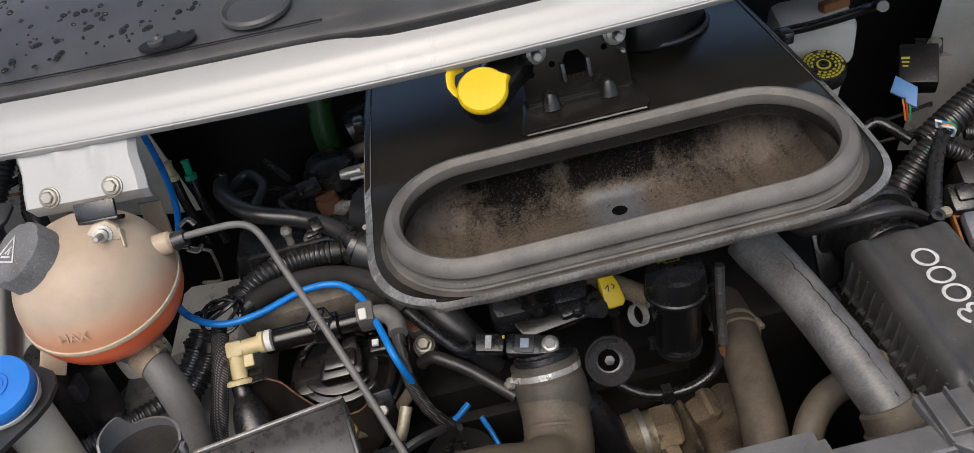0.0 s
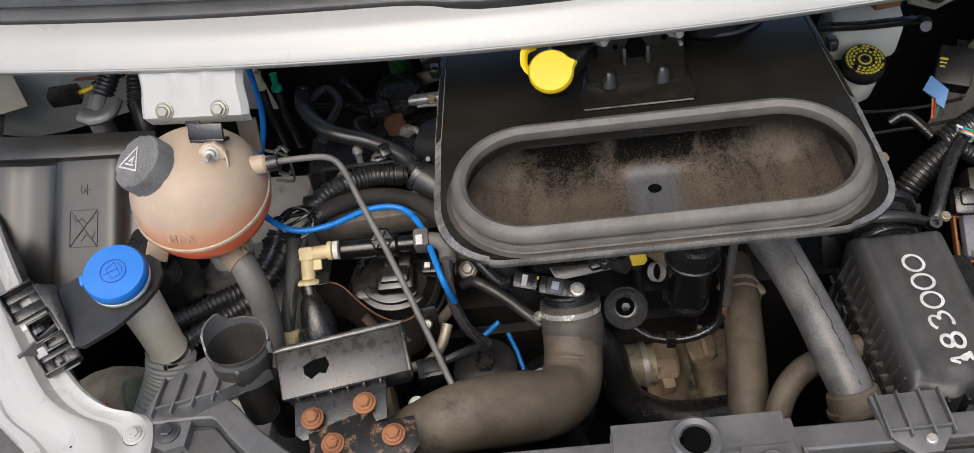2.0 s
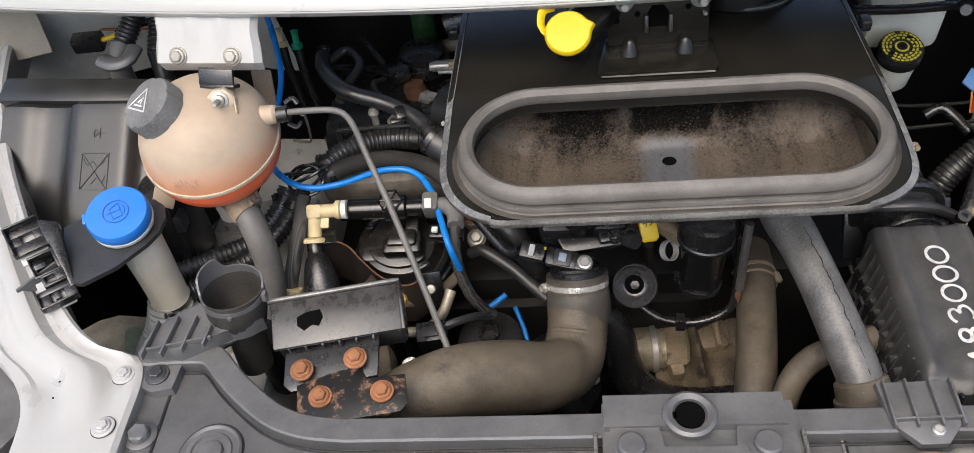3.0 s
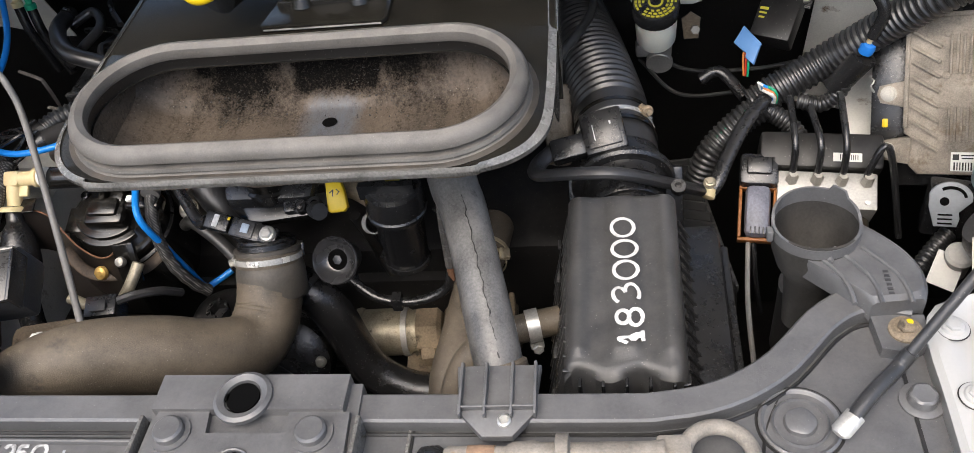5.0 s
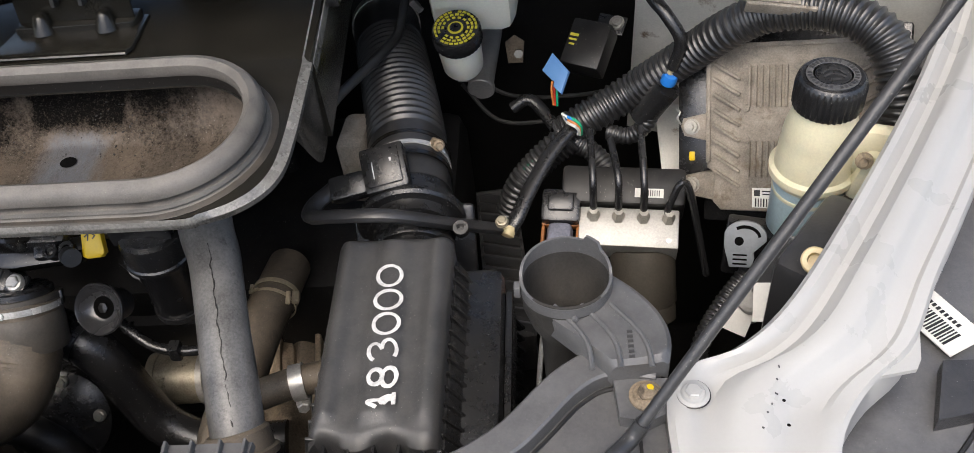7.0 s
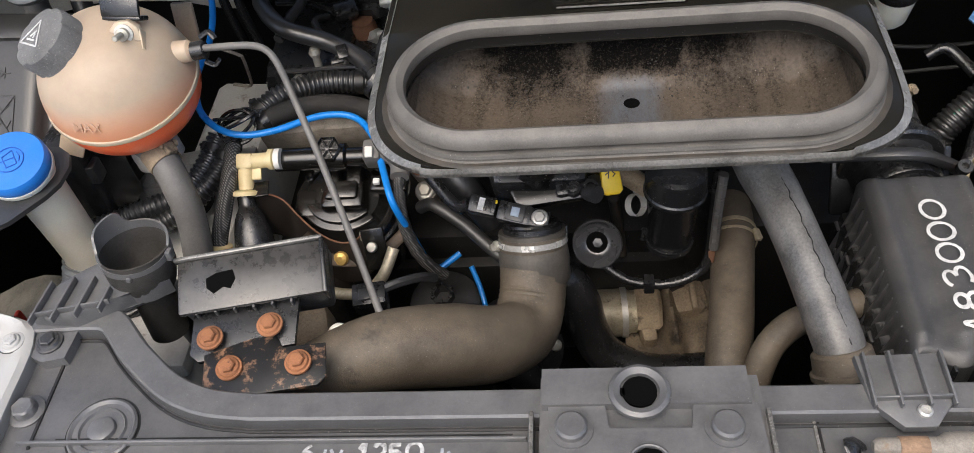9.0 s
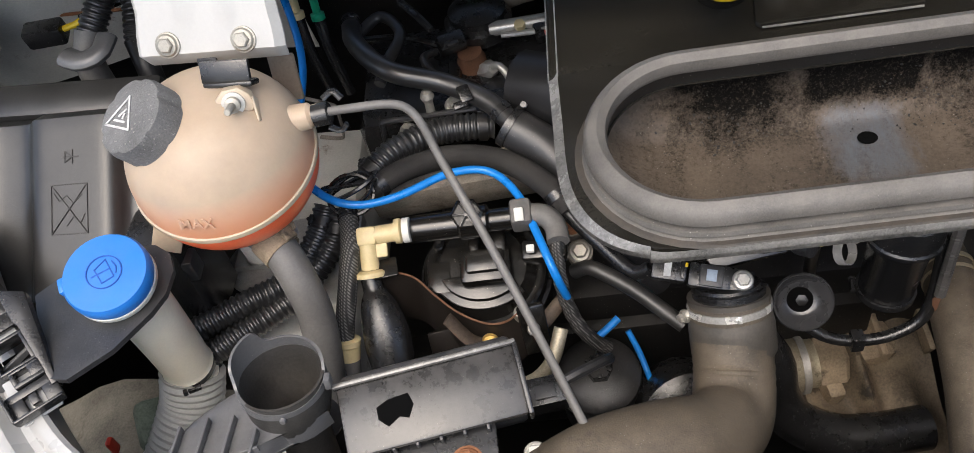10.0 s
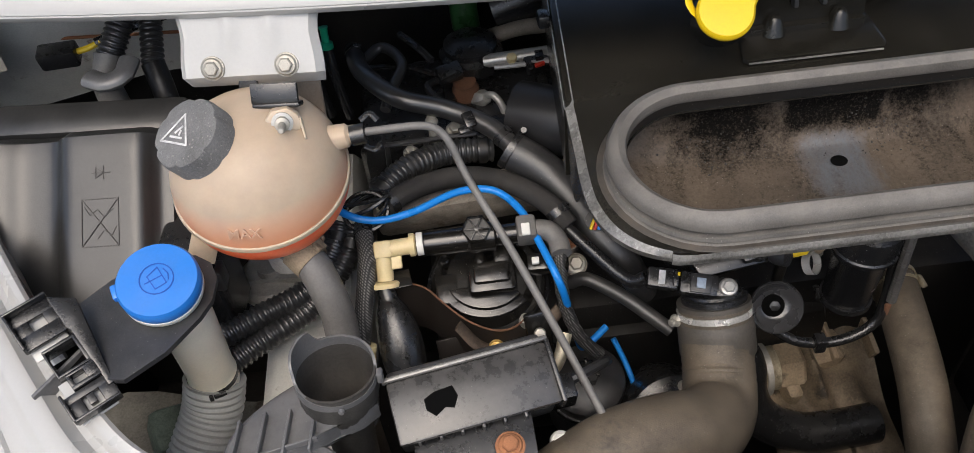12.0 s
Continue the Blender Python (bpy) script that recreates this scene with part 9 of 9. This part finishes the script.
for a, b_ in (((-0.320, 0.690, 1.050), (-0.240, 0.690, 1.052)), ((-0.320, 0.690, 1.050), (-0.322, 0.690, 1.02)), ((-0.285, 0.690, 1.051), (-0.287, 0.688, 1.02)), ((-0.322, 0.688, 1.022), (-0.245, 0.688, 1.022)), ((-0.240, 0.690, 1.052), (-0.245, 0.688, 1.022))):
    part("bar", sweep([a, ((a[0] + b_[0]) / 2, (a[1] + b_[1]) / 2, (a[2] + b_[2]) / 2), b_], 0.0026, 8), GREY, fra)
for i, (p, d) in enumerate((((-0.300, 0.668, 1.035), (0, -0.3, 1)), ((-0.258, 0.700, 1.050), (0, -0.3, 1)))):
    q = thing("flange_bolt", (p[0], p[1], p[2] - 0.02), "dull flanged bolt on the cylinder head", "bolt", "engine bolts")
    part("head", hexbolt(p, d, 0.0058, 0.007, 0.009), BOLTS, q)
    part("post", lathe([(0.0075, -0.03), (0.0075, -0.001)], aim(p, d), 14), DARK, q)
solo("pale_vacuum_pipe", sweep([(-0.215, 0.825, 1.058), (-0.185, 0.829, 1.062), (-0.150, 0.835, 1.058), (-0.10, 0.85, 1.05)], 0.008, 14), mat("pale_metal_pipe", (0.24, 0.21, 0.17), 0.6, var=0.3), "pale dusty pipe behind the engine", "pipe")
solo("fat_black_hose", sweep([(-0.21, 0.850, 1.075), (-0.16, 0.855, 1.085), (-0.10, 0.865, 1.085), (-0.03, 0.88, 1.07)], 0.024, 18), BLACK, "fat black hose at the bulkhead", "hose")
solo("thin_harness", sweep([(-0.338, 0.775, 1.080), (-0.318, 0.790, 1.085), (-0.300, 0.765, 1.082), (-0.312, 0.735, 1.075), (-0.318, 0.715, 1.07)], 0.005, 10), CORR, "thin taped harness loop", "harness")
solo("thin_harness", sweep([(-0.300, 0.800, 1.09), (-0.285, 0.775, 1.092), (-0.272, 0.758, 1.086)], 0.0035, 8), BLACK, "thin black wire pair", "harness")
solo("plug_wire", sweep([(-0.270, 0.738, 1.078), (-0.278, 0.722, 1.085), (-0.272, 0.705, 1.085), (-0.262, 0.692, 1.08)], 0.0035, 8), DARK, "black injector wire over the harness", "wire")
cab = thing("cable_tie_clip", (-0.243, 0.678, 1.06), "black cable clip on the harness", "clip")
part("clip", box((-0.245, 0.676, 1.080), (0.010, 0.014, 0.004), 0.001, turn(30, 0, 20)) + box((-0.249, 0.668, 1.076), (0.012, 0.006, 0.004), 0.001, turn(30, 0, 20)), BLACK, cab)
solo("runner_rib", sweep([(-0.165, 0.656, 1.085), (-0.145, 0.648, 1.088), (-0.120, 0.642, 1.086)], 0.0014, 6), PANEL, "moulded rib on the inlet runner", "rib")
hg = thing("wiper_bracket", (0.295, 0.68, 1.17), "dirty beige metal bracket with a black bolt", "bracket")
part("plate", prism([(-0.022, -0.012), (0.0, -0.02), (0.022, -0.006), (0.024, 0.03), (-0.03, 0.03)], 0, 0.004, 0.001, at((0.298, 0.690, 1.185)) @ turn(15, 0, -10)), ALU_DIRTY, hg)
part("bolt", lathe([(0.011, 0), (0.011, 0.008), (0.008, 0.010), (0.0001, 0.010)], at((0.298, 0.684, 1.188)) @ turn(15, 0, 0), 20), BLACK, hg)
solo("wiper_cable", sweep([(0.285, 0.66, 1.17), (0.30, 0.70, 1.15), (0.26, 0.73, 1.13), (0.22, 0.75, 1.12)], 0.005, 10), BLACK, "black cable below the cowl", "cable")
wb_ = thing("hose_bolt", (-0.211, 0.382, 1.02), "pale flanged bolt beside the intake hose", "bolt")
part("head", hexbolt((-0.211, 0.384, 1.040), (0, -0.3, 1), 0.005, 0.006, 0.0075), PAPER, wb_)
ap = thing("alternator_plug", (-0.205, 0.45, 0.97), "black plug at the back of the relay box", "plug")
part("housing", box((-0.205, 0.452, 0.992), (0.028, 0.020, 0.024), 0.002, turn(15, 0, 8)), BLACK, ap)
part("socket", box((-0.205, 0.447, 1.005), (0.014, 0.010, 0.002), 0.0005, turn(15, 0, 8)), GREY, ap)
part("wire", sweep([(-0.195, 0.455, 1.0), (-0.180, 0.462, 1.0), (-0.165, 0.475, 0.99), (-0.158, 0.49, 0.97)], 0.004, 8), GREY, ap)
solo("steel_tube", sweep([(-0.270, 0.490, 0.965), (-0.245, 0.482, 0.962), (-0.218, 0.478, 0.968), (-0.200, 0.482, 0.985), (-0.190, 0.500, 1.0)], 0.0052, 12), OILY, "bent dirty steel tube under the filter", "tube")
solo("grey_casting", box((-0.285, 0.455, 0.930), (0.07, 0.05, 0.05), 0.012, turn(20, 0, 10)), BROWN, "dirty grey casting under the filter", "casting")
solo("rail_cable", sweep([(-0.455, 0.445, 0.972), (-0.425, 0.455, 0.975), (-0.395, 0.475, 0.975), (-0.372, 0.490, 0.972), (-0.36, 0.52, 0.965)], 0.0048, 10), BLACK, "black cable along the inner wing rail", "cable")
solo("green_bracket", box((-0.515, 0.500, 0.930), (0.050, 0.040, 0.030), 0.008, turn(20, 18, 25)), mat("faded_green", (0.13, 0.16, 0.12), 0.7, var=0.5, scale=50), "faded green plastic part below the washer neck", "plastic part")
solo("red_clip", box((-0.5355, 0.462, 0.965), (0.005, 0.008, 0.016), 0.002), RED, "small red clip by the wing", "clip")
gp = thing("ground_strap", (0.10, 0.55, 0.95), "braided strap beside the oil filler", "strap")
part("strap", sweep([(0.088, 0.528, 1.045), (0.086, 0.523, 1.01), (0.085, 0.518, 0.965)], 0.0042, 8, 60, lambda s, k: 1 + 0.08 * math.sin(s * 2500)), mat("grey_braid", (0.09, 0.085, 0.08), 0.6, var=0.6, grain=1400), gp)
sp_ = thing("stay_pin", (0.19, 0.41, 0.96), "brass-coloured stub beside the air filter", "stub")
part("stub", lathe([(0.0055, 0), (0.0075, 0.002), (0.0075, 0.010), (0.005, 0.011)], aim((0.186, 0.442, 0.985), (1, 0.1, 0)), 14), BROWN, sp_)
solo("deep_pipe", sweep([(-0.15, 0.49, 0.85), (-0.11, 0.47, 0.87), (-0.08, 0.46, 0.84), (-0.075, 0.45, 0.78)], 0.016, 14), DARK, "dark pipe deep in the engine bay", "pipe")
bk_ = thing("pump_housing", (-0.12, 0.50, 0.80), "dark pump housing deep in the bay", "pump")
part("body", lathe([(0.04, 0), (0.045, 0.02), (0.045, 0.05), (0.03, 0.06), (0.0001, 0.06)], aim((-0.10, 0.53, 0.83), (0.1, -0.7, 0.5)), 32), BLACK, bk_)
for a in range(5):
    part("bolt", hexbolt(aim((-0.10, 0.53, 0.83), (0.1, -0.7, 0.5)) @ Vector((0.037 * math.cos(a * 1.256), 0.037 * math.sin(a * 1.256), 0.056)), (0.1, -0.7, 0.5), 0.004, 0.005), BOLTS, bk_)
rod2 = solo("thin_stay_rod", sweep([(0.352, 0.60, 0.93), (0.340, 0.50, 0.93), (0.335, 0.40, 0.94)], 0.0022, 8), STEEL, "thin steel rod beside the air filter box", "rod")
sd = thing("shoulder_bolt", (0.312, 0.575, 0.985), "dull bolt at the air filter box", "bolt")
part("head", hexbolt((0.312, 0.575, 1.0), (0, -0.3, 1), 0.0036, 0.004, 0.0055), OILY, sd)
tw = thing("sensor_lead", (0.33, 0.74, 0.95), "black sensor lead with a bent plug", "lead")
part("plug", sweep([(0.318, 0.742, 0.985), (0.333, 0.744, 0.993), (0.345, 0.735, 0.988), (0.358, 0.715, 0.98)], 0.006, 10), BLACK, tw)
